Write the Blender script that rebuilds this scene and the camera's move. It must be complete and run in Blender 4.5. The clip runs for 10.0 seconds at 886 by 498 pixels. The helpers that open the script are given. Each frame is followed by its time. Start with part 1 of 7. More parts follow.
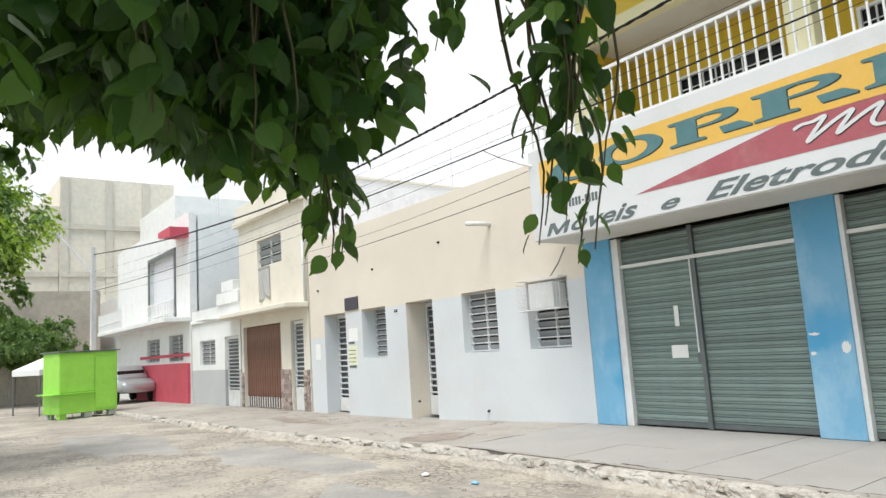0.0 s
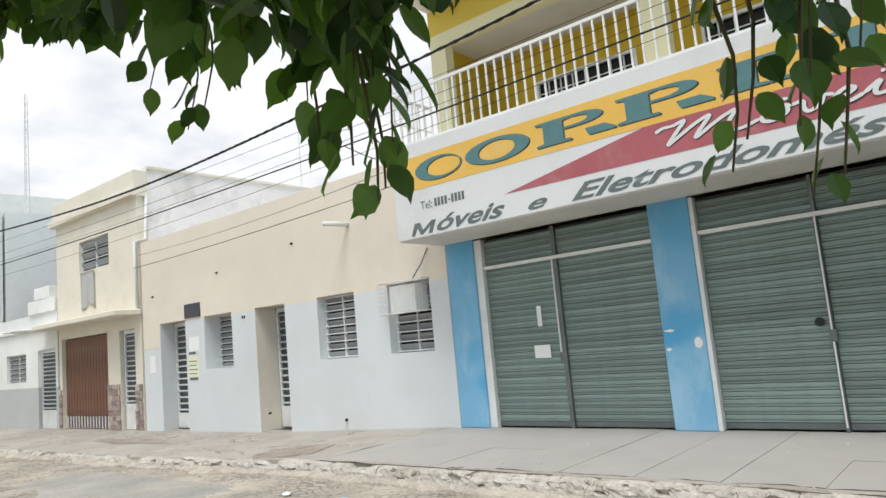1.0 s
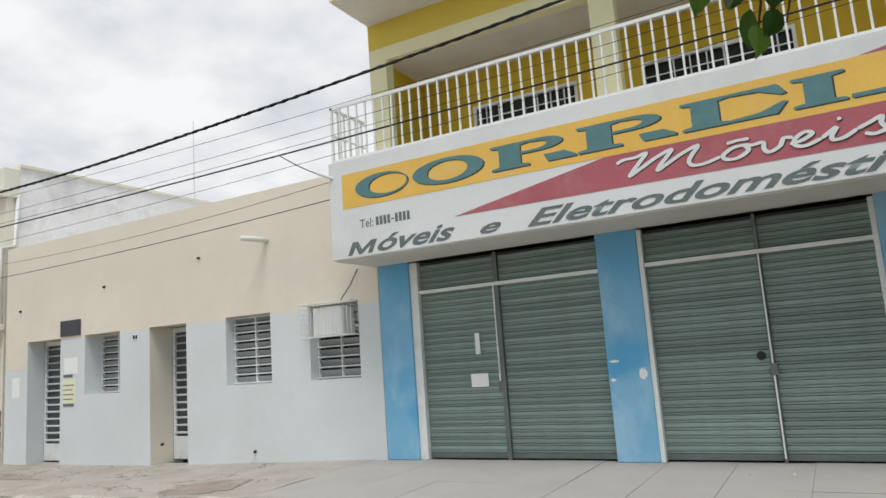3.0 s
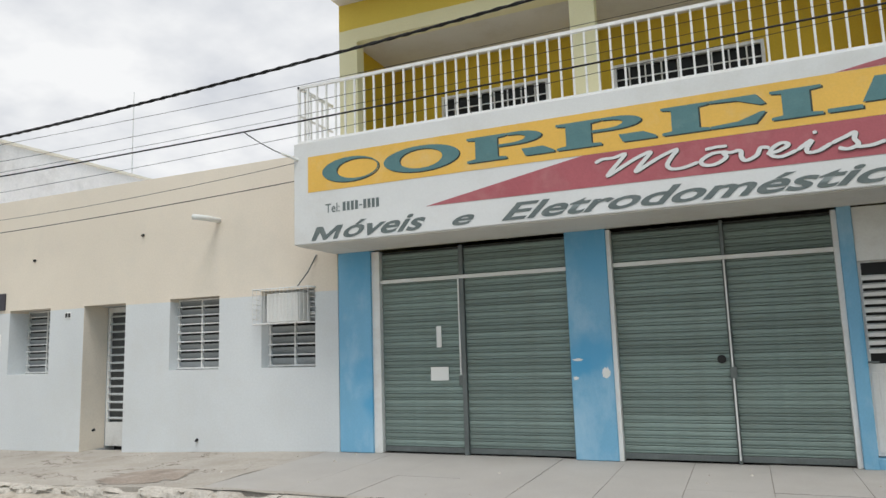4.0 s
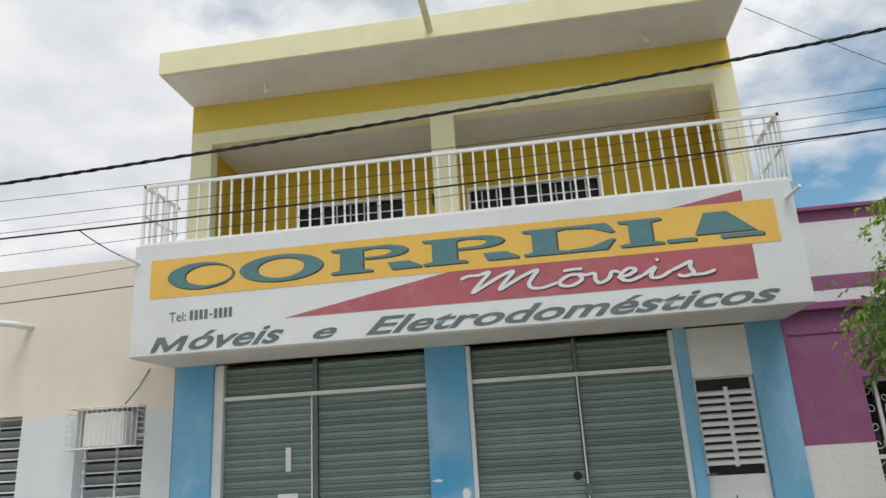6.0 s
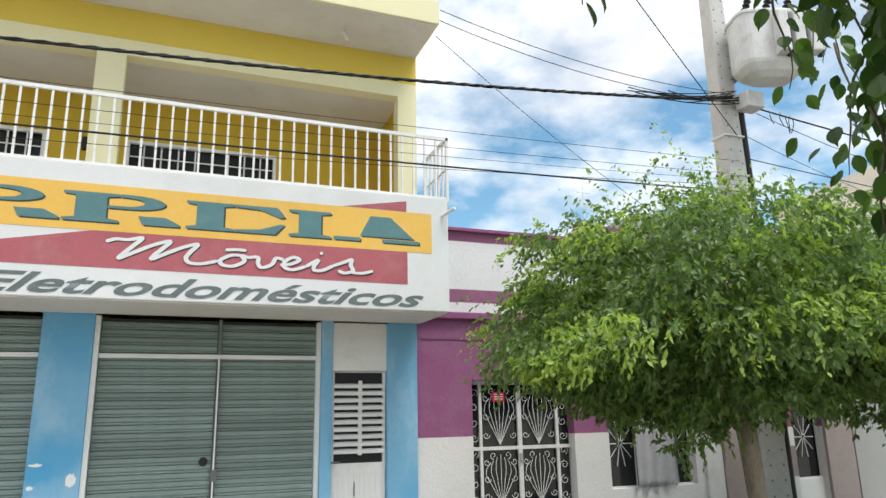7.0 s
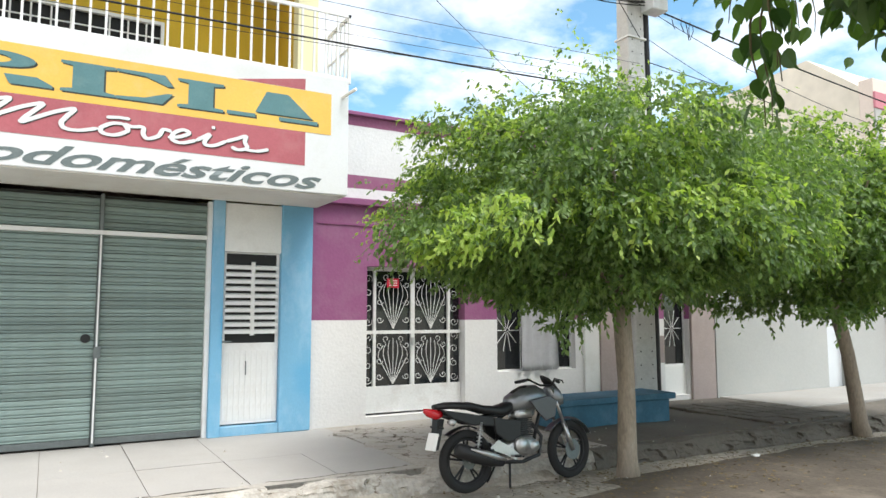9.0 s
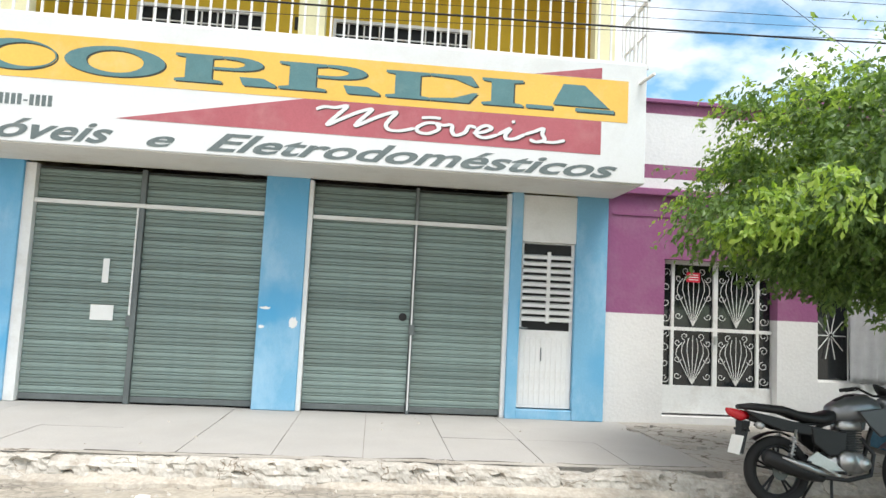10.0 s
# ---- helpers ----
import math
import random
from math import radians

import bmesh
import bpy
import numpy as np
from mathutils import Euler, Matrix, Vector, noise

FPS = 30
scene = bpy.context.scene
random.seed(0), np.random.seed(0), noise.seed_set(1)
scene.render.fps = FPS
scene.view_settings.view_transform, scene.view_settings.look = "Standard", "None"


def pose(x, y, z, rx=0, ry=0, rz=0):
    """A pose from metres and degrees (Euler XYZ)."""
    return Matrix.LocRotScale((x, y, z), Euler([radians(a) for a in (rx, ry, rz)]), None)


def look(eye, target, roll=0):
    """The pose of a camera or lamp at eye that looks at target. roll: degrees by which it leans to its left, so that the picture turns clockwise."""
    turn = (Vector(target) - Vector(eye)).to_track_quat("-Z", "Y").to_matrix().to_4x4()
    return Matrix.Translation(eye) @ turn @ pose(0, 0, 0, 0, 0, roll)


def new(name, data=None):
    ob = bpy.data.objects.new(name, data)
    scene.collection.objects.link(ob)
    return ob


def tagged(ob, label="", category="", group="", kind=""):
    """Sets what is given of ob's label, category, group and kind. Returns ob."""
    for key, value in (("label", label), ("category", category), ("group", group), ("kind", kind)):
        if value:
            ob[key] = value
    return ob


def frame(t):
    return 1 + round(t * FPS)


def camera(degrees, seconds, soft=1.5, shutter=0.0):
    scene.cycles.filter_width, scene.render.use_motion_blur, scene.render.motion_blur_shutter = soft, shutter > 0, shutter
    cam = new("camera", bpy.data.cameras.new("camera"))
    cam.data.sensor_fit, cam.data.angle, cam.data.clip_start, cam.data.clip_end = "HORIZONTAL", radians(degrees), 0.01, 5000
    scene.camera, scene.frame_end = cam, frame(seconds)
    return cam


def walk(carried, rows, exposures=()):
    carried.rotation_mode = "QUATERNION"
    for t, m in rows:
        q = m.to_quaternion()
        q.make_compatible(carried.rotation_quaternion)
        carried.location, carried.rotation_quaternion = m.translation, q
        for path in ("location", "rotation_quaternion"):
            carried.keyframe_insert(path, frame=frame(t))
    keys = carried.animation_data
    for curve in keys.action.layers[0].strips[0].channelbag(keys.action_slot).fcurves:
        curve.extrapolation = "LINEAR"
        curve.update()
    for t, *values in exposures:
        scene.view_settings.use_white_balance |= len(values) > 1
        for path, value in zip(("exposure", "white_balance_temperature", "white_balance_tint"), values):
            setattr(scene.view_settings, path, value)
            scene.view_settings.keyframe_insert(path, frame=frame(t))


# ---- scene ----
cam = camera(65.0, 10.0)
PATH = [
    (0, (4.517, -9.350, 1.516), (2.941, -8.149, 1.787), -3.74),
    (0.5, (4.213, -9.309, 1.515), (2.896, -7.818, 1.716), -2.95),
    (1, (3.909, -9.255, 1.530), (2.644, -7.726, 1.781), -5.29),
    (1.5, (3.616, -9.264, 1.562), (2.493, -7.623, 1.778), -0.87),
    (2, (3.345, -9.356, 1.590), (2.334, -7.644, 1.800), -2.40),
    (2.5, (3.079, -9.443, 1.595), (2.031, -7.764, 1.882), -1.35),
    (2.7, (2.968, -9.470, 1.594), (1.981, -7.758, 1.903), -3.82),
    (3.8, (2.321, -9.571, 1.614), (1.499, -7.767, 1.874), -1.70),
    (4, (2.226, -9.575, 1.602), (1.450, -7.752, 1.874), -1.90),
    (4.5, (2.013, -9.582, 1.528), (1.115, -7.808, 1.743), -2.69),
    (5, (1.833, -9.602, 1.460), (1.222, -7.716, 1.723), -4.48),
    (5.2, (1.775, -9.609, 1.462), (1.282, -7.691, 1.741), -3.49),
    (6.3, (1.603, -9.552, 1.757), (1.557, -7.647, 2.366), -3.25),
    (6.5, (1.563, -9.528, 1.778), (1.777, -7.618, 2.331), -1.37),
    (7, (1.455, -9.460, 1.777), (2.166, -7.651, 2.249), -1.13),
    (7.5, (1.395, -9.414, 1.727), (2.366, -7.716, 2.148), -1.06),
    (8, (1.424, -9.417, 1.666), (2.523, -7.776, 1.986), -0.36),
    (8.5, (1.481, -9.433, 1.616), (2.579, -7.780, 1.870), 0.21),
    (9, (1.519, -9.438, 1.584), (2.500, -7.705, 1.773), 0.00),
    (9.5, (1.534, -9.434, 1.540), (2.251, -7.575, 1.716), -0.19),
    (10, (1.537, -9.446, 1.416), (1.724, -7.462, 1.592), 2.85),
]
EXPOSURES = [(0, 0.4), (0.5, 0.33), (1, 0.18), (2.5, -0.07), (4.5, -0.08), (5.2, -0.08), (6.3, -0.12), (6.6, 0.02), (7, 0.43), (7.5, 0.57), (8.5, 0.75), (9.3, 0.90), (9.6, 0.90), (10, 0.80)]
walk(cam, [(t, look(eye, target, roll)) for t, eye, target, roll in PATH], EXPOSURES)

# ---- world and sun ----
world = bpy.data.worlds.new("world")
scene.world = world
world.use_nodes = True
SUN_EL, SUN_AZ = radians(64), radians(150)
SKY_TURN = -15   # degrees by which the cloud field is turned


def build_world():
    nt = world.node_tree
    N, L = nt.nodes, nt.links
    N.clear()
    out, bg = N.new("ShaderNodeOutputWorld"), N.new("ShaderNodeBackground")
    sky = N.new("ShaderNodeTexSky")
    sky.sky_type, sky.sun_disc = "NISHITA", False
    sky.sun_elevation, sky.sun_rotation = SUN_EL, SUN_AZ
    sky.air_density, sky.dust_density, sky.ozone_density = 1.0, 0.6, 2.0
    scale = N.new("ShaderNodeMixRGB")
    scale.blend_type, scale.inputs[0].default_value = "MULTIPLY", 1.0
    scale.inputs[2].default_value = (0.115, 0.148, 0.138, 1)
    L.new(sky.outputs[0], scale.inputs[1])
    # broken cloud: puffs on a flat layer, thick towards the west
    tc, sep = N.new("ShaderNodeTexCoord"), N.new("ShaderNodeSeparateXYZ")
    L.new(tc.outputs["Generated"], sep.inputs[0])
    zmax = N.new("ShaderNodeMath"); zmax.operation = "MAXIMUM"; zmax.inputs[1].default_value = 0.04
    L.new(sep.outputs[2], zmax.inputs[0])
    zadd = N.new("ShaderNodeMath"); zadd.operation = "ADD"; zadd.inputs[1].default_value = 0.25
    L.new(zmax.outputs[0], zadd.inputs[0])
    dx, dy = N.new("ShaderNodeMath"), N.new("ShaderNodeMath")
    for d, k in ((dx, 0), (dy, 1)):
        d.operation = "DIVIDE"
        L.new(sep.outputs[k], d.inputs[0]); L.new(zadd.outputs[0], d.inputs[1])
    flat = N.new("ShaderNodeCombineXYZ")
    L.new(dx.outputs[0], flat.inputs[0]); L.new(dy.outputs[0], flat.inputs[1])
    n1 = N.new("ShaderNodeTexNoise")
    n1.inputs["Scale"].default_value, n1.inputs["Detail"].default_value, n1.inputs["Roughness"].default_value = 2.3, 9, 0.55
    turn = N.new("ShaderNodeMapping")
    turn.inputs["Rotation"].default_value = (0, 0, radians(SKY_TURN))
    L.new(flat.outputs[0], turn.inputs[0])
    L.new(turn.outputs[0], n1.inputs["Vector"])
    west = N.new("ShaderNodeMath"); west.operation = "MULTIPLY_ADD"
    west.inputs[1].default_value, west.inputs[2].default_value = -0.10, 0.045
    L.new(dx.outputs[0], west.inputs[0])
    cover = N.new("ShaderNodeMath"); cover.operation = "ADD"
    L.new(n1.outputs["Fac"], cover.inputs[0]); L.new(west.outputs[0], cover.inputs[1])
    ramp = N.new("ShaderNodeValToRGB")
    ramp.color_ramp.elements[0].position, ramp.color_ramp.elements[1].position = 0.36, 0.55
    L.new(cover.outputs[0], ramp.inputs[0])
    n2 = N.new("ShaderNodeTexNoise")
    n2.inputs["Scale"].default_value, n2.inputs["Detail"].default_value = 3.5, 6
    L.new(flat.outputs[0], n2.inputs["Vector"])
    tone = N.new("ShaderNodeValToRGB")
    tone.color_ramp.elements[0].position, tone.color_ramp.elements[1].position = 0.3, 0.6
    tone.color_ramp.elements[0].color, tone.color_ramp.elements[1].color = (0.66, 0.69, 0.745, 1), (0.98, 0.99, 1.0, 1)
    L.new(n2.outputs["Fac"], tone.inputs[0])
    mix = N.new("ShaderNodeMixRGB")
    L.new(ramp.outputs[0], mix.inputs[0]); L.new(scale.outputs[0], mix.inputs[1]); L.new(tone.outputs[0], mix.inputs[2])
    L.new(mix.outputs[0], bg.inputs[0])
    bg.inputs[1].default_value = 1.0
    L.new(bg.outputs[0], out.inputs[0])


build_world()
sun = new("sun", bpy.data.lights.new("sun", "SUN"))
sun.data.energy, sun.data.angle, sun.data.color = 2.4, radians(28), (1.0, 0.975, 0.93)
sun.matrix_world = look((0, 0, 30), (0 - math.sin(SUN_AZ) * math.cos(SUN_EL), 0 - math.cos(SUN_AZ) * math.cos(SUN_EL), 30 - math.sin(SUN_EL)))


# ---- materials ----
def mat(name, col, rough=0.8, var=0.12, scale=1.2, fine=45.0, bump=0.15, metal=0.0, spec=0.35, dirt=None, dirt_amount=0.5, per="none",
        bands=None, stretch=(1, 1, 1)):
    """Painted or raw surface: base colour, broad patches, fine grain and relief. bands: (height, colour) from the ground up, painted zones."""
    m = bpy.data.materials.new(name)
    m.use_nodes = True
    nt = m.node_tree
    N, L = nt.nodes, nt.links
    b = N["Principled BSDF"]
    b.inputs["Roughness"].default_value, b.inputs["Metallic"].default_value = rough, metal
    b.inputs["Specular IOR Level"].default_value = spec
    tc = N.new("ShaderNodeTexCoord")
    mp = N.new("ShaderNodeMapping")
    mp.inputs["Scale"].default_value = stretch
    L.new(tc.outputs["Object"], mp.inputs[0])
    n1, n2 = N.new("ShaderNodeTexNoise"), N.new("ShaderNodeTexNoise")
    n1.inputs["Scale"].default_value, n1.inputs["Detail"].default_value, n1.inputs["Roughness"].default_value = scale, 7, 0.6
    n2.inputs["Scale"].default_value, n2.inputs["Detail"].default_value = fine, 3
    L.new(mp.outputs[0], n1.inputs["Vector"]); L.new(mp.outputs[0], n2.inputs["Vector"])
    base = N.new("ShaderNodeMixRGB")
    base.inputs[0].default_value = 0
    base.inputs[1].default_value = base.inputs[2].default_value = (*col, 1)
    colour = base.outputs[0]
    if bands:
        sep = N.new("ShaderNodeSeparateXYZ")
        L.new(tc.outputs["Object"], sep.inputs[0])
        wob = N.new("ShaderNodeMath"); wob.operation = "MULTIPLY_ADD"
        wob.inputs[1].default_value = 0.03
        L.new(n1.outputs["Fac"], wob.inputs[0]); L.new(sep.outputs[2], wob.inputs[2])
        for z, c in bands:
            gt = N.new("ShaderNodeMath"); gt.operation = "GREATER_THAN"; gt.inputs[1].default_value = z + 0.015
            L.new(wob.outputs[0], gt.inputs[0])
            mx = N.new("ShaderNodeMixRGB")
            L.new(gt.outputs[0], mx.inputs[0]); L.new(colour, mx.inputs[1]); mx.inputs[2].default_value = (*c, 1)
            colour = mx.outputs[0]
    # patches: lighter and darker
    val = N.new("ShaderNodeMapRange")
    val.inputs[1].default_value, val.inputs[2].default_value = 0.25, 0.75
    val.inputs[3].default_value, val.inputs[4].default_value = 1 - var, 1 + var * 0.6
    L.new(n1.outputs["Fac"], val.inputs[0])
    val2 = N.new("ShaderNodeMapRange")
    val2.inputs[1].default_value, val2.inputs[2].default_value = 0.3, 0.7
    val2.inputs[3].default_value, val2.inputs[4].default_value = 1 - var * 0.5, 1 + var * 0.4
    L.new(n2.outputs["Fac"], val2.inputs[0])
    mul = N.new("ShaderNodeMath"); mul.operation = "MULTIPLY"
    L.new(val.outputs[0], mul.inputs[0]); L.new(val2.outputs[0], mul.inputs[1])
    fac = mul.outputs[0]
    if per != "none":
        src = N.new("ShaderNodeObjectInfo").outputs["Random"] if per == "object" else N.new("ShaderNodeNewGeometry").outputs["Random Per Island"]
        rr = N.new("ShaderNodeMapRange"); rr.inputs[3].default_value, rr.inputs[4].default_value = 1 - var, 1 + var * 0.7
        L.new(src, rr.inputs[0])
        m2 = N.new("ShaderNodeMath"); m2.operation = "MULTIPLY"
        L.new(fac, m2.inputs[0]); L.new(rr.outputs[0], m2.inputs[1])
        fac = m2.outputs[0]
    sc = N.new("ShaderNodeVectorMath"); sc.operation = "SCALE"
    L.new(colour, sc.inputs[0]); L.new(fac, sc.inputs["Scale"])
    colour = sc.outputs[0]
    if dirt:
        n3 = N.new("ShaderNodeTexNoise")
        n3.inputs["Scale"].default_value, n3.inputs["Detail"].default_value, n3.inputs["Roughness"].default_value = scale * 1.7, 9, 0.68
        mp3 = N.new("ShaderNodeMapping"); mp3.inputs["Location"].default_value = (7.3, 2.1, 4.4)
        L.new(mp.outputs[0], mp3.inputs[0]); L.new(mp3.outputs[0], n3.inputs["Vector"])
        dr = N.new("ShaderNodeMapRange"); dr.inputs[1].default_value, dr.inputs[2].default_value = 0.5, 0.72
        dr.inputs[4].default_value = dirt_amount
        L.new(n3.outputs["Fac"], dr.inputs[0])
        mx = N.new("ShaderNodeMixRGB")
        L.new(dr.outputs[0], mx.inputs[0]); L.new(colour, mx.inputs[1]); mx.inputs[2].default_value = (*dirt, 1)
        colour = mx.outputs[0]
    L.new(colour, b.inputs["Base Color"])
    if bump:
        bp = N.new("ShaderNodeBump")
        bp.inputs["Strength"].default_value, bp.inputs["Distance"].default_value = bump, 0.01
        add = N.new("ShaderNodeMath"); add.operation = "ADD"
        L.new(n1.outputs["Fac"], add.inputs[0]); L.new(n2.outputs["Fac"], add.inputs[1])
        L.new(add.outputs[0], bp.inputs["Height"]); L.new(bp.outputs[0], b.inputs["Normal"])
    return m


def leaf_mat(name, dark, light, translucent=0.35):
    m = bpy.data.materials.new(name)
    m.use_nodes = True
    nt = m.node_tree
    N, L = nt.nodes, nt.links
    b, out = N["Principled BSDF"], N["Material Output"]
    geo = N.new("ShaderNodeNewGeometry")
    mx = N.new("ShaderNodeMixRGB")
    mx.inputs[1].default_value, mx.inputs[2].default_value = (*dark, 1), (*light, 1)
    L.new(geo.outputs["Random Per Island"], mx.inputs[0])
    L.new(mx.outputs[0], b.inputs["Base Color"])
    b.inputs["Roughness"].default_value, b.inputs["Specular IOR Level"].default_value = 0.42, 0.4
    tr = N.new("ShaderNodeBsdfTranslucent")
    tint = N.new("ShaderNodeMixRGB"); tint.blend_type, tint.inputs[0].default_value = "MULTIPLY", 1
    tint.inputs[2].default_value = (1.45, 1.6, 0.65, 1)
    L.new(mx.outputs[0], tint.inputs[1]); L.new(tint.outputs[0], tr.inputs[0])
    ms = N.new("ShaderNodeMixShader"); ms.inputs[0].default_value = translucent
    L.new(b.outputs[0], ms.inputs[1]); L.new(tr.outputs[0], ms.inputs[2]); L.new(ms.outputs[0], out.inputs[0])
    return m


def street_mat():
    """Worn street: sand over old setts, with darker patches of bare asphalt."""
    m = mat("sandy_street", (0.43, 0.385, 0.32), 0.95, 0.34, 0.6, 22, 0.7, dirt=(0.21, 0.20, 0.185), dirt_amount=0.9)
    nt = m.node_tree
    N, L = nt.nodes, nt.links
    b = N["Principled BSDF"]
    old = b.inputs["Base Color"].links[0].from_socket
    tc = N.new("ShaderNodeTexCoord")
    warp = N.new("ShaderNodeTexNoise"); warp.inputs["Scale"].default_value, warp.inputs["Detail"].default_value = 3.0, 4
    L.new(tc.outputs["Object"], warp.inputs["Vector"])
    add = N.new("ShaderNodeVectorMath"); add.operation = "MULTIPLY_ADD"
    add.inputs[1].default_value = (0.12, 0.12, 0.12)
    L.new(warp.outputs["Color"], add.inputs[0]); L.new(tc.outputs["Object"], add.inputs[2])
    vor = N.new("ShaderNodeTexVoronoi"); vor.feature = "DISTANCE_TO_EDGE"; vor.inputs["Scale"].default_value = 6.5
    L.new(add.outputs[0], vor.inputs["Vector"])
    edge = N.new("ShaderNodeMapRange"); edge.inputs[1].default_value, edge.inputs[2].default_value = 0.02, 0.13
    edge.inputs[3].default_value, edge.inputs[4].default_value = 1.0, 0.0
    L.new(vor.outputs["Distance"], edge.inputs[0])
    mask = N.new("ShaderNodeTexNoise"); mask.inputs["Scale"].default_value, mask.inputs["Detail"].default_value = 0.8, 6
    L.new(tc.outputs["Object"], mask.inputs["Vector"])
    mr = N.new("ShaderNodeMapRange"); mr.inputs[1].default_value, mr.inputs[2].default_value, mr.inputs[4].default_value = 0.40, 0.62, 0.75
    L.new(mask.outputs["Fac"], mr.inputs[0])
    mul = N.new("ShaderNodeMath"); mul.operation = "MULTIPLY"
    L.new(edge.outputs[0], mul.inputs[0]); L.new(mr.outputs[0], mul.inputs[1])
    mx = N.new("ShaderNodeMixRGB"); mx.inputs[2].default_value = (0.13, 0.115, 0.095, 1)
    L.new(mul.outputs[0], mx.inputs[0]); L.new(old, mx.inputs[1]); L.new(mx.outputs[0], b.inputs["Base Color"])
    # thin cracks
    crack = N.new("ShaderNodeTexVoronoi"); crack.feature = "DISTANCE_TO_EDGE"; crack.inputs["Scale"].default_value = 0.9
    warp2 = N.new("ShaderNodeVectorMath"); warp2.operation = "MULTIPLY_ADD"; warp2.inputs[1].default_value = (0.5, 0.5, 0.5)
    L.new(warp.outputs["Color"], warp2.inputs[0]); L.new(tc.outputs["Object"], warp2.inputs[2]); L.new(warp2.outputs[0], crack.inputs["Vector"])
    cr = N.new("ShaderNodeMath"); cr.operation = "LESS_THAN"; cr.inputs[1].default_value = 0.003
    L.new(crack.outputs["Distance"], cr.inputs[0])
    mx2 = N.new("ShaderNodeMixRGB"); mx2.inputs[2].default_value = (0.09, 0.08, 0.07, 1)
    L.new(cr.outputs[0], mx2.inputs[0]); L.new(mx.outputs[0], mx2.inputs[1]); L.new(mx2.outputs[0], b.inputs["Base Color"])
    return m


def cracked(m, scale=0.8, width=0.006, colour=(0.10, 0.085, 0.07), warp_size=0.6):
    """Adds wandering cracks to a paving material."""
    nt = m.node_tree
    N, L = nt.nodes, nt.links
    b = N["Principled BSDF"]
    old = b.inputs["Base Color"].links[0].from_socket
    tc, warp = N.new("ShaderNodeTexCoord"), N.new("ShaderNodeTexNoise")
    warp.inputs["Scale"].default_value, warp.inputs["Detail"].default_value = 2.0, 5
    L.new(tc.outputs["Object"], warp.inputs["Vector"])
    w2 = N.new("ShaderNodeVectorMath"); w2.operation = "MULTIPLY_ADD"; w2.inputs[1].default_value = (warp_size,) * 3
    L.new(warp.outputs["Color"], w2.inputs[0]); L.new(tc.outputs["Object"], w2.inputs[2])
    vor = N.new("ShaderNodeTexVoronoi"); vor.feature = "DISTANCE_TO_EDGE"; vor.inputs["Scale"].default_value = scale
    L.new(w2.outputs[0], vor.inputs["Vector"])
    wn = N.new("ShaderNodeMath"); wn.operation = "MULTIPLY"; wn.inputs[1].default_value = width * 2
    L.new(warp.outputs["Fac"], wn.inputs[0])
    lt = N.new("ShaderNodeMath"); lt.operation = "LESS_THAN"
    L.new(vor.outputs["Distance"], lt.inputs[0]); L.new(wn.outputs[0], lt.inputs[1])
    mx = N.new("ShaderNodeMixRGB"); mx.inputs[2].default_value = (*colour, 1)
    L.new(lt.outputs[0], mx.inputs[0]); L.new(old, mx.inputs[1]); L.new(mx.outputs[0], b.inputs["Base Color"])
    return m


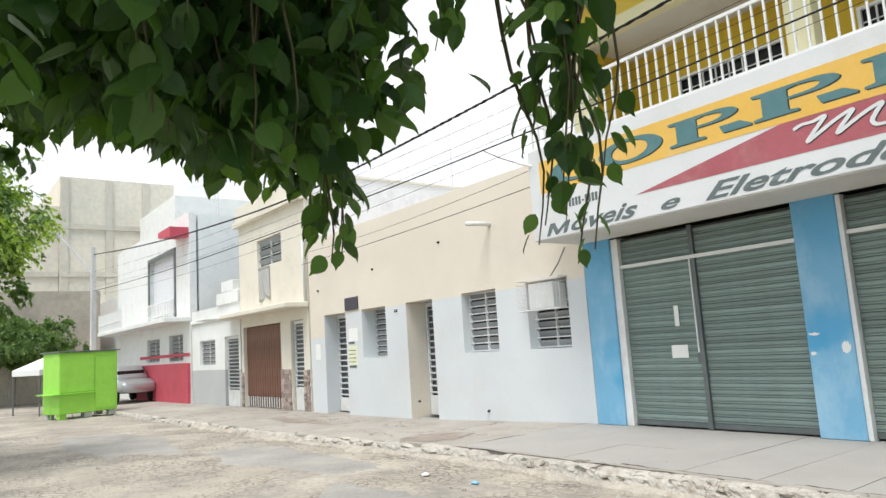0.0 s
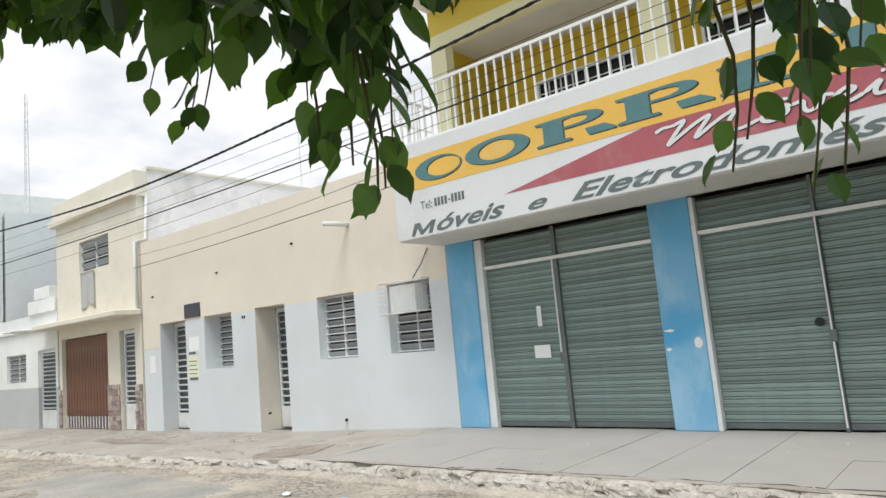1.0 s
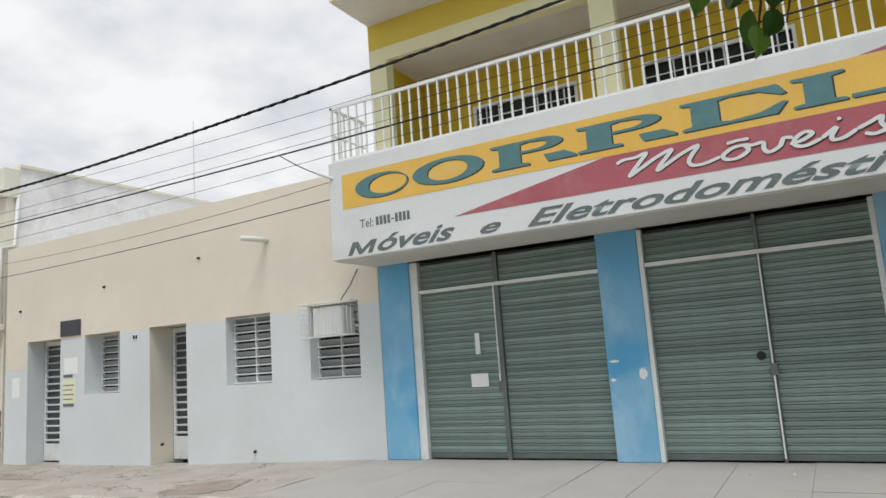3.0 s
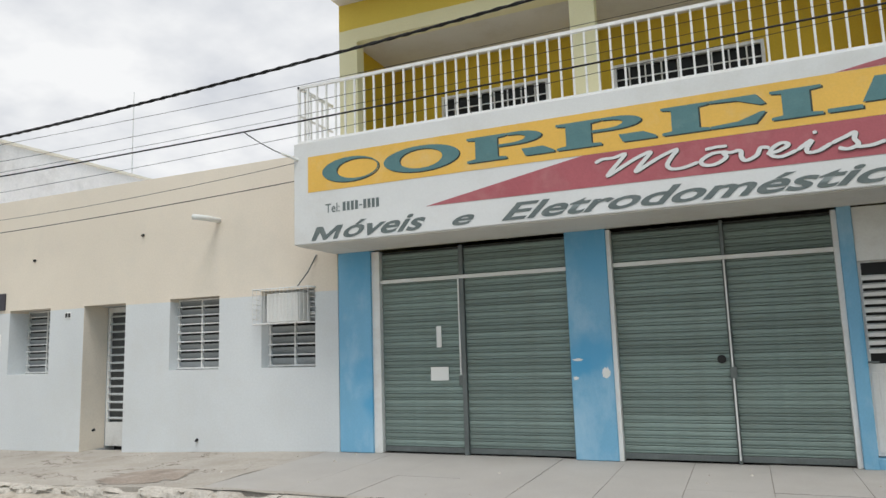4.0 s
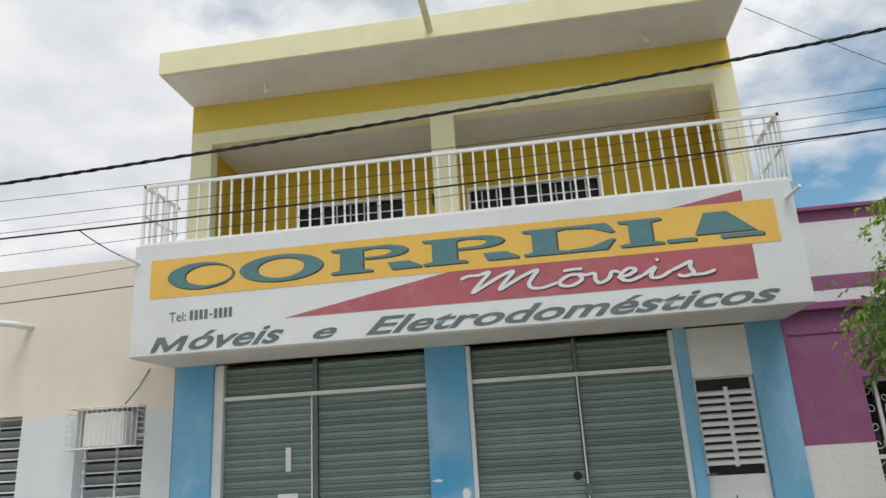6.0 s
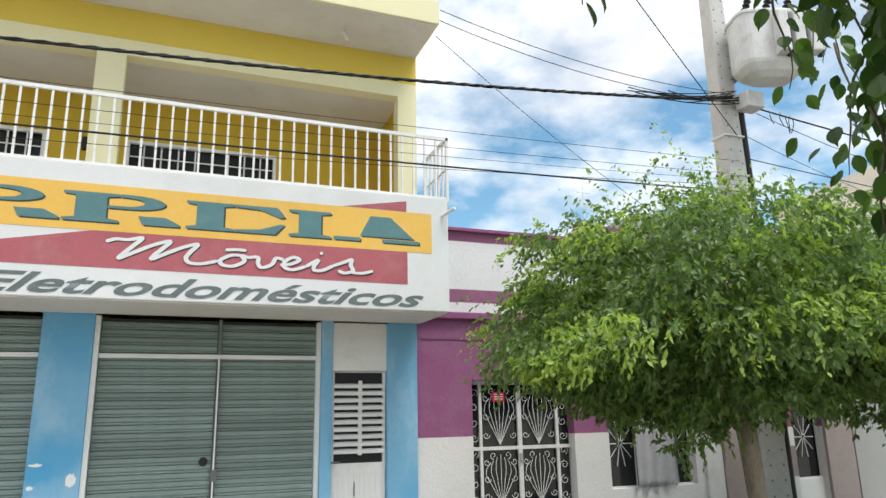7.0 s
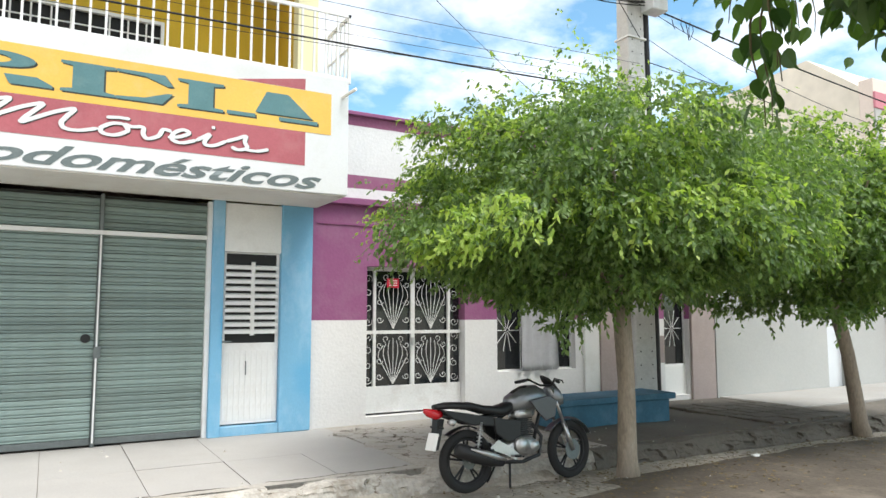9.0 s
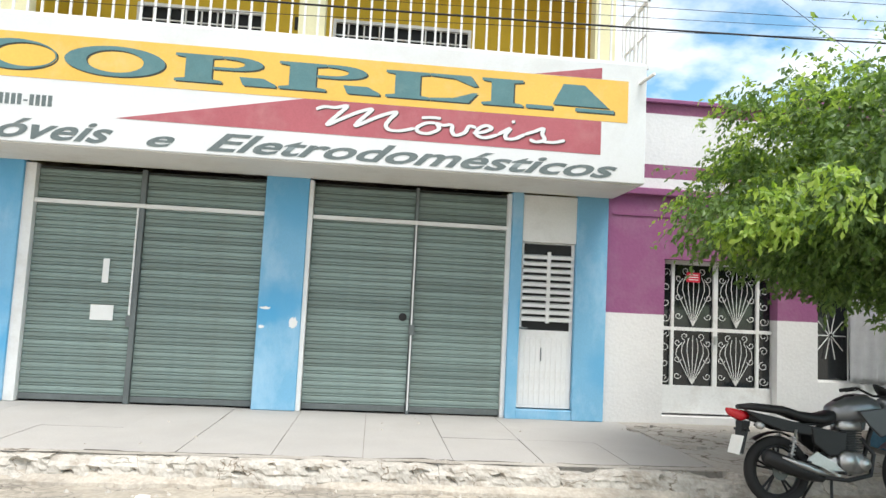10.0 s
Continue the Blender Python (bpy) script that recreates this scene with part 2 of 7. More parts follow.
def pillar_mat():
    """Sky-blue wall paint, chalky and faded in clouds, with soft smears of a deeper blue brushed over; two more at the
    pillar heads paint in canopy shade.
    """
    m = mat("sky_blue_paint", (0.20, 0.455, 0.665), 0.65, 0.10, 0.9, 60, 0.06, dirt=(0.40, 0.60, 0.75), dirt_amount=0.85, stretch=(1, 1, 0.5))
    nt = m.node_tree
    N, L = nt.nodes, nt.links
    b = N["Principled BSDF"]
    colour = b.inputs["Base Color"].links[0].from_socket
    tc, wob = N.new("ShaderNodeTexCoord"), N.new("ShaderNodeTexNoise")
    wob.inputs["Scale"].default_value, wob.inputs["Detail"].default_value = 4.0, 5
    L.new(tc.outputs["Object"], wob.inputs["Vector"])
    bent = N.new("ShaderNodeVectorMath"); bent.operation = "MULTIPLY_ADD"; bent.inputs[1].default_value = (0.35, 0.0, 0.35)
    L.new(wob.outputs["Color"], bent.inputs[0]); L.new(tc.outputs["Object"], bent.inputs[2])
    # the last two entries put the canopy's shade into the blue
    for x, z, wide, high, amount in ((0.30, 1.40, 0.42, 0.34, 0.85), (0.12, 1.24, 0.22, 0.16, 0.9), (-3.0, 0.72, 0.34, 0.22, 0.8), (-3.2, 1.25, 0.40, 0.20, 0.45), (3.62, 1.45, 0.16, 0.4, 0.8), (4.75, 0.75, 0.3, 0.35, 0.5), (-3.2, 2.9, 0.5, 0.5, 0.6), (0.4, 3.0, 0.5, 0.75, 0.6)):
        off = N.new("ShaderNodeVectorMath"); off.operation = "SUBTRACT"; off.inputs[1].default_value = (x + 0.17, 0, z + 0.17)
        L.new(bent.outputs[0], off.inputs[0])
        scl = N.new("ShaderNodeVectorMath"); scl.operation = "MULTIPLY"; scl.inputs[1].default_value = (1 / wide, 0, 1 / high)
        L.new(off.outputs[0], scl.inputs[0])
        ln = N.new("ShaderNodeVectorMath"); ln.operation = "LENGTH"
        L.new(scl.outputs[0], ln.inputs[0])
        mr = N.new("ShaderNodeMapRange"); mr.interpolation_type = "SMOOTHSTEP"
        mr.inputs[1].default_value, mr.inputs[2].default_value, mr.inputs[3].default_value, mr.inputs[4].default_value = 0.35, 1.2, amount, 0.0
        L.new(ln.outputs["Value"], mr.inputs[0])
        mx = N.new("ShaderNodeMixRGB"); mx.inputs[2].default_value = (0.085, 0.36, 0.62, 1)
        L.new(mr.outputs[0], mx.inputs[0]); L.new(colour, mx.inputs[1])
        colour = mx.outputs[0]
    L.new(colour, b.inputs["Base Color"])
    return m


CREAM, MUSTARD = (0.79, 0.74, 0.48), (0.62, 0.42, 0.035)
M = {
    "white": mat("white_paint", (0.80, 0.80, 0.78), 0.6, 0.06, 1.5, 40, 0.08, dirt=(0.45, 0.42, 0.37), dirt_amount=0.25),
    "white_metal": mat("white_enamel", (0.78, 0.78, 0.77), 0.4, 0.05, 2, 30, 0.03, spec=0.5, dirt=(0.4, 0.33, 0.25), dirt_amount=0.25),
    "cream": mat("cream_paint", CREAM, 0.75, 0.08, 0.8, 40, 0.1, dirt=(0.5, 0.45, 0.3), dirt_amount=0.2),
    "mustard": mat("mustard_paint", MUSTARD, 0.75, 0.1, 0.9, 40, 0.1),
    "soffit": mat("soffit_plaster", (0.69, 0.665, 0.615), 0.85, 0.08, 0.9, 40, 0.1, dirt=(0.45, 0.38, 0.28), dirt_amount=0.3),
    "sign_white": mat("sign_white", (0.71, 0.72, 0.72), 0.55, 0.05, 0.8, 50, 0.05, dirt=(0.5, 0.47, 0.42), dirt_amount=0.3),
    "sign_yellow": mat("sign_yellow", (0.80, 0.485, 0.10), 0.55, 0.08, 1.5, 50, 0.05, dirt=(0.75, 0.6, 0.35), dirt_amount=0.3),
    "sign_red": mat("sign_red", (0.42, 0.115, 0.135), 0.6, 0.12, 1.5, 50, 0.05, dirt=(0.5, 0.24, 0.24), dirt_amount=0.4),
    "sign_teal": mat("sign_teal", (0.10, 0.215, 0.23), 0.6, 0.12, 3, 50, 0.05, dirt=(0.2, 0.3, 0.28), dirt_amount=0.35),
    "sign_grey": mat("sign_grey", (0.13, 0.16, 0.16), 0.6, 0.12, 4, 50, 0.05, dirt=(0.3, 0.32, 0.31), dirt_amount=0.3),
    "sign_edge": mat("sign_shadow_line", (0.05, 0.06, 0.05), 0.7, 0.1, 4, 50, 0.0),
    "blue": pillar_mat(),
    "slat": mat("galvanised_slat", (0.235, 0.305, 0.285), 0.55, 0.18, 1.1, 25, 0.04, metal=0.15, spec=0.35, dirt=(0.19, 0.21, 0.18), dirt_amount=0.55, per="object", stretch=(0.6, 1, 2.5)),
    "slat_gap": mat("shutter_backing", (0.05, 0.055, 0.05), 0.8, 0.2, 2, 30, 0.0),
    "steel": mat("grey_steel", (0.16, 0.18, 0.18), 0.5, 0.2, 4, 40, 0.05, metal=0.4),
    "beige": mat("two_tone_wall", (0.655, 0.68, 0.695), 0.85, 0.07, 0.5, 30, 0.14, dirt=(0.56, 0.54, 0.49), dirt_amount=0.25, bands=[(2.52, (0.75, 0.675, 0.575))]),
    "beige_plain": mat("beige_wall", (0.75, 0.675, 0.575), 0.85, 0.08, 0.5, 30, 0.14, dirt=(0.5, 0.45, 0.38), dirt_amount=0.25),
    "greyw": mat("light_grey_paint", (0.64, 0.665, 0.68), 0.85, 0.07, 0.7, 30, 0.12),
    "stain": mat("stained_white_wall", (0.80, 0.77, 0.755), 0.9, 0.12, 0.7, 20, 0.2, dirt=(0.3, 0.28, 0.26), dirt_amount=0.4),
    # near-black colour that stands for unlit rooms behind openings
    "dark": mat("unlit_interior_black", (0.02, 0.021, 0.022), 0.6, 0.2, 2, 20, 0),
    "louvre": mat("grey_glass_louvre", (0.30, 0.32, 0.33), 0.35, 0.2, 3, 30, 0.02, spec=0.5, per="object"),
    "louvre_back": mat("dusty_glass", (0.085, 0.09, 0.095), 0.4, 0.3, 3, 30, 0, spec=0.4),
    "ironwhite": mat("white_iron", (0.74, 0.74, 0.73), 0.5, 0.1, 3, 30, 0.04, dirt=(0.35, 0.27, 0.2), dirt_amount=0.3),
    "door_slat": mat("grey_door_slat", (0.50, 0.52, 0.53), 0.5, 0.1, 3, 30, 0.03),
    "plaque": mat("dark_plaque", (0.05, 0.045, 0.06), 0.4, 0.2, 3, 30, 0.02),
    "paper": mat("white_paper", (0.82, 0.82, 0.80), 0.8, 0.04, 3, 60, 0.02),
    "yellow_paper": mat("yellow_paper", (0.78, 0.77, 0.56), 0.8, 0.1, 5, 60, 0.02),
    "brown": mat("brown_garage_metal", (0.17, 0.075, 0.05), 0.55, 0.25, 1.2, 30, 0.05, dirt=(0.28, 0.17, 0.12), dirt_amount=0.5, stretch=(3, 1, 0.7)),
    "cream2": mat("pale_yellow_house", (0.75, 0.70, 0.60), 0.85, 0.09, 0.6, 30, 0.12, dirt=(0.45, 0.38, 0.27), dirt_amount=0.3),
    "stone": mat("stone_cladding", (0.44, 0.35, 0.31), 0.8, 0.45, 9, 40, 0.4, per="object"),
    "grey_render": mat("bare_grey_render", (0.36, 0.36, 0.355), 0.95, 0.18, 0.5, 25, 0.2, dirt=(0.24, 0.24, 0.23), dirt_amount=0.4),
    "red": mat("red_paint", (0.58, 0.085, 0.12), 0.6, 0.15, 1.2, 30, 0.08, dirt=(0.4, 0.12, 0.11), dirt_amount=0.3),
    "far_beige": mat("far_tower_render", (0.70, 0.645, 0.55), 0.95, 0.16, 0.12, 3, 0.1, dirt=(0.5, 0.47, 0.42), dirt_amount=0.5),
    "purple_wall": mat("banded_purple_wall", (0.73, 0.72, 0.71), 0.85, 0.07, 0.9, 24, 0.45, dirt=(0.52, 0.49, 0.47), dirt_amount=0.12,
                       bands=[(1.51, (0.28, 0.095, 0.205)), (3.26, (0.76, 0.74, 0.74)), (3.46, (0.30, 0.11, 0.20)), (3.66, (0.76, 0.74, 0.74)), (4.41, (0.27, 0.09, 0.17))]),
    "purple": mat("purple_paint", (0.28, 0.095, 0.205), 0.8, 0.1, 1, 30, 0.15),
    "taupe": mat("taupe_paint", (0.40, 0.33, 0.31), 0.85, 0.12, 1.2, 30, 0.15, dirt=(0.3, 0.25, 0.22), dirt_amount=0.4),
    "pink": mat("pink_paint", (0.55, 0.22, 0.26), 0.8, 0.1, 1, 30, 0.1),
    "asphalt": street_mat(),
    "pave": cracked(mat("rough_pavement", (0.40, 0.37, 0.33), 0.95, 0.22, 0.5, 25, 0.4, dirt=(0.27, 0.235, 0.19), dirt_amount=0.7), 0.33, 0.004, (0.15, 0.125, 0.10), 1.4),
    # dirty concrete, with the shade of the trees put into its colour
    "pave_shaded": mat("dirty_shaded_pavement", (0.135, 0.12, 0.10), 0.95, 0.25, 0.6, 25, 0.4, dirt=(0.09, 0.075, 0.06), dirt_amount=0.7),
    "patch": mat("asphalt_patch", (0.345, 0.33, 0.305), 0.92, 0.3, 0.7, 25, 0.4, dirt=(0.42, 0.38, 0.32), dirt_amount=0.9),
    "slab": mat("concrete_slab", (0.39, 0.372, 0.35), 0.9, 0.1, 0.8, 45, 0.15, dirt=(0.36, 0.335, 0.30), dirt_amount=0.4),
    "kerb": cracked(mat("limewashed_kerb", (0.51, 0.475, 0.425), 0.95, 0.30, 3.6, 30, 0.9, dirt=(0.25, 0.205, 0.155), dirt_amount=0.8), 0.8, 0.0028, (0.22, 0.18, 0.14), 0.9),
    "apron": mat("sandy_mortar", (0.45, 0.405, 0.345), 0.95, 0.3, 2.5, 30, 0.9, dirt=(0.26, 0.215, 0.165), dirt_amount=0.8),
    "joint": mat("dark_joint", (0.27, 0.25, 0.225), 0.95, 0.3, 3, 30, 0.2),
    "joint_dark": mat("open_crack", (0.07, 0.06, 0.05), 0.95, 0.3, 3, 30, 0.2),
    "stain_brown": mat("damp_cement", (0.30, 0.25, 0.21), 0.9, 0.35, 1.6, 25, 0.4, dirt=(0.42, 0.385, 0.34), dirt_amount=0.9),
    "concrete": mat("pole_concrete", (0.56, 0.55, 0.53), 0.9, 0.15, 1.5, 30, 0.25, dirt=(0.3, 0.29, 0.27), dirt_amount=0.4),
    "trafo": mat("transformer_grey", (0.64, 0.65, 0.65), 0.5, 0.1, 3, 30, 0.05, spec=0.4, dirt=(0.3, 0.28, 0.25), dirt_amount=0.4),
    "cable": mat("black_cable", (0.012, 0.012, 0.013), 0.6, 0.1, 5, 60, 0),
    "bark": mat("grey_bark", (0.32, 0.265, 0.205), 0.95, 0.35, 4, 40, 0.8, dirt=(0.42, 0.37, 0.31), dirt_amount=0.5, stretch=(1, 1, 0.35)),
    "twig": mat("green_twig", (0.10, 0.085, 0.04), 0.8, 0.2, 8, 60, 0.1),
    "kiosk": mat("lime_green_paint", (0.33, 0.68, 0.085), 0.5, 0.12, 1.2, 30, 0.05, dirt=(0.2, 0.45, 0.06), dirt_amount=0.3),
    "canvas": mat("white_canvas", (0.75, 0.75, 0.73), 0.8, 0.08, 2, 40, 0.05),
    "silver": mat("silver_car_paint", (0.45, 0.46, 0.47), 0.3, 0.05, 2, 40, 0, metal=0.5, spec=0.5),
    "glass_dark": mat("dark_glass", (0.015, 0.018, 0.02), 0.08, 0.1, 2, 40, 0, spec=0.6),
    "tyre": mat("rubber", (0.022, 0.022, 0.022), 0.85, 0.2, 6, 60, 0.15),
    "black": mat("black_plastic", (0.016, 0.016, 0.017), 0.45, 0.15, 6, 50, 0.03),
    "moto_grey": mat("grey_motorcycle_paint", (0.20, 0.21, 0.225), 0.28, 0.06, 3, 40, 0, metal=0.6, spec=0.6),
    "moto_dark": mat("dark_motorcycle_plastic", (0.075, 0.078, 0.085), 0.35, 0.08, 3, 40, 0, metal=0.3, spec=0.5),
    "alloy": mat("cast_alloy", (0.5, 0.5, 0.5), 0.35, 0.12, 8, 60, 0.05, metal=0.85),
    "tail_red": mat("red_lens", (0.5, 0.012, 0.02), 0.15, 0.05, 3, 40, 0, spec=0.6),
    "teal_bench": mat("blue_bench_paint", (0.045, 0.135, 0.205), 0.7, 0.2, 2, 30, 0.15, dirt=(0.12, 0.22, 0.3), dirt_amount=0.5),
    "curtain": mat("white_lace_cloth", (0.72, 0.72, 0.74), 0.9, 0.1, 9, 70, 0.2),
    "red_notice": mat("red_notice", (0.65, 0.03, 0.06), 0.6, 0.05, 5, 60, 0),
    "grass": mat("dry_litter", (0.2, 0.15, 0.08), 0.9, 0.4, 9, 40, 0, per="island"),
    # brown soil, its colour taken down further for tree shade
    "soil": mat("shaded_soil", (0.11, 0.09, 0.07), 0.95, 0.3, 0.9, 25, 0.6, dirt=(0.22, 0.185, 0.145), dirt_amount=0.7),
    "far_band": mat("far_frame_concrete", (0.56, 0.52, 0.45), 0.95, 0.12, 0.3, 3, 0.1),
    # white wall paint greyed to carry the shade of the trees before it
    "house_white": mat("shade_dimmed_white_wall", (0.42, 0.42, 0.40), 0.85, 0.08, 0.5, 30, 0.14, dirt=(0.5, 0.47, 0.42), dirt_amount=0.3),
    "forecourt": mat("forecourt_concrete", (0.33, 0.32, 0.30), 0.9, 0.14, 0.7, 40, 0.2, dirt=(0.3, 0.27, 0.23), dirt_amount=0.5),
    "far_brown": mat("bare_brown_render", (0.47, 0.40, 0.33), 0.95, 0.2, 0.4, 3, 0.1, dirt=(0.3, 0.26, 0.22), dirt_amount=0.5),
}
LEAF = leaf_mat("leaf_green", (0.072, 0.132, 0.046), (0.185, 0.272, 0.088), 0.42)
LEAF_TIP = leaf_mat("leaf_young", (0.22, 0.335, 0.068), (0.39, 0.485, 0.12), 0.44)
LEAF_EDGE = leaf_mat("leaf_broad_young", (0.06, 0.12, 0.03), (0.15, 0.25, 0.06), 0.45)
LEAF_NEAR = leaf_mat("leaf_broad", (0.024, 0.058, 0.015), (0.095, 0.178, 0.043), 0.42)


# ---- helpers for building ----
def box(bm, x0, x1, y0, y1, z0, z1):
    v = [bm.verts.new((x, y, z)) for x in (x0, x1) for y in (y0, y1) for z in (z0, z1)]
    for q in ((0, 1, 3, 2), (4, 6, 7, 5), (0, 4, 5, 1), (2, 3, 7, 6), (0, 2, 6, 4), (1, 5, 7, 3)):
        bm.faces.new([v[i] for i in q])
    return v


def tube(bm, a, b, r, r2=None, n=8, caps=True):
    a, b = Vector(a), Vector(b)
    q = (b - a).to_track_quat("Z", "Y")
    r2 = r if r2 is None else r2
    ra = [bm.verts.new(a + q @ Vector((r * math.cos(k * math.tau / n), r * math.sin(k * math.tau / n), 0))) for k in range(n)]
    rb = [bm.verts.new(b + q @ Vector((r2 * math.cos(k * math.tau / n), r2 * math.sin(k * math.tau / n), 0))) for k in range(n)]
    for k in range(n):
        bm.faces.new((ra[k], ra[(k + 1) % n], rb[(k + 1) % n], rb[k]))
    if caps:
        bm.faces.new(ra[::-1]); bm.faces.new(rb)


def sweep(bm, pts, radii, n=8, caps=True):
    """A bent round bar through pts."""
    pts = [Vector(p) for p in pts]
    if not hasattr(radii, "__len__"):
        radii = [radii] * len(pts)
    rings, q, last = [], None, None
    for i, p in enumerate(pts):
        d = (pts[min(i + 1, len(pts) - 1)] - pts[max(i - 1, 0)]).normalized()
        q = d.to_track_quat("Z", "Y") if q is None else last.rotation_difference(d) @ q
        last = d
        rings.append([bm.verts.new(p + q @ Vector((radii[i] * math.cos(k * math.tau / n), radii[i] * math.sin(k * math.tau / n), 0))) for k in range(n)])
    for a, b in zip(rings, rings[1:]):
        for k in range(n):
            bm.faces.new((a[k], a[(k + 1) % n], b[(k + 1) % n], b[k]))
    if caps:
        bm.faces.new(rings[0][::-1]); bm.faces.new(rings[-1])


def prism(bm, outline, y0, y1):
    """An outline in x, z pushed from y0 (front) to y1."""
    a = [bm.verts.new((x, y0, z)) for x, z in outline]
    b = [bm.verts.new((x, y1, z)) for x, z in outline]
    n = len(a)
    bm.faces.new(a); bm.faces.new(b[::-1])
    for k in range(n):
        bm.faces.new((a[k], b[k], b[(k + 1) % n], a[(k + 1) % n]))


def finish(bm, name, material, smooth=False):
    bmesh.ops.recalc_face_normals(bm, faces=bm.faces)
    me = bpy.data.meshes.new(name)
    bm.to_mesh(me)
    bm.free()
    for m in (material if isinstance(material, (list, tuple)) else [material]):
        me.materials.append(m)
    if smooth:
        me.shade_smooth()
    return me


def part(name, bm, material, parent, label="", smooth=False):
    ob = new(name, finish(bm, name, material, smooth))
    ob.parent = parent
    if label:
        tagged(ob, label)
    return ob


def thing(name, label, category, group="", kind="", at=(0, 0, 0)):
    ob = new(name)
    ob.location = at
    ob.empty_display_size = 0.2
    return tagged(ob, label, category, group, kind)


def solo(name, bm, material, label, category="", kind="", group="", smooth=False):
    return tagged(new(name, finish(bm, name, material, smooth)), label, category, group, kind)


def bevel(bm, w, seg=1):
    bmesh.ops.bevel(bm, geom=list(bm.edges), offset=w, segments=seg, affect="EDGES", profile=0.6)


def box_part(name, dims, material, parent, label="", w=0.006):
    bm = bmesh.new()
    box(bm, *dims)
    if w:
        bevel(bm, w)
    return part(name, bm, material, parent, label)


def wall(bm, x0, x1, z0, z1, y0, y1, holes=()):
    """A wall from y0 (front) to y1 with rectangular holes (xa, xb, za, zb) right through it."""
    xs = sorted({x0, x1, *[h[0] for h in holes], *[h[1] for h in holes]})
    zs = sorted({z0, z1, *[h[2] for h in holes], *[h[3] for h in holes]})
    xs, zs = [x for x in xs if x0 <= x <= x1], [z for z in zs if z0 <= z <= z1]
    vs = {}

    def vert(i, j, k):
        if (i, j, k) not in vs:
            vs[i, j, k] = bm.verts.new((xs[i], (y0, y1)[k], zs[j]))
        return vs[i, j, k]

    def solid(i, j):
        if not (0 <= i < len(xs) - 1 and 0 <= j < len(zs) - 1):
            return False
        cx, cz = (xs[i] + xs[i + 1]) / 2, (zs[j] + zs[j + 1]) / 2
        return not any(h[0] < cx < h[1] and h[2] < cz < h[3] for h in holes)

    for i in range(len(xs) - 1):
        for j in range(len(zs) - 1):
            if not solid(i, j):
                continue
            for k in (0, 1):
                bm.faces.new([vert(i, j, k), vert(i + 1, j, k), vert(i + 1, j + 1, k), vert(i, j + 1, k)])
            for di, dj, a, b in ((-1, 0, (0, 0), (0, 1)), (1, 0, (1, 0), (1, 1)), (0, -1, (0, 0), (1, 0)), (0, 1, (0, 1), (1, 1))):
                if not solid(i + di, j + dj):
                    p, q = (i + a[0], j + a[1]), (i + b[0], j + b[1])
                    bm.faces.new([vert(*p, 0), vert(*q, 0), vert(*q, 1), vert(*p, 1)])


def text_mesh(word, x0, x1, z0, z1, y, shear=0.0, weight=0.0, depth=0.004):
    """Words in the built-in font as a mesh, fitted into the box x0..x1, z0..z1 on a wall at y."""
    cu = bpy.data.curves.new("words", "FONT")
    cu.body, cu.shear, cu.offset, cu.extrude, cu.resolution_u = word, 0.0, weight, 0.0, 4
    tmp = new("words", cu)
    bpy.context.view_layer.update()
    me = bpy.data.meshes.new_from_object(tmp.evaluated_get(bpy.context.evaluated_depsgraph_get()))
    bpy.data.objects.remove(tmp)
    bpy.data.curves.remove(cu)
    co = np.empty(len(me.vertices) * 3)
    me.vertices.foreach_get("co", co)
    co = co.reshape(-1, 3)
    co[:, 0] += shear * co[:, 1]
    lo, hi = co.min(0), co.max(0)
    u = (co - lo) / np.maximum(hi - lo, 1e-6)
    res = np.stack([x0 + u[:, 0] * (x1 - x0), 0 * u[:, 2] + y - depth, z0 + u[:, 1] * (z1 - z0)], 1)
    me.vertices.foreach_set("co", res.ravel())
    me.update()
    return me


def step(x, rows):
    """Straight lines between (x, value) rows."""
    return float(np.interp(x, [r[0] for r in rows], [r[1] for r in rows]))


PAVE_Z = [(-60, -0.45), (-25, -0.27), (-14, -0.2), (-9, -0.16), (-4, 0.0), (9, 0.0), (14, -0.06), (40, -0.1)]
def pave_z(x):
    return step(x, PAVE_Z)
def road_z(x):
    return pave_z(x) - step(x, [(-9, 0.13), (-2, 0.2), (9, 0.21), (20, 0.2)])
KERB_Y = -3.0

# ---- ground, street, pavement ----
def grid_sheet(xs, ys, zf):
    bm = bmesh.new()
    vs = [[bm.verts.new((x, y, zf(x, y))) for y in ys] for x in xs]
    for i in range(len(xs) - 1):
        for j in range(len(ys) - 1):
            bm.faces.new((vs[i][j], vs[i + 1][j], vs[i + 1][j + 1], vs[i][j + 1]))
    return bm


def street_height(x, y):
    z = road_z(x)
    if KERB_Y - 0.4 < y < 60:
        z -= 0.02 if y < KERB_Y + 0.1 else 0.06
    if y < KERB_Y:
        z += 0.06 * min(1, (KERB_Y - y) / 3)
    near = max(0.0, 1 - abs(y + 6) / 9) * max(0.0, 1 - abs(x + 3) / 40)
    return z + near * (0.022 * noise.noise((x * 0.9, y * 0.9, 0)) + 0.012 * noise.noise((x * 3.1, y * 3.1, 4)))


_xs = sorted({*np.linspace(-28, 16, 150).tolist(), -4000, -900, -300, -120, -70, -45, -35, 22, 30, 45, 70, 120, 300, 900, 4000})
_ys = sorted({*np.linspace(-14, -2.7, 47).tolist(), -4000, -900, -200, -60, -30, -20, 8, 40, 120, 300, 900, 4000})
solo("ground", grid_sheet(_xs, _ys, street_height), M["asphalt"], "sandy worn street surface with patches of dirt", "ground", "structure", smooth=True)

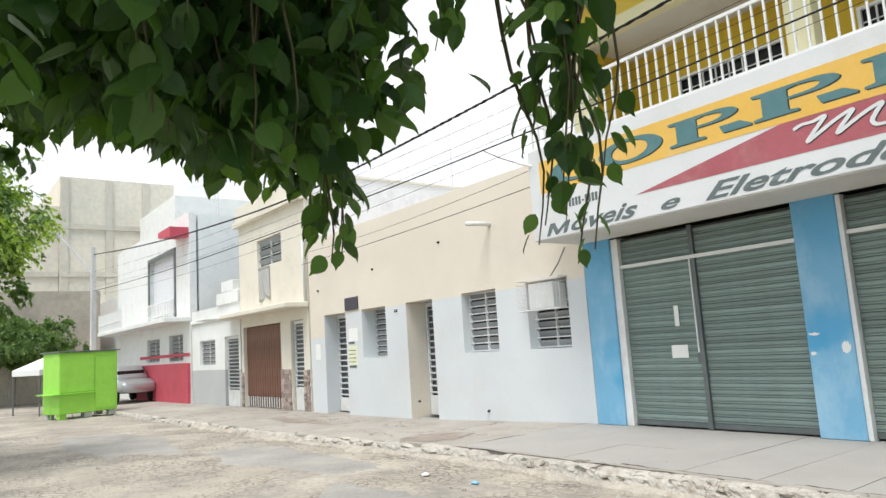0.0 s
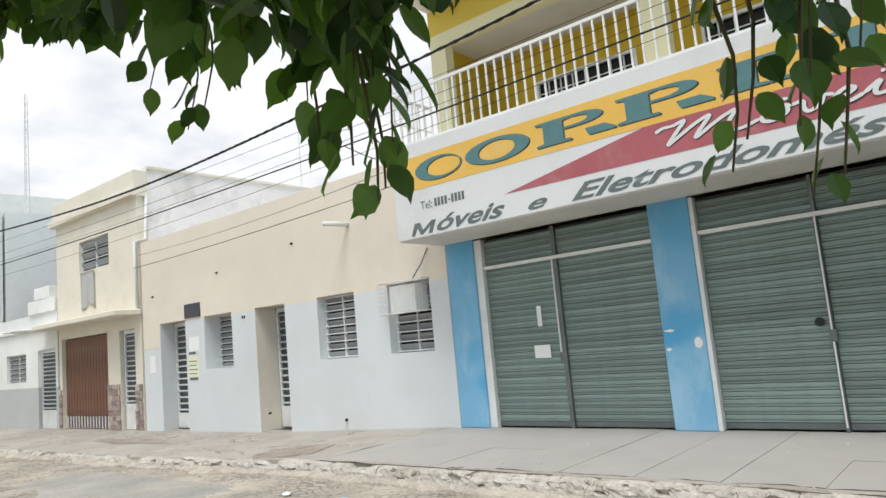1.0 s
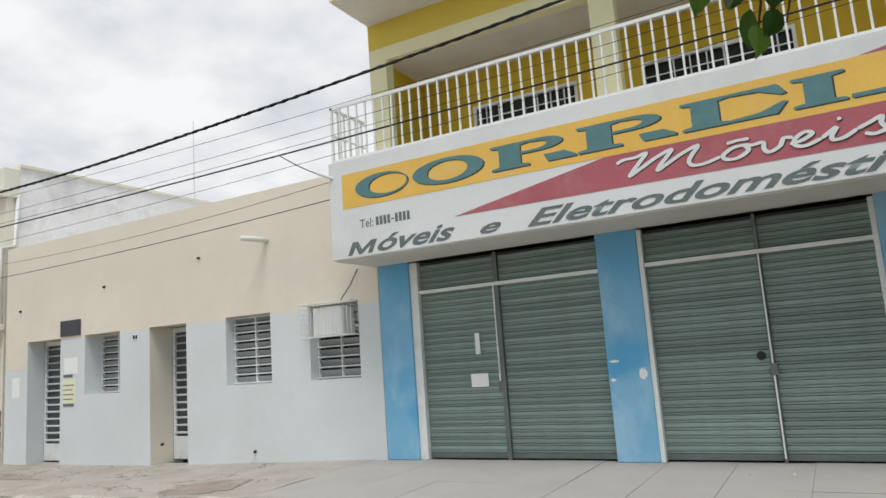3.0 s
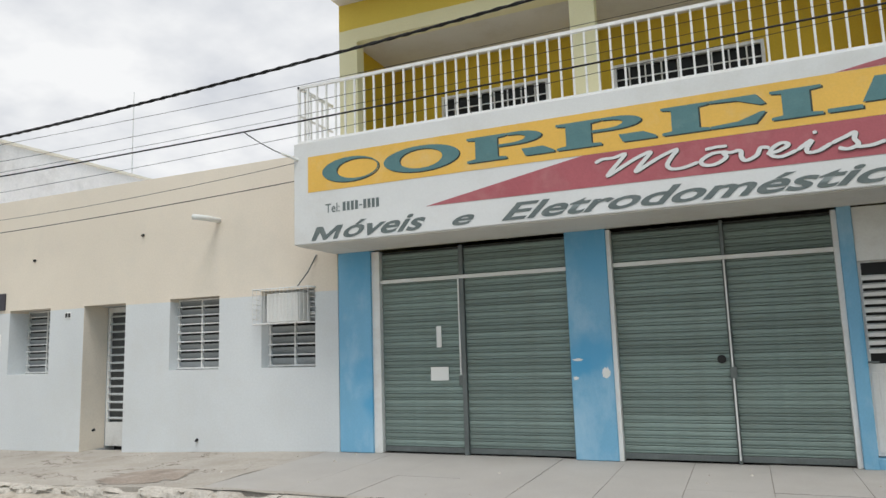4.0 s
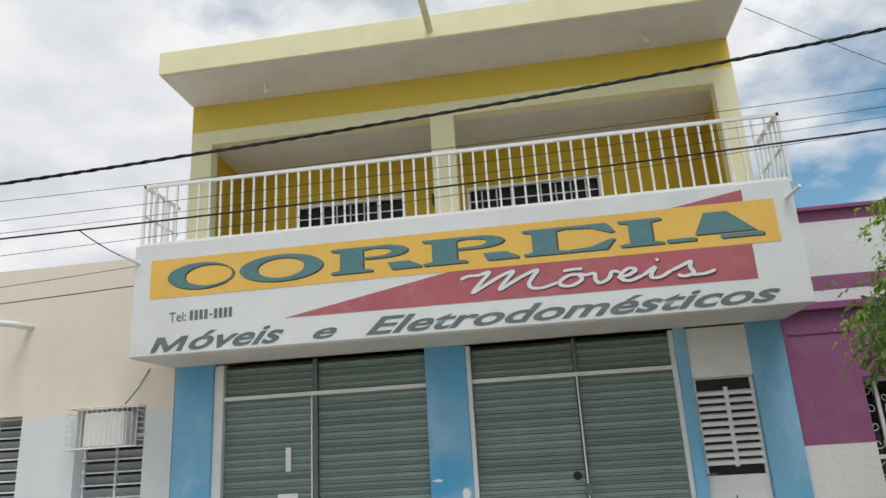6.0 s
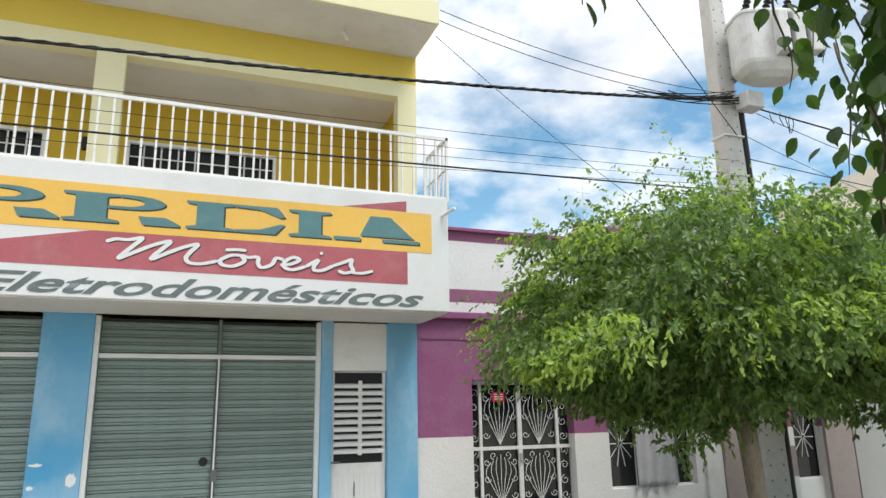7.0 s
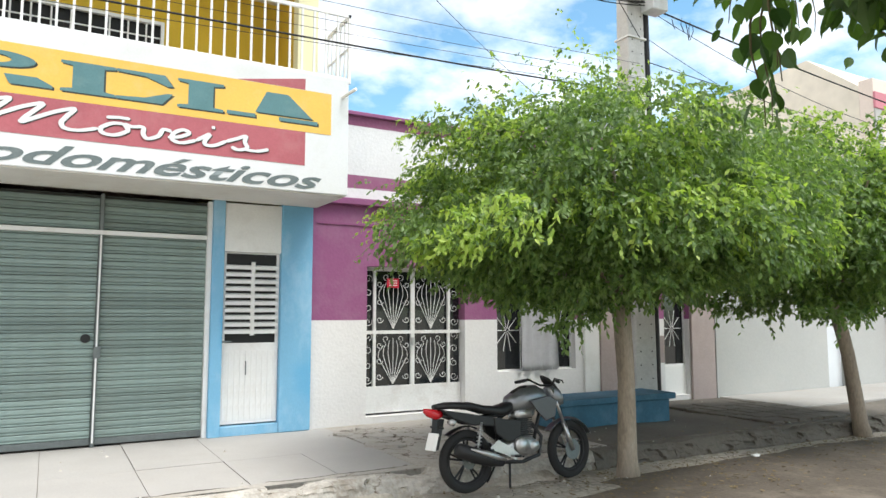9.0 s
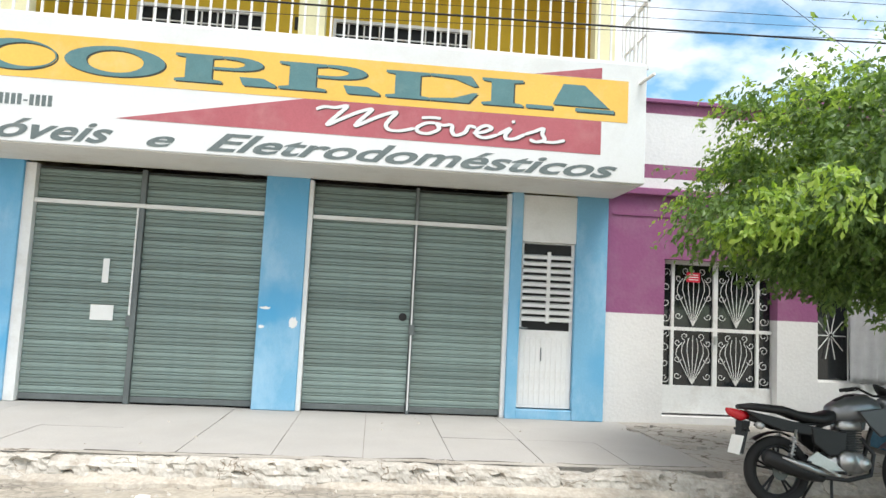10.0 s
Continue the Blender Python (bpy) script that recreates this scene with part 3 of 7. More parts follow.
def blotch(name, cx, cy, rx, ry, seed, material, label, lift):
    """An irregular thin patch lying on the street."""
    bm = bmesh.new()
    n = 72
    rings = []
    for f in (1.0, 0.92, 0.7, 0.4):
        rings.append([])
        for k in range(n):
            a = k * math.tau / n
            w = 1 + 0.35 * noise.noise((math.cos(a) * 1.6 + seed, math.sin(a) * 1.6, 0)) + 0.16 * noise.noise((math.cos(a) * 6 + seed, math.sin(a) * 6, 3))
            x, y = cx + rx * f * w * math.cos(a), min(cy + ry * f * w * math.sin(a), KERB_Y - 0.05)
            rings[-1].append(bm.verts.new((x, y, street_height(x, y) + lift * (1 if f < 1 else -1))))
    for a, b in zip(rings, rings[1:]):
        for k in range(n):
            bm.faces.new((a[k], a[(k + 1) % n], b[(k + 1) % n], b[k]))
    bm.faces.new(rings[-1])
    solo(name, bm, material, label, "ground", "structure", smooth=True)


blotch("asphalt_patch", -7.2, -4.35, 3.0, 0.75, 1.0, M["patch"], "worn dark asphalt patch in the sandy street", 0.012)
blotch("asphalt_patch", -13.5, -5.6, 3.4, 1.1, 4.0, M["patch"], "worn dark asphalt patch further down the street", 0.012)
blotch("asphalt_patch", -2.0, -5.2, 1.6, 0.5, 7.0, M["patch"], "small dark asphalt patch in the sandy street", 0.012)
def pave_blotch(cx, cy, rx, ry, seed, label):
    bm = bmesh.new()
    rings = []
    for f in (1.0, 0.8, 0.55, 0.3):
        rings.append([])
        for k in range(60):
            a = k * math.tau / 60
            w = f * (1 + 0.4 * noise.noise((math.cos(a) * 1.5 + seed, math.sin(a) * 1.5, 0)) + 0.3 * noise.noise((math.cos(a) * 5 + seed, math.sin(a) * 5, 3)))
            x, y = cx + rx * w * math.cos(a), cy + ry * w * math.sin(a)
            rings[-1].append(bm.verts.new((x, y, pave_z(x) + 0.02 * noise.noise((x * 1.3, y * 1.3, 1)) + 0.006)))
    for a, b in zip(rings, rings[1:]):
        for k in range(60):
            bm.faces.new((a[k], a[(k + 1) % 60], b[(k + 1) % 60], b[k]))
    bm.faces.new(rings[-1])
    solo("pavement_stain", bm, M["stain_brown"], label, "pavement", "structure")


pave_blotch(-5.4, -2.2, 0.75, 0.55, 3.0, "dark brown damp stain on the rough pavement")
pave_blotch(-12.6, -1.4, 1.6, 0.35, 8.0, "brown stain on the rough pavement")
# soil patch whose dark colour also carries the trees' shade
blotch("soil_patch", 11.6, -4.5, 5.2, 1.35, 2.0, M["soil"], "bare soil along the kerb, darkened for the trees' shade", 0.014)

# rough pavement to the west, with a wavy broken surface
def pave_sheet(name, x0, x1, y0, y1, material, label, nx, rough):
    bm = grid_sheet(np.linspace(x0, x1, nx).tolist(), np.linspace(y0, y1, 16).tolist(),
                    lambda x, y: pave_z(x) + rough * noise.noise((x * 1.3, y * 1.3, 1)) * (1 if y1 - 0.3 > y > y0 + 0.1 else 0.3))
    ext = bmesh.ops.extrude_face_region(bm, geom=list(bm.faces))
    for v in ext["geom"]:
        if isinstance(v, bmesh.types.BMVert):
            v.co.z -= 0.5
    return solo(name, bm, material, label, "pavement", "structure")


pave_sheet("pavement_west", -60, -3.95, KERB_Y + 0.14, 0.3, M["pave"], "stained rough concrete pavement with cracks", 170, 0.02)
pave_sheet("pavement_east", 4.98, 7.55, KERB_Y + 0.14, 0.3, M["pave"], "uneven sandy cement pavement before the gate", 30, 0.02)
# from here east the paving colour includes the tree shade
pave_sheet("pavement_far_east", 7.55, 40, KERB_Y + 0.14, 0.3, M["pave_shaded"], "uneven dirty concrete pavement, darkened for the trees' shade", 100, 0.02)

# concrete slabs before the shop, each a piece on a bed
bm = bmesh.new(); box(bm, -3.95, 4.98, KERB_Y + 0.14, 0.3, -0.5, -0.009)
slab_bed = solo("pavement", bm, M["joint"], "pale concrete slab pavement with dark joints before the shop", "pavement", "structure")
_rng = random.Random(4)
xs = [-3.95, -2.78, -1.92, -1.06, -0.2, 0.66, 1.51, 2.37, 3.25, 4.12, 4.98]
ys = [KERB_Y + 0.14, -1.55, 0.11]
for i in range(10):
    for j in range(2):
        bm = bmesh.new()
        box(bm, xs[i] + 0.0035, xs[i + 1] - 0.0035, ys[j] + 0.003, ys[j + 1] - 0.003, -0.06, _rng.uniform(-0.004, 0.004))
        part("slab", bm, M["slab"], slab_bed)

# rough cement strip between the slabs and the kerb, broken away along a crack
def strip_edge(x):
    y = step(x, [(-3.95, -2.76), (-0.42, -2.78), (1.22, -2.74), (2.46, -2.76), (4.98, -2.74)])
    return y + 0.05 * noise.noise((x * 1.7, 0, 2)) + 0.025 * noise.noise((x * 6, 1, 2))


bm = bmesh.new()
_prev = None
for k in range(121):
    x = -3.95 + 8.93 * k / 120
    y1, y0 = strip_edge(x), KERB_Y + 0.12
    row = [bm.verts.new((x, y0 + (y1 - y0) * f, 0.007 + (0.010 * noise.noise((x * 2.3, f * 2, 5)) if f < 1 else -0.001))) for f in (0, 0.3, 0.6, 0.85, 1)]
    row.append(bm.verts.new((x, y1 + 0.002, -0.02)))
    if _prev:
        for a in range(5):
            bm.faces.new((_prev[a], row[a], row[a + 1], _prev[a + 1]))
    _prev = row
solo("pavement_edge", bm, M["pave"], "rough broken cement strip behind the kerb", "pavement", "structure")
bm = bmesh.new()
_prev = None
for k in range(151):
    x = -1.0 + 5.9 * k / 150
    w = max(0.0, 0.026 + 0.06 * noise.noise((x * 1.7, 3, 0)) + 0.03 * noise.noise((x * 8, 5, 0)))
    y1 = strip_edge(x)
    row = (bm.verts.new((x, y1 - 0.004, 0.0045)), bm.verts.new((x, y1 + 0.001 + w, 0.0045)))
    if _prev and w > 0.001:
        bm.faces.new((_prev[0], row[0], row[1], _prev[1]))
    _prev = row
solo("pavement_crack", bm, M["joint_dark"], "dark open crack along the pavement slabs", "pavement", "structure")

# kerb stones
kerb = thing("kerb", "worn limewashed kerb of broken stones along the street", "kerb", kind="structure")


def kerb_stone(x0, x1, top, seed):
    """A length of old kerb: a rough limewashed skin over top and face, chipped and pitted."""
    bm = bmesh.new()
    n = max(6, int((x1 - x0) / 0.028))
    prof = [(0.15, 0.0), (0.09, 0.0), (0.04, -0.002), (0.008, -0.008), (-0.006, -0.03), (-0.012, -0.055), (-0.016, -0.08), (-0.02, -0.105), (-0.025, -0.13), (-0.035, -0.16), (-0.05, -0.19), (-0.06, -0.34), (0.15, -0.34)]
    rows = []
    for i in range(n + 1):
        x = x0 + (x1 - x0) * i / n
        chip = max(0.0, noise.noise((x * 1.5, seed, 2)) - 0.05) * 0.20 + max(0.0, noise.noise((x * 7, seed, 7)) - 0.1) * 0.10
        row = []
        for k, (dy, dz) in enumerate(prof):
            f = 1.0 if 2 <= k <= 10 else 0.15
            r = f * (0.016 * noise.noise((x * 2.6, dz * 8, seed)) + 0.020 * noise.noise((x * 10, dz * 26, seed + 3)) + 0.012 * noise.noise((x * 26, dz * 50, seed + 5)))
            pit = 0.045 if f == 1.0 and noise.noise((x * 4.2, dz * 13, seed + 9)) > 0.34 else 0.0
            cut = chip * (1.0 if 1 <= k <= 5 else 0.0)
            row.append(bm.verts.new((x, KERB_Y + dy + r + pit + cut * 0.75, top + dz + 0.5 * r - (cut * 0.55 if k < 5 else 0))))
        rows.append(row)
    m = len(prof)
    for a, b in zip(rows, rows[1:]):
        for k in range(m):
            bm.faces.new((a[k], a[(k + 1) % m], b[(k + 1) % m], b[k]))
    bm.faces.new(rows[0][::-1]); bm.faces.new(rows[-1])
    # stones east of 7.2 m take the colour with tree shade in it
    part("kerb_stone", bm, M["kerb"] if x0 < 7.2 else M["pave_shaded"], kerb)


x = -30.0
while x < 18:
    w = _rng.uniform(1.1, 2.3)
    kerb_stone(x, x + w - _rng.uniform(0.0, 0.006), pave_z(x + w / 2) + _rng.uniform(-0.012, 0.006), x)
    x += w

# crumbled mortar apron at the foot of the kerb
bm = bmesh.new()
_prev = None
for k in range(561):
    x = -16 + 22.5 * k / 560
    reach = max(0.0, 0.12 + 0.22 * noise.noise((x * 0.7, 2, 8)) + 0.10 * noise.noise((x * 3.1, 4, 8)) + 0.04 * noise.noise((x * 11, 6, 8)))
    row = []
    for f in (0, 0.35, 0.7, 0.92, 1.0):
        y = KERB_Y + 0.02 - (reach + 0.03) * f
        h = (0.075 * (1 - f) + 0.022) * (1 if f < 1 else -0.6) + 0.012 * noise.noise((x * 5, f * 3, 1))
        row.append(bm.verts.new((x, y, street_height(x, y) + h)))
    if _prev:
        for a in range(4):
            bm.faces.new((_prev[a], row[a], row[a + 1], _prev[a + 1]))
    _prev = row
solo("mortar_apron", bm, M["apron"], "crumbled pale mortar at the foot of the kerb", "pavement", "structure")

# ---- the shop ----
shop = thing("shop_building", "two-storey shop with blue pillars, painted sign band and yellow balcony floor", "building")
F, T = 3.09, 4.655   # underside and top of the sign canopy

for x0, x1 in ((-3.70, -3.11), (0.0, 0.575), (4.30, 4.745)):
    box_part("pillar", (x0, x1, 0, 0.5, 0.0, F + 0.03), M["blue"], shop, "patchy sky-blue painted pillar", 0.01)
box_part("pillar", (3.375, 3.53, 0, 0.5, 0.0, F + 0.03), M["blue"], shop, "narrow sky-blue painted pillar", 0.008)
def scrap(cx, cz, rx, rz, seed):
    """A ragged remnant of torn paper stuck to a wall."""
    bm = bmesh.new()
    prism(bm, [(cx + rx * (1 + 0.45 * noise.noise((math.cos(a) * 2, math.sin(a) * 2, seed))) * math.cos(a), cz + rz * (1 + 0.6 * noise.noise((math.cos(a) * 3, math.sin(a) * 3, seed + 4))) * math.sin(a)) for a in [k * math.tau / 18 for k in range(18)]], -0.005, 0.003)
    part("torn_paper", bm, M["paper"], shop, "torn scrap of white paper")


scrap(0.10, 1.335, 0.07, 0.018, 1.0)
scrap(0.065, 1.085, 0.035, 0.022, 2.0)
scrap(0.475, 1.15, 0.055, 0.07, 3.0)
# near-black wall in place of the unlit shop inside
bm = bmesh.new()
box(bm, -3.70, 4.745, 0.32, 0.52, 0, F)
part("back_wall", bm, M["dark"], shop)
# panel over the side door, blue sill under it
box_part("door_panel", (3.53, 4.30, 0.03, 0.31, 2.43, F), M["white"], shop, "cream plaster panel over the side door", 0.004)
box_part("door_sill", (3.53, 4.30, 0.02, 0.31, 0.0, 0.13), M["blue"], shop, "blue painted door sill", 0.006)

# sign canopy
bm = bmesh.new(); box(bm, -3.77, 4.825, -1.09, -0.0, F + 0.03, T); bevel(bm, 0.012, 2)
canopy = part("canopy", bm, M["sign_white"], shop, "white painted sign canopy, grubby along its lower edge")
bm = bmesh.new(); box(bm, -3.74, 4.795, -1.06, -0.004, F + 0.015, F + 0.034)
part("canopy_underside", bm, M["soffit"], shop)
SY = -1.09
bm = bmesh.new(); prism(bm, [(-3.52, 3.885), (4.585, 3.885), (4.585, 4.425), (-3.52, 4.425)], SY - 0.004, SY + 0.002)
part("yellow_band", bm, M["sign_yellow"], canopy)
bm = bmesh.new(); prism(bm, [(-1.61, 3.475), (4.245, 3.455), (4.245, 3.882), (0.55, 3.882)], SY - 0.004, SY + 0.002)
part("red_wedge", bm, M["sign_red"], canopy)
bm = bmesh.new(); prism(bm, [(3.38, 4.43), (4.235, 4.43), (4.235, 4.575)], SY - 0.004, SY + 0.002)
part("red_wedge", bm, M["sign_red"], canopy)


def ring(bm, cx, cz, rx, rz, ix, iz, y0, y1, n=36, shift=0.0):
    """An upright oval ring; shift moves its hole sideways and so thins one flank."""
    loops = []
    for (a, b, y, d) in ((rx, rz, y0, 0), (ix, iz, y0, shift), (ix, iz, y1, shift), (rx, rz, y1, 0)):
        loops.append([bm.verts.new((cx + d + a * math.cos(k * math.tau / n), y, cz + b * math.sin(k * math.tau / n))) for k in range(n)])
    for l in range(4):
        p, q = loops[l], loops[(l + 1) % 4]
        for k in range(n):
            bm.faces.new((p[k], p[(k + 1) % n], q[(k + 1) % n], q[k]))


def post_outline(xa, xb, z0, z1, flare, foot=0.03):
    """A post with a flat foot and head reaching flare beyond it on both sides."""
    return [(xa - flare, z0), (xb + flare, z0), (xb + flare, z0 + foot), (xb, z0 + foot + 0.015), (xb, z1 - foot - 0.015), (xb + flare, z1 - foot),
            (xb + flare, z1), (xa - flare, z1), (xa - flare, z1 - foot), (xa, z1 - foot - 0.015), (xa, z0 + foot + 0.015), (xa - flare, z0 + foot)]


def sign_shapes(dx, dz, y0, y1, material, name):
    """The shop's mark as plain ovals, posts, lobes and wedges."""
    z0, z1 = 3.985 + dz, 4.325 + dz
    h = z1 - z0
    zm = (z0 + z1) / 2
    for kind, xa, xb in (("crescent", -3.27, -2.33), ("ring", -2.25, -1.10), ("lobed", -1.0, 0.2), ("lobed", 0.22, 1.45), ("armed", 1.52, 2.66), ("post", 2.70, 3.24), ("peak", 3.27, 4.40)):
        xa, xb = xa + dx, xb + dx
        w = xb - xa
        bits = []
        if kind in ("ring", "crescent"):
            bm = bmesh.new()
            if kind == "ring":
                ring(bm, (xa + xb) / 2, zm, w / 2, h / 2 + 0.012, w * 0.285, h * 0.40, y0, y1)
            else:
                ring(bm, (xa + xb) / 2, zm, w / 2, h / 2 + 0.012, w * 0.36, h * 0.42, y0, y1, shift=w * 0.12)
            part(name, bm, material, canopy)
        elif kind == "lobed":
            bits.append(post_outline(xa + 0.11 * w, xa + 0.37 * w, z0, z1, 0.10 * w))
            lobe = [(xa + 0.475 * w, z1), (xa + 0.475 * w, z1 - 0.03)]
            lobe += [(xa + (0.52 + 0.17 * math.sin(k * math.pi / 8)) * w, zm + h * (0.245 + 0.155 * math.cos(k * math.pi / 8))) for k in range(9)]
            lobe += [(xa + 0.375 * w, zm + 0.03), (xa + 0.375 * w, zm)]
            lobe += [(xa + (0.58 + 0.29 * math.sin(k * math.pi / 10)) * w, zm + h * (0.25 - 0.25 * math.cos(k * math.pi / 10))) for k in range(11)]
            bits.append(lobe)
            bits.append([(xa + 0.68 * w, z0), (xa + w, z0), (xa + w, z0 + 0.03), (xa + 0.88 * w, z0 + 0.10), (xa + 0.64 * w, z0 + 0.10)])
        elif kind == "armed":
            bits.append(post_outline(xa + 0.10 * w, xa + 0.37 * w, z0, z1, 0.10 * w))
            bits.append([(xa + 0.475 * w, z1 - 0.03), (xa + 0.74 * w, z1 - 0.045), (xa + 0.95 * w, z1 - 0.13), (xa + w, z1 - 0.12), (xa + 0.92 * w, z1), (xa + 0.475 * w, z1)])
            bits.append([(xa + 0.475 * w, z0), (xa + 0.90 * w, z0), (xa + w, z0 + 0.13), (xa + 0.95 * w, z0 + 0.13), (xa + 0.74 * w, z0 + 0.05), (xa + 0.475 * w, z0 + 0.03)])
        elif kind == "post":
            bits.append(post_outline(xa + 0.24 * w, xa + 0.76 * w, z0, z1, 0.22 * w))
        else:
            bits.append([(xa + 0.30 * w, z0 + 0.07), (xa + 0.94 * w, z0 + 0.07), (xa + 0.66 * w, z1), (xa + 0.42 * w, z1)])
            for u, v in ((0.0, 0.30), (0.56, 1.0)):
                bits.append([(xa + u * w, z0), (xa + v * w, z0), (xa + v * w, z0 + 0.045), (xa + u * w, z0 + 0.045)])
        for out in bits:
            bm = bmesh.new()
            prism(bm, out, y0, y1)
            part(name, bm, material, canopy)


sign_shapes(0.02, -0.016, SY - 0.006, SY - 0.003, M["sign_edge"], "mark_outline")
sign_shapes(0, 0, SY - 0.009, SY - 0.005, M["sign_teal"], "mark_shape")


def brush(strokes, width, y, dx, dz, material, name, label):
    """Brush-written strokes: smooth curves through the points of each stroke, thicker on the way down."""
    bm = bmesh.new()
    depth = 0
    for st in strokes:
        p = [Vector((q[0] + dx, q[1] + dz)) for q in st]
        p = [2 * p[0] - p[1]] + p + [2 * p[-1] - p[-2]]
        line = []
        for i in range(1, len(p) - 2):
            for k in range(7):
                t = k / 7
                line.append(0.5 * (2 * p[i] + (p[i + 1] - p[i - 1]) * t + (2 * p[i - 1] - 5 * p[i] + 4 * p[i + 1] - p[i + 2]) * t * t + (3 * p[i] - p[i - 1] - 3 * p[i + 1] + p[i + 2]) * t ** 3))
        line.append(p[-2])
        prev = None
        for i, q in enumerate(line):
            d = line[min(i + 1, len(line) - 1)] - line[max(i - 1, 0)]
            d.normalize()
            w = width * (0.8 + 0.45 * abs(d.y)) * (0.55 if i in (0, len(line) - 1) else 1)
            yy = y - 0.00002 * depth
            depth += 1
            c = (bm.verts.new((q.x - d.y * w, yy, q.y + d.x * w)), bm.verts.new((q.x + d.y * w, yy, q.y - d.x * w)))
            if prev:
                bm.faces.new((prev[0], prev[1], c[1], c[0]))
            prev = c
    part(name, bm, material, canopy, label)


SCRIPT = [
    [(0.70, 3.765), (0.80, 3.80), (0.93, 3.80), (1.07, 3.83), (0.98, 3.73), (0.90, 3.65), (0.83, 3.57)],
    [(0.84, 3.575), (1.02, 3.67), (1.20, 3.76), (1.37, 3.815), (1.30, 3.73), (1.22, 3.65), (1.17, 3.58)],
    [(1.18, 3.585), (1.36, 3.68), (1.52, 3.755), (1.67, 3.80), (1.60, 3.71), (1.55, 3.63), (1.59, 3.575), (1.72, 3.57), (1.90, 3.615)],
    [(2.16, 3.70), (2.04, 3.69), (1.93, 3.625), (1.96, 3.57), (2.08, 3.565), (2.20, 3.63), (2.17, 3.695), (2.24, 3.68), (2.33, 3.69)],
    [(1.98, 3.752), (2.10, 3.765), (2.22, 3.762)],
    [(2.30, 3.695), (2.36, 3.68), (2.36, 3.61), (2.41, 3.565), (2.52, 3.61), (2.57, 3.69), (2.66, 3.68)],
    [(2.62, 3.61), (2.75, 3.63), (2.85, 3.685), (2.78, 3.715), (2.68, 3.66), (2.67, 3.59), (2.77, 3.56), (2.93, 3.61)],
    [(2.93, 3.61), (3.08, 3.70), (3.03, 3.62), (3.04, 3.57), (3.14, 3.575), (3.27, 3.64)],
    [(3.10, 3.785), (3.14, 3.79)],
    [(3.27, 3.64), (3.40, 3.69), (3.50, 3.73), (3.49, 3.66), (3.52, 3.59), (3.42, 3.555), (3.33, 3.58)],
    [(3.50, 3.565), (3.64, 3.565), (3.78, 3.60)],
]


def lettering(name, word, box4, y, shear, weight, material, parent, label):
    me = text_mesh(word, *box4, y, shear, weight)
    me.materials.append(material)
    ob = new(name, me)
    ob.parent = parent
    return tagged(ob, label)




def capital_m(x0, x1, z0, z1, shear, y, material, label):
    """A slanted capital M of four strokes."""
    bm = bmesh.new()
    w, h = x1 - x0, z1 - z0
    out = [(0, 0), (0.17, 0), (0.2, 0.62), (0.46, 0), (0.56, 0), (0.82, 0.62), (0.83, 0), (1, 0), (1, 1), (0.78, 1), (0.51, 0.36), (0.24, 1), (0, 1)]
    k = shear * h
    prism(bm, [(x0 + u * (w - k) + k * v, z0 + v * h) for u, v in out], y - 0.004, y + 0.001)
    part("lettering", bm, material, canopy, label)


brush(SCRIPT, 0.019, SY - 0.005, 0.012, -0.010, M["sign_edge"], "lettering_shadow", "dark edge of the brush lettering")
brush(SCRIPT, 0.021, SY - 0.012, 0, 0, M["sign_white"], "lettering", "white brush-script lettering")
capital_m(-3.47, -2.93, 3.16, 3.355, 0.5, SY - 0.001, M["sign_grey"], "dark grey slanted lettering")
lettering("lettering", "óveis", (-2.93, -1.62, 3.16, 3.40), SY - 0.001, 0.45, 0.022, M["sign_grey"], canopy, "dark grey slanted lettering")
lettering("lettering", "e", (-1.24, -0.92, 3.165, 3.30), SY - 0.001, 0.45, 0.022, M["sign_grey"], canopy, "dark grey slanted lettering")
lettering("lettering", "Eletrodomésticos", (-0.55, 4.47, 3.16, 3.385), SY - 0.001, 0.45, 0.022, M["sign_grey"], canopy, "dark grey slanted lettering")
lettering("lettering", "Tel:", (-3.22, -2.98, 3.55, 3.68), SY - 0.001, 0.0, 0.004, M["sign_grey"], canopy, "dark grey lettering")
for k in range(9):
    bm = bmesh.new()
    x, tall = -2.93 + k * 0.068, k != 4
    prism(bm, [(x, 3.555 if tall else 3.60), (x + 0.046, 3.555 if tall else 3.60), (x + 0.046, 3.685 if tall else 3.62), (x, 3.685 if tall else 3.62)], SY - 0.004, SY + 0.001)
    part("number_bar", bm, M["sign_grey"], canopy)
for x in (-3.68, 4.72):
    bm = bmesh.new(); tube(bm, (x, -1.05, 4.4), (x + (0.12 if x > 0 else -0.16), -1.30, 4.48), 0.022)
    part("drain_spout", bm, M["white"], canopy, "thin white drain pipe")

# upper floor
bm = bmesh.new()
wall(bm, -3.62, 4.77, T, 7.33, 0, 0.22, [(-3.28, 0.27, T - 1, 6.63), (0.63, 4.47, T - 1, 6.63)])
# deeper yellow above 6.86 m colours in the shade under the roof overhang
part("upper_front", bm, mat("pale_yellow_front", CREAM, 0.75, 0.07, 0.8, 40, 0.1, bands=[(6.86, (0.70, 0.53, 0.09))]), shop, "pale yellow columns and lintel, roof shade painted deeper yellow above")
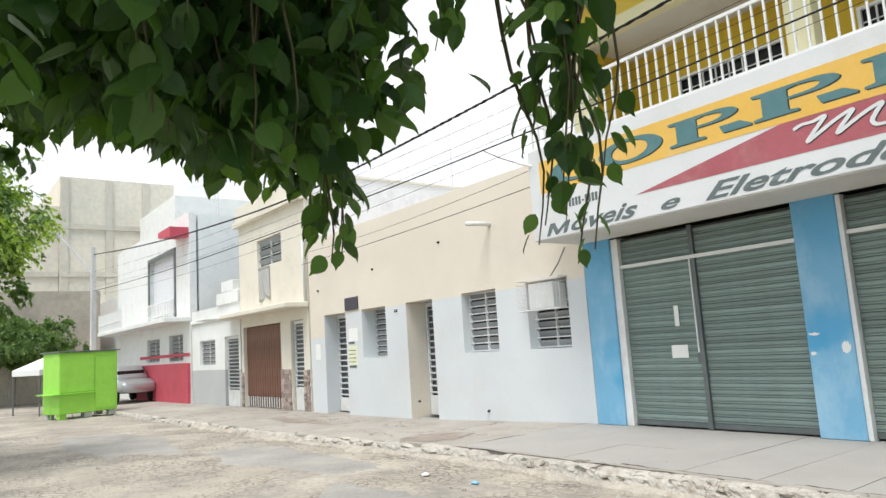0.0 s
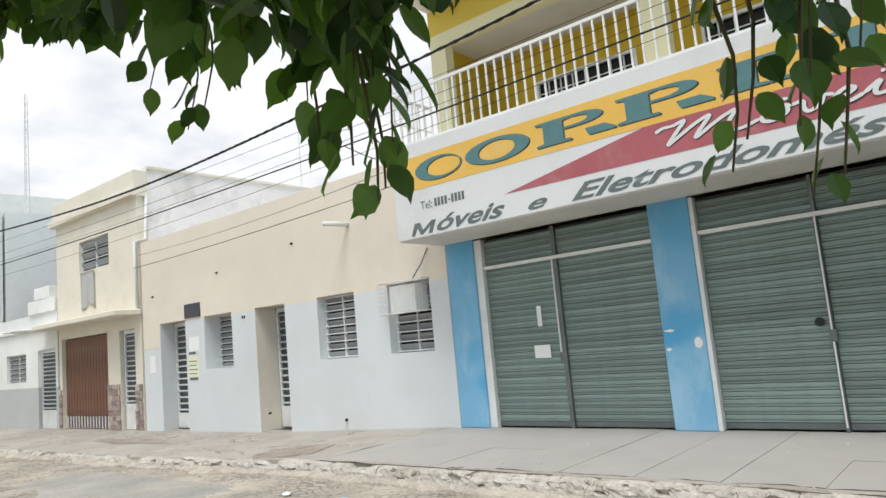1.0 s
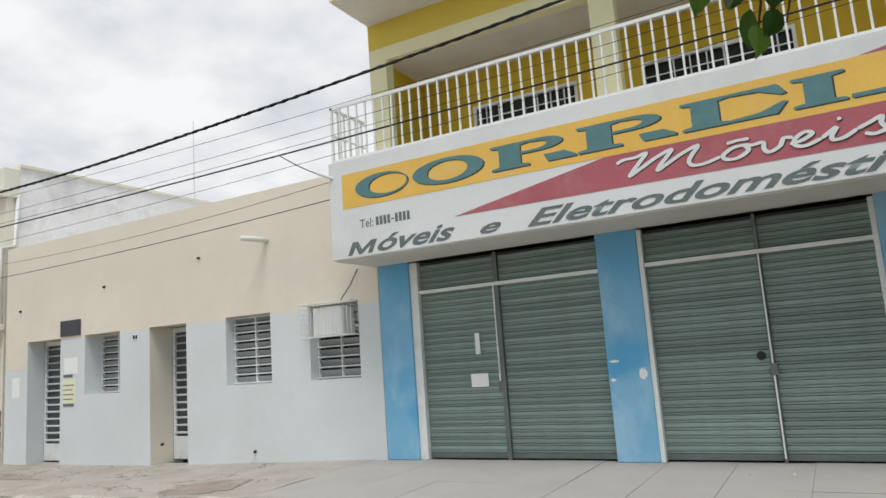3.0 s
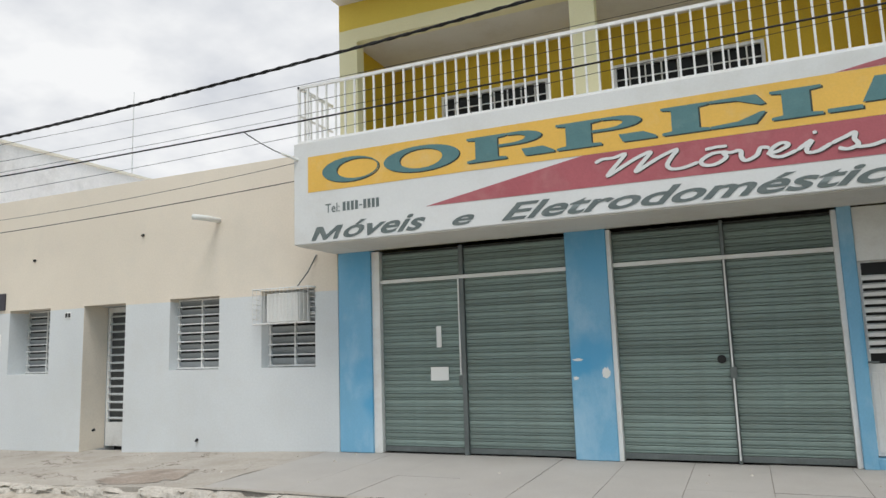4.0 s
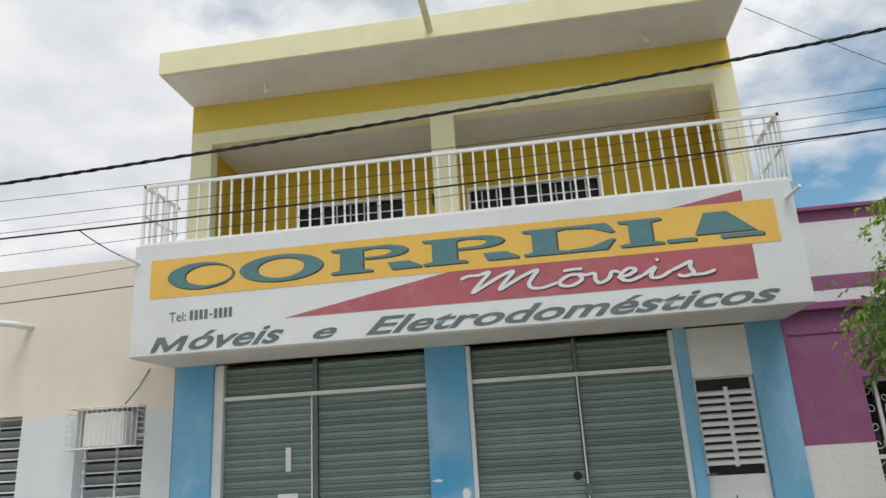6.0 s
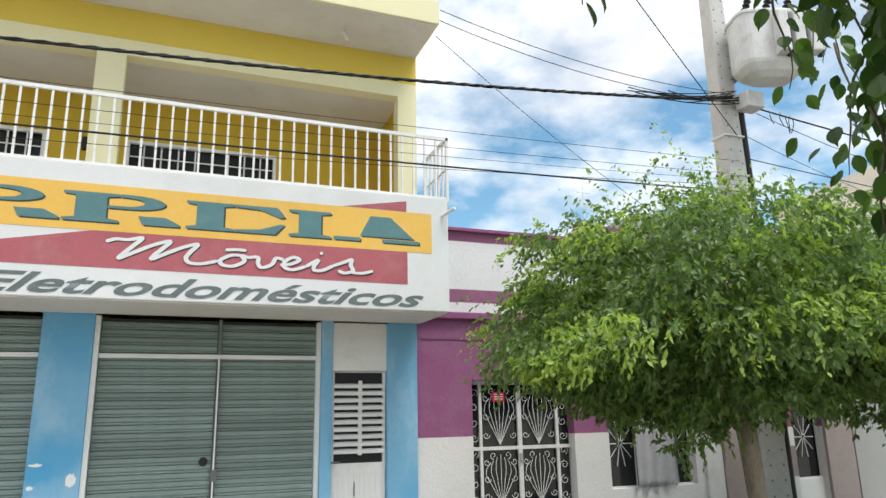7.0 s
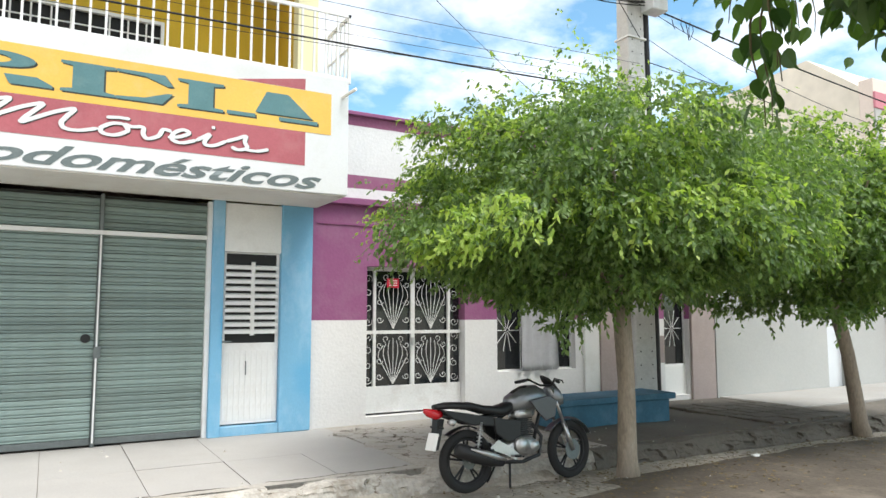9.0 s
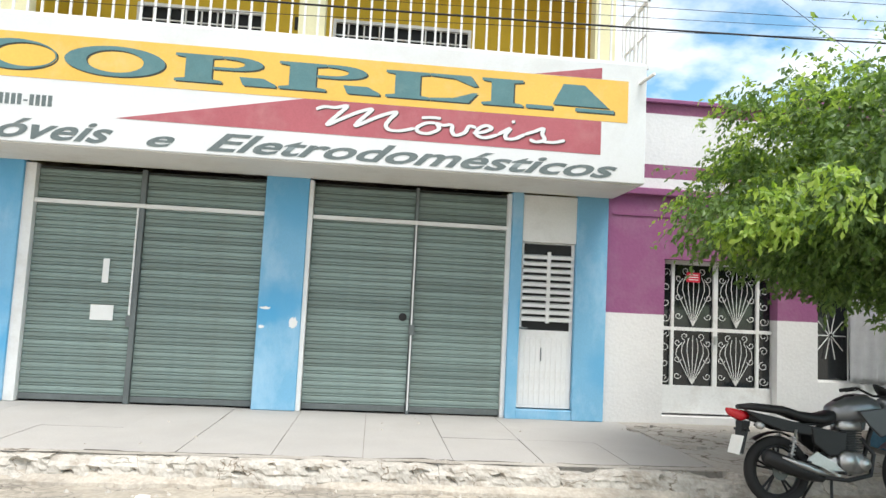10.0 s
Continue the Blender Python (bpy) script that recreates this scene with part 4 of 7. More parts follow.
for dims in ((-3.62, -3.40, 0.22, 9.0, T - 0.2, 7.33), (4.59, 4.77, 0.22, 9.0, T - 0.2, 7.33), (-3.40, 4.59, 1.5, 1.7, T - 0.2, 6.9)):
    holes = []
    bm = bmesh.new()
    if dims[2] == 1.5:
        wall(bm, dims[0], dims[1], dims[4], dims[5], 1.5, 1.7, [(-2.42, -0.46, 4.95, 6.0), (0.62, 2.86, 4.95, 6.0)])
    else:
        box(bm, *dims)
    part("balcony_wall", bm, M["mustard"], shop, "mustard-yellow balcony wall")
box_part("balcony_ceiling", (-3.40, 4.59, 0.22, 1.5, 6.65, 6.9), M["soffit"], shop, "off-white balcony ceiling", 0)
box_part("balcony_floor", (-3.62, 4.81, 0.0, 9.0, T - 0.25, T - 0.004), M["soffit"], shop, "", 0)
box_part("rear_wall", (-3.62, 4.81, 9.0, 9.2, 0, 7.27), M["cream"], shop, "", 0)
for x0, x1 in ((-3.70, -3.54), (4.585, 4.745)):
    box_part("side_wall", (x0, x1, 0.5, 9.2, 0, T), M["cream"], shop, "", 0)
bm = bmesh.new(); box(bm, -3.63, 4.775, -1.05, 9.3, 7.332, 7.71); bevel(bm, 0.015, 2)
roof = part("roof_slab", bm, M["cream"], shop, "pale yellow overhanging flat roof")
box_part("roof_underside", (-3.60, 4.745, -1.02, -0.004, 7.322, 7.335), M["soffit"], roof, "grey-white plaster underside", 0)
bm = bmesh.new(); sweep(bm, [(0.49, -0.95, 7.45), (0.48, -1.55, 7.54), (0.47, -1.75, 7.56)], 0.05, 12)
part("rain_spout", bm, M["cream"], roof, "pale plastic rain spout", True)
for x in (-2.2, 3.5):
    bm = bmesh.new(); tube(bm, (x, -0.45, 7.325), (x, -0.45, 7.26), 0.03); tube(bm, (x, -0.45, 7.26), (x + 0.04, -0.52, 7.14), 0.022, 0.028)
    part("lamp_holder", bm, M["white_metal"], roof, "empty white lamp holder")
for x0, x1 in ((-2.42, -0.46), (0.62, 2.86)):
    # near-black sheet stands for the unlit room behind the bars
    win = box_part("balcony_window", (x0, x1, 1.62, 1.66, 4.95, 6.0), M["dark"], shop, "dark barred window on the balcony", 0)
    bm = bmesh.new()
    wall(bm, x0, x1, 4.95, 6.0, 1.50, 1.56, [(x0 + 0.05, x1 - 0.05, 5.0, 5.95)])
    part("window_frame", bm, M["white_metal"], win)
    n = int((x1 - x0) / 0.24)
    bm0 = bmesh.new(); box(bm0, -0.012, 0.012, 1.53, 1.55, 5.0, 5.95)
    bar_me = finish(bm0, "window_bar", M["white_metal"])
    for k in range(1, n):
        b = new("window_bar", bar_me); b.parent = win; b.location.x = x0 + (x1 - x0) * k / n
    for z in (5.3, 5.75):
        box_part("window_bar", (x0 + 0.05, x1 - 0.05, 1.535, 1.545, z - 0.01, z + 0.01), M["white_metal"], win, "", 0)
box_part("meter_box", (0.02, 0.14, 1.44, 1.5, 5.75, 5.95), M["black"], shop, "small dark box on the balcony wall", 0.005)

# balcony railing
rail = part("railing", (lambda b: (box(b, -3.79, 4.9, -0.965, -0.925, 5.565, 5.61), box(b, -3.79, 4.9, -0.96, -0.93, 4.70, 4.73),
                                   box(b, -3.79, -3.75, -0.925, 0.0, 5.565, 5.61), box(b, 4.86, 4.9, -0.925, 0.0, 5.565, 5.61),
                                   box(b, -3.785, -3.755, -0.93, 0.0, 4.70, 4.73), box(b, 4.865, 4.895, -0.93, 0.0, 4.70, 4.73),
                                   box(b, -3.785, -3.755, -0.925, 0.0, 5.14, 5.16), box(b, 4.865, 4.895, -0.925, 0.0, 5.14, 5.16)) and b)(bmesh.new()), M["white_metal"], shop, "white painted steel balcony railing")
bm0 = bmesh.new(); box(bm0, -0.0125, 0.0125, -0.0125, 0.0125, 4.655, 5.57)
bal_me = finish(bm0, "baluster", M["white_metal"])
for k in range(54):
    b = new("baluster", bal_me); b.parent = rail; b.location = (-3.77 + k * (8.65 / 53), -0.945, 0)
for x in (-3.77, 4.88):
    for k in range(1, 6):
        b = new("baluster", bal_me); b.parent = rail; b.location = (x, -0.945 + k * 0.16, 0)
box_part("railing_post", (-3.79, -3.75, -0.965, -0.925, T, 5.61), M["white_metal"], rail, "", 0.003)
box_part("railing_post", (4.86, 4.9, -0.965, -0.925, T, 5.61), M["white_metal"], rail, "", 0.003)


# roller shutters: a leaf of curved slats between guides
PITCH = 0.098
def slat_mesh(w):
    bm = bmesh.new()
    prof = [(0.004, 0.0), (-0.010, 0.003), (-0.013, 0.014), (-0.010, 0.024), (0.0, 0.027), (0.0, 0.031), (-0.014, 0.036), (-0.017, 0.05), (-0.016, 0.082), (-0.010, 0.091), (0.004, 0.094)]
    a = [bm.verts.new((0, y, z)) for y, z in prof]
    b = [bm.verts.new((w, y, z)) for y, z in prof]
    for k in range(len(prof) - 1):
        bm.faces.new((a[k], b[k], b[k + 1], a[k + 1]))
    bm.faces.new((a[-1], b[-1], b[0], a[0]))
    return finish(bm, "slat", M["slat"])


def shutter(x0, x1, z_top, label):
    sh = thing("roller_shutter", label, "shutter", "shop shutters", at=(x0, 0.14, 0))
    box_part("backing", (0, x1 - x0, 0.005, 0.03, 0.03, F - 0.02), M["slat_gap"], sh, "", 0)
    me = slat_mesh(x1 - x0 - 0.01)
    z = 0.10
    while z + 0.09 < F - 0.02:
        s = new("slat", me); s.parent = sh; s.location = (0.005, 0, z)
        z += PITCH
    box_part("bottom_rail", (0.004, x1 - x0 - 0.004, -0.02, 0.004, 0.02, 0.095), M["steel"], sh, "dark bottom rail", 0.004)
    return sh


shutter(-2.97, -1.645, F, "grey-green steel roller shutter, closed, with papers taped on")
shutter(-1.575, 0.0, F, "pale grey steel roller shutter, closed")
shutter(0.635, 2.03, F, "grey-green steel roller shutter, closed, with a padlock")
shutter(2.075, 3.375, F, "grey-green steel roller shutter, closed, beside the side door")
for nm, dims, m, lab in (("guide", (-3.11, -2.97, 0.04, 0.2, 0, F), "white_metal", "white-painted shutter guide"), ("guide", (-1.645, -1.575, 0.08, 0.17, 0, F), "steel", "dark grey shutter guide"),
                         ("guide", (0.575, 0.635, 0.02, 0.2, 0, F), "white_metal", "white-painted shutter guide"), ("guide", (2.03, 2.075, 0.075, 0.17, 0, F), "steel", "grey shutter guide"),
                         ("guide", (3.315, 3.375, 0.06, 0.2, 0, F), "white_metal", "white-painted shutter guide")):
    bm = bmesh.new(); box(bm, *dims); bevel(bm, 0.004)
    part(nm, bm, M[m], shop, lab)
for x0, x1 in ((-3.08, 0.0), (0.6, 3.36)):
    box_part("cross_beam", (x0, x1, 0.07, 0.13, 2.575, 2.63), M["white_metal"], shop, "white-painted steel cross beam", 0.004)
box_part("guide_edge", (-1.665, -1.645, 0.06, 0.1, 1.15, 2.575), M["white_metal"], shop, "white edge strip", 0)
box_part("guide_edge", (2.043, 2.062, 0.06, 0.08, 0.05, 2.575), M["white_metal"], shop, "worn white edge strip", 0)
for dims, m, nm, lab in (((-2.16, -1.87, 0.108, 0.112, 1.07, 1.27), "paper", "notice", "blank white sheet taped to the shutter"), ((-2.05, -1.97, 0.108, 0.112, 1.56, 1.88), "paper", "notice", "narrow white strip of paper taped up"),
                         ((-1.70, -1.64, 0.09, 0.12, 1.0, 1.14), "steel", "lock_box", "small grey steel lock box"), ((2.02, 2.10, 0.05, 0.1, 1.06, 1.2), "steel", "lock_box", "small grey steel lock box")):
    bm = bmesh.new(); box(bm, *dims)
    solo(nm, bm, M[m], lab, "notice" if m == "paper" else "lock")
bm = bmesh.new(); tube(bm, (1.93, 0.12, 1.30), (1.93, 0.09, 1.30), 0.055, n=14)
solo("padlock", bm, M["black"], "round black padlock on the shutter", "lock")

# side door with louvres
sd = thing("side_door", "white metal side door, closed, louvred above and ribbed below", "door", at=(3.53, 0.08, 0.13))
bm = bmesh.new()
wall(bm, 0.005, 0.765, 0.02, 2.295, 0, 0.04, [(0.045, 0.725, 1.08, 2.28)])
part("door_leaf", bm, M["white_metal"], sd)
bm0 = bmesh.new(); box(bm0, -0.03, 0.03, -0.006, 0.0, 0.06, 0.98); bevel(bm0, 0.003)
rib_me = finish(bm0, "rib", M["white_metal"])
for k in range(10):
    r = new("rib", rib_me); r.parent = sd; r.location.x = 0.06 + k * 0.074
# near-black sheet: the darkness behind the louvres is its colour
box_part("dark_glass", (0.045, 0.725, 0.03, 0.036, 1.08, 2.28), M["dark"], sd, "near-black sheet for the unlit space behind the louvres", 0)
bm0 = bmesh.new(); v = box(bm0, 0.03, 0.745, -0.03, 0.02, -0.022, 0.022)
for q in v:
    if q.co.y < 0: q.co.z -= 0.02
lv_me = finish(bm0, "louvre", M["white_metal"])
for k in range(10):
    l = new("louvre", lv_me); l.parent = sd; l.location.z = 1.245 + k * 0.096
box_part("stile", (0.375, 0.425, -0.035, 0.0, 1.18, 2.17), M["white_metal"], sd, "", 0.003)
bm = bmesh.new(); tube(bm, (0.33, -0.012, 0.66), (0.33, -0.012, 0.84), 0.008); tube(bm, (0.0, -0.05, 1.1), (0.12, -0.05, 1.1), 0.012)
part("handle", bm, M["steel"], sd, "dark pull handle")

# ---- the beige house west of the shop ----
BH = [(-13.6, -12.35, -0.6, 2.555), (-11.48, -10.3, 1.28, 2.565), (-9.38, -8.295, -0.6, 2.56), (-7.22, -6.1, 1.305, 2.57), (-5.205, -4.14, 1.315, 2.59)]
beige = thing("beige_house", "single-storey house with beige upper wall and pale grey lower wall", "building")
bm = bmesh.new()
wall(bm, -14.5, -3.705, -0.6, 4.85, 0, 0.42, BH)
part("front_wall", bm, M["beige"], beige, "beige wall painted pale grey up to the lintels")
box_part("corner_paint", (-14.49, -13.62, -0.004, 0.0, 1.93, 2.54), M["beige_plain"], beige, "", 0)
for dims in ((-14.5, -3.865, 0.42, 12, 4.5, 4.72), (-14.5, -3.865, 12, 12.3, -0.4, 4.9), (-4.05, -3.865, 0.42, 12, -0.4, 4.5)):
    box_part("roof_slab" if dims[4] == 4.5 else "rear_wall", dims, M["stain"], beige, "", 0)
# near-black panel for the unlit rooms of the house
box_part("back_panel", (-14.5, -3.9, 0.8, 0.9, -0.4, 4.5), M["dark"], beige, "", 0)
for xa, xb, za, zb in BH:
    for dims in ((xa - 0.02, xa, 0.42, 0.8, za, zb), (xb, xb + 0.02, 0.42, 0.8, za, zb), (xa, xb, 0.42, 0.8, zb, zb + 0.02)):
        box_part("reveal", dims, M["greyw"], beige, "", 0)


def louvre_window(name, xa, xb, za, zb, y, n, label):
    """A steel window of tilting glass louvres in a pale frame."""
    w = thing(name, label, "window", at=(xa, y, za))
    W, H = xb - xa, zb - za
    bm = bmesh.new()
    wall(bm, 0, W, 0, H, 0, 0.05, [(0.03, W / 2 - 0.015, 0.03, H - 0.03), (W / 2 + 0.015, W - 0.03, 0.03, H - 0.03)])
    part("window_frame", bm, M["ironwhite"], w)
    # near-black sheet, the room's darkness put into its colour
    box_part("backing", (0.0, W, 0.06, 0.08, 0, H), M["dark"], w, "near-black sheet for the unlit room behind the louvres", 0)
    bm0 = bmesh.new(); v = box(bm0, 0.03, W - 0.03, -0.004, 0.004, -H / n * 0.32, H / n * 0.32)
    for q in v:
        q.co.y += 0.03 - 0.55 * q.co.z
    me = finish(bm0, "louvre", M["louvre"])
    bm0 = bmesh.new(); box(bm0, -0.02, W + 0.0, -0.02, 0.0, -0.011, 0.011)
    bar = finish(bm0, "bar", M["ironwhite"])
    for k in range(n):
        o = new("louvre", me); o.parent = w; o.location.z = (k + 0.5) * H / n
        o = new("bar", bar); o.parent = w; o.location.z = k * H / n + 0.02
    return w


def louvre_door(xa, xb, za, zb, y, label, solid=0.38):
    d = thing("louvre_door", label, "door", at=(xa, y, za))
    W, H = xb - xa, zb - za
    bm = bmesh.new()
    wall(bm, 0, W, 0, H, 0, 0.05, [(0.07, W - 0.07, solid, H - 0.1)])
    part("door_frame", bm, M["ironwhite"], d, "pale grey metal door frame")
    box_part("backing", (0.07, W - 0.07, 0.04, 0.05, solid, H - 0.1), M["louvre_back"], d, "dark gap behind the louvres", 0)
    n = 14
    bm0 = bmesh.new(); v = box(bm0, 0.05, W - 0.05, -0.016, 0.016, -0.009, 0.009)
    for q in v:
        q.co.z += 0.7 * q.co.y
    me = finish(bm0, "louvre", M["door_slat"])
    for k in range(n):
        o = new("louvre", me); o.parent = d; o.location.z = solid + (k + 0.5) * (H - solid - 0.1) / n
    return d


louvre_door(-13.58, -12.37, pave_z(-13) + 0.02, 2.54, 0.4, "pale grey metal door with long louvres, closed in a deep recess")
louvre_door(-9.36, -8.31, pave_z(-8.5) + 0.02, 2.54, 0.56, "pale grey metal door with narrow louvres, closed in a deep recess", 0.45)
louvre_window("louvre_window", -11.47, -10.31, 1.29, 2.555, 0.4, 9, "old louvred window with grey glass slats")
louvre_window("louvre_window", -7.21, -6.11, 1.315, 2.56, 0.2, 8, "old louvred window with grey glass slats")
louvre_window("louvre_window", -5.195, -4.15, 1.325, 2.2, 0.2, 5, "old louvred window under an iron cage")
box_part("window_back", (-5.2, -4.15, 0.3, 0.4, 2.0, 2.59), M["greyw"], beige, "", 0)
box_part("reveal", (-9.38, -9.374, 0.004, 0.555, pave_z(-9), 2.55), M["beige_plain"], beige, "tan painted side of the door recess", 0)
# iron cage for an air conditioner
cage = thing("iron_cage", "white wire cage for an air conditioner, hung in the window", "cage", at=(-5.215, 0, 2.03))
bm = bmesh.new()
W, H, D = 1.085, 0.57, 0.22
for z in (0, H):
    for a, b in (((0, 0), (0, -D)), ((0, -D), (W, -D)), ((W, -D), (W, 0))):
        bm = bmesh.new()
        tube(bm, (a[0], a[1], z), (b[0], b[1], z), 0.012, n=6)
        part("cage_rail", bm, M["ironwhite"], cage)
bm0 = bmesh.new(); tube(bm0, (0, 0, 0), (0, 0, H), 0.006, n=5); bar = finish(bm0, "bar", M["ironwhite"])
for k in range(15):
    o = new("bar", bar); o.parent = cage; o.location = (k * W / 14, -D, 0)
bm0 = bmesh.new(); tube(bm0, (0, 0, 0), (0, -D, 0), 0.006, n=5); bar = finish(bm0, "bar", M["ironwhite"])
for x in (0, W):
    for k in range(8):
        o = new("bar", bar); o.parent = cage; o.location = (x, 0, k * H / 7)
bm = bmesh.new(); box(bm, -4.98, -4.36, -0.16, 0.2, 2.05, 2.52); bevel(bm, 0.01)
solo("air_conditioner", bm, M["canvas"], "off-white air conditioner box behind the wire cage", "appliance")
bm = bmesh.new(); sweep(bm, [(-4.35, -0.2, 2.6), (-4.2, -0.1, 2.85), (-4.1, -0.01, 3.12)], 0.012, 6)
solo("iron_stay", bm, M["steel"], "thin rusty iron stay bracing the cage", "bracket")
bm = bmesh.new(); sweep(bm, [(-6.12, 0.0, 3.9), (-6.16, -0.3, 3.9), (-6.2, -0.55, 3.89)], 0.05, 12)
solo("rain_spout", bm, M["canvas"], "white plastic rain spout out of the beige wall", "pipe", smooth=True)
for nm, dims, m, lab in (("plaque", (-12.32, -11.62, -0.03, 0.0, 2.585, 2.93), "plaque", "dark rectangular wall plaque with no readable writing"),
                         ("poster", (-12.25, -11.8, -0.006, 0.0, 1.12, 1.64), "yellow_paper", "faded yellow poster with lines of print"),
                         ("poster", (-12.2, -11.72, -0.006, 0.0, 1.75, 2.1), "paper", "white sheet of paper on the wall"),
                         ("poster", (-14.2, -13.9, -0.006, 0.0, 1.3, 1.75), "paper", "white sheet of paper by the door")):
    bm = bmesh.new(); box(bm, *dims)
    ob = solo(nm, bm, M[m], lab, "sign")
    if m == "yellow_paper":
        for k, z in enumerate((1.05, 1.2, 1.3, 1.4, 1.5, 1.68)):
            box_part("print_bar", (-12.22, -11.85 - 0.05 * (k % 2), -0.009, -0.004, z, z + (0.06 if k in (0, 5) else 0.02)), M["sign_grey"], ob, "", 0)
bm = bmesh.new(); box(bm, -9.88, -9.72, -0.01, 0, 2.34, 2.46)
ob = solo("number_plate", bm, M["paper"], "small plate by the door, number barred out", "sign")
for k in range(2):
    box_part("number_bar", (-9.87 + k * 0.08, -9.81 + k * 0.08, -0.014, -0.008, 2.36, 2.44), M["black"], ob, "", 0)
for x, z in ((-9.0, 0.25), (-6.55, 0.12), (-13.9, 3.3), (-10.8, 3.55), (-7.9, 3.8)):
    bm = bmesh.new(); tube(bm, (x, 0, z), (x + 0.01, -0.05, z - 0.01), 0.03, 0.02, 7)
    solo("pipe_stub", bm, M["black"], "small dark pipe stub in the wall", "pipe")

# ---- pale yellow two-storey house ----
yh = thing("yellow_house", "pale yellow two-storey house with projecting upper floor and stone base", "building")
bm = bmesh.new()
wall(bm, -19.95, -14.5, -0.6, 2.95, 0, 0.3, [(-19.75, -16.55, -0.6, 2.56), (-15.8, -14.9, -0.6, 2.55)])
part("ground_wall", bm, M["cream2"], yh)
bm = bmesh.new()
wall(bm, -19.95, -14.5, 2.95, 6.72, -0.02, 0.3, [(-18.25, -16.25, 4.52, 5.46)])
part("upper_wall", bm, M["cream2"], yh)
bm = bmesh.new(); box(bm, -20.1, -14.45, -0.75, 0, 2.9, 3.05); bevel(bm, 0.02)
part("canopy", bm, M["cream2"], yh, "thin concrete canopy over the garage")
bm = bmesh.new(); box(bm, -20.1, -14.42, -0.22, 0.3, 6.2, 6.4); box(bm, -20.05, -14.46, -0.1, 0.3, 6.4, 6.95); bevel(bm, 0.015)
part("cornice", bm, M["cream2"], yh, "pale yellow cornice")
bm = bmesh.new(); box(bm, -14.75, -14.5, 0.3, 11.0, 4.72, 7.02)
part("side_wall", bm, M["stain"], yh, "white side wall with black rain stains")
bm = bmesh.new(); box(bm, -14.78, -14.44, 0.3, 11.0, 7.02, 7.09)
part("coping", bm, M["cream2"], yh)
box_part("body", (-19.95, -14.76, 0.3, 11.0, -0.4, 6.6), M["stain"], yh, "", 0)
bm = bmesh.new(); sweep(bm, [(-14.46, 0.25, 6.3), (-14.46, 0.2, 5.0), (-14.52, -0.1, 4.9), (-14.52, -0.08, 3.05)], 0.045, 8)
part("downpipe", bm, M["canvas"], yh, "white plastic downpipe", True)
gd = thing("garage_door", "brown metal garage door of vertical boards, closed", "door", at=(-19.75, 0.14, -0.2))
bm0 = bmesh.new(); box(bm0, 0.01, 0.19, -0.02, 0.03, 0.35, 2.72); bevel(bm0, 0.006); brd = finish(bm0, "board", M["brown"])
bm0 = bmesh.new(); box(bm0, 0.05, 0.1, -0.02, 0.0, 0.0, 0.35); low = finish(bm0, "bar", M["ironwhite"])
for k in range(16):
    o = new("board", brd); o.parent = gd; o.location.x = k * 0.2
    o = new("bar", low); o.parent = gd; o.location.x = k * 0.2
box_part("backing", (0, 3.2, 0.03, 0.06, 0, 2.76), M["brown"], gd, "", 0)
louvre_door(-15.8, -14.9, -0.2, 2.54, 0.1, "cream metal louvred door, closed, between stone-clad piers", 0.7)
louvre_window("upper_window", -18.25, -16.25, 4.52, 5.46, 0.06, 3, "dark casement window with pale frame on the upper floor")
# stone cladding pieces
clad = thing("stone_cladding", "irregular brown stone pieces clad on the lower wall", "cladding", kind="structure")
_r = random.Random(8)
for xa, xb in ((-19.95, -19.76), (-16.54, -15.82), (-14.9, -14.52)):
    z = -0.2
    while z < 0.95:
        h = _r.uniform(0.09, 0.17)
        x = xa
        while x < xb - 0.05:
            w = min(_r.uniform(0.12, 0.3), xb - x)
            bm = bmesh.new(); box(bm, x + 0.006, x + w - 0.006, -0.03 - _r.uniform(0, 0.025), 0.0, z + 0.005, z + h - 0.005)
            for v in bm.verts:
                v.co += Vector((_r.uniform(-.01, .01), 0, _r.uniform(-.012, .012)))
            part("stone", bm, M["stone"], clad)
            x += w
        z += h

# ---- low white house and grey wall behind ----
wh = thing("white_house", "low white house with moulded parapet and grey dado", "building")
bm = bmesh.new()
wall(bm, -25.5, -19.96, -0.6, 3.55, 0, 0.3, [(-24.5, -22.65, 1.28, 2.28), (-21.6, -20.15, -0.6, 2.33)])
part("front_wall", bm, mat("white_and_grey_dado", (0.50, 0.50, 0.50), 0.85, 0.1, 0.7, 30, 0.1, bands=[(1.1, (0.78, 0.78, 0.76))]), wh, "white wall with grey dado")
bm = bmesh.new()
box(bm, -25.5, -19.96, -0.1, 0.0, 3.0, 3.12); box(bm, -22.2, -19.96, -0.08, 0.3, 3.55, 4.0); box(bm, -21.6, -20.4, -0.09, 0.3, 4.0, 4.4); bevel(bm, 0.02)
part("moulding", bm, M["white"], wh, "white stepped parapet moulding")
# near-black body so that the openings look unlit
box_part("body", (-25.5, -19.96, 0.4, 4, -0.4, 3.3), M["dark"], wh, "", 0)
box_part("grey_wall", (-25.5, -19.96, 4, 9, -0.4, 7.6), M["grey_render"], wh, "bare grey rendered wall behind", 0)
bm = bmesh.new(); box(bm, -20.9, -20.0, -1.3, 0, 2.9, 2.96); bevel(bm, 0.01)
part("awning", bm, M["white"], wh, "thin white awning slab")
louvre_window("louvre_window", -24.5, -22.65, 1.28, 2.28, 0.1, 6, "white louvred window of the low house")
louvre_door(-21.6, -20.15, -0.25, 2.32, 0.1, "white barred metal door of the low house", 0.6)

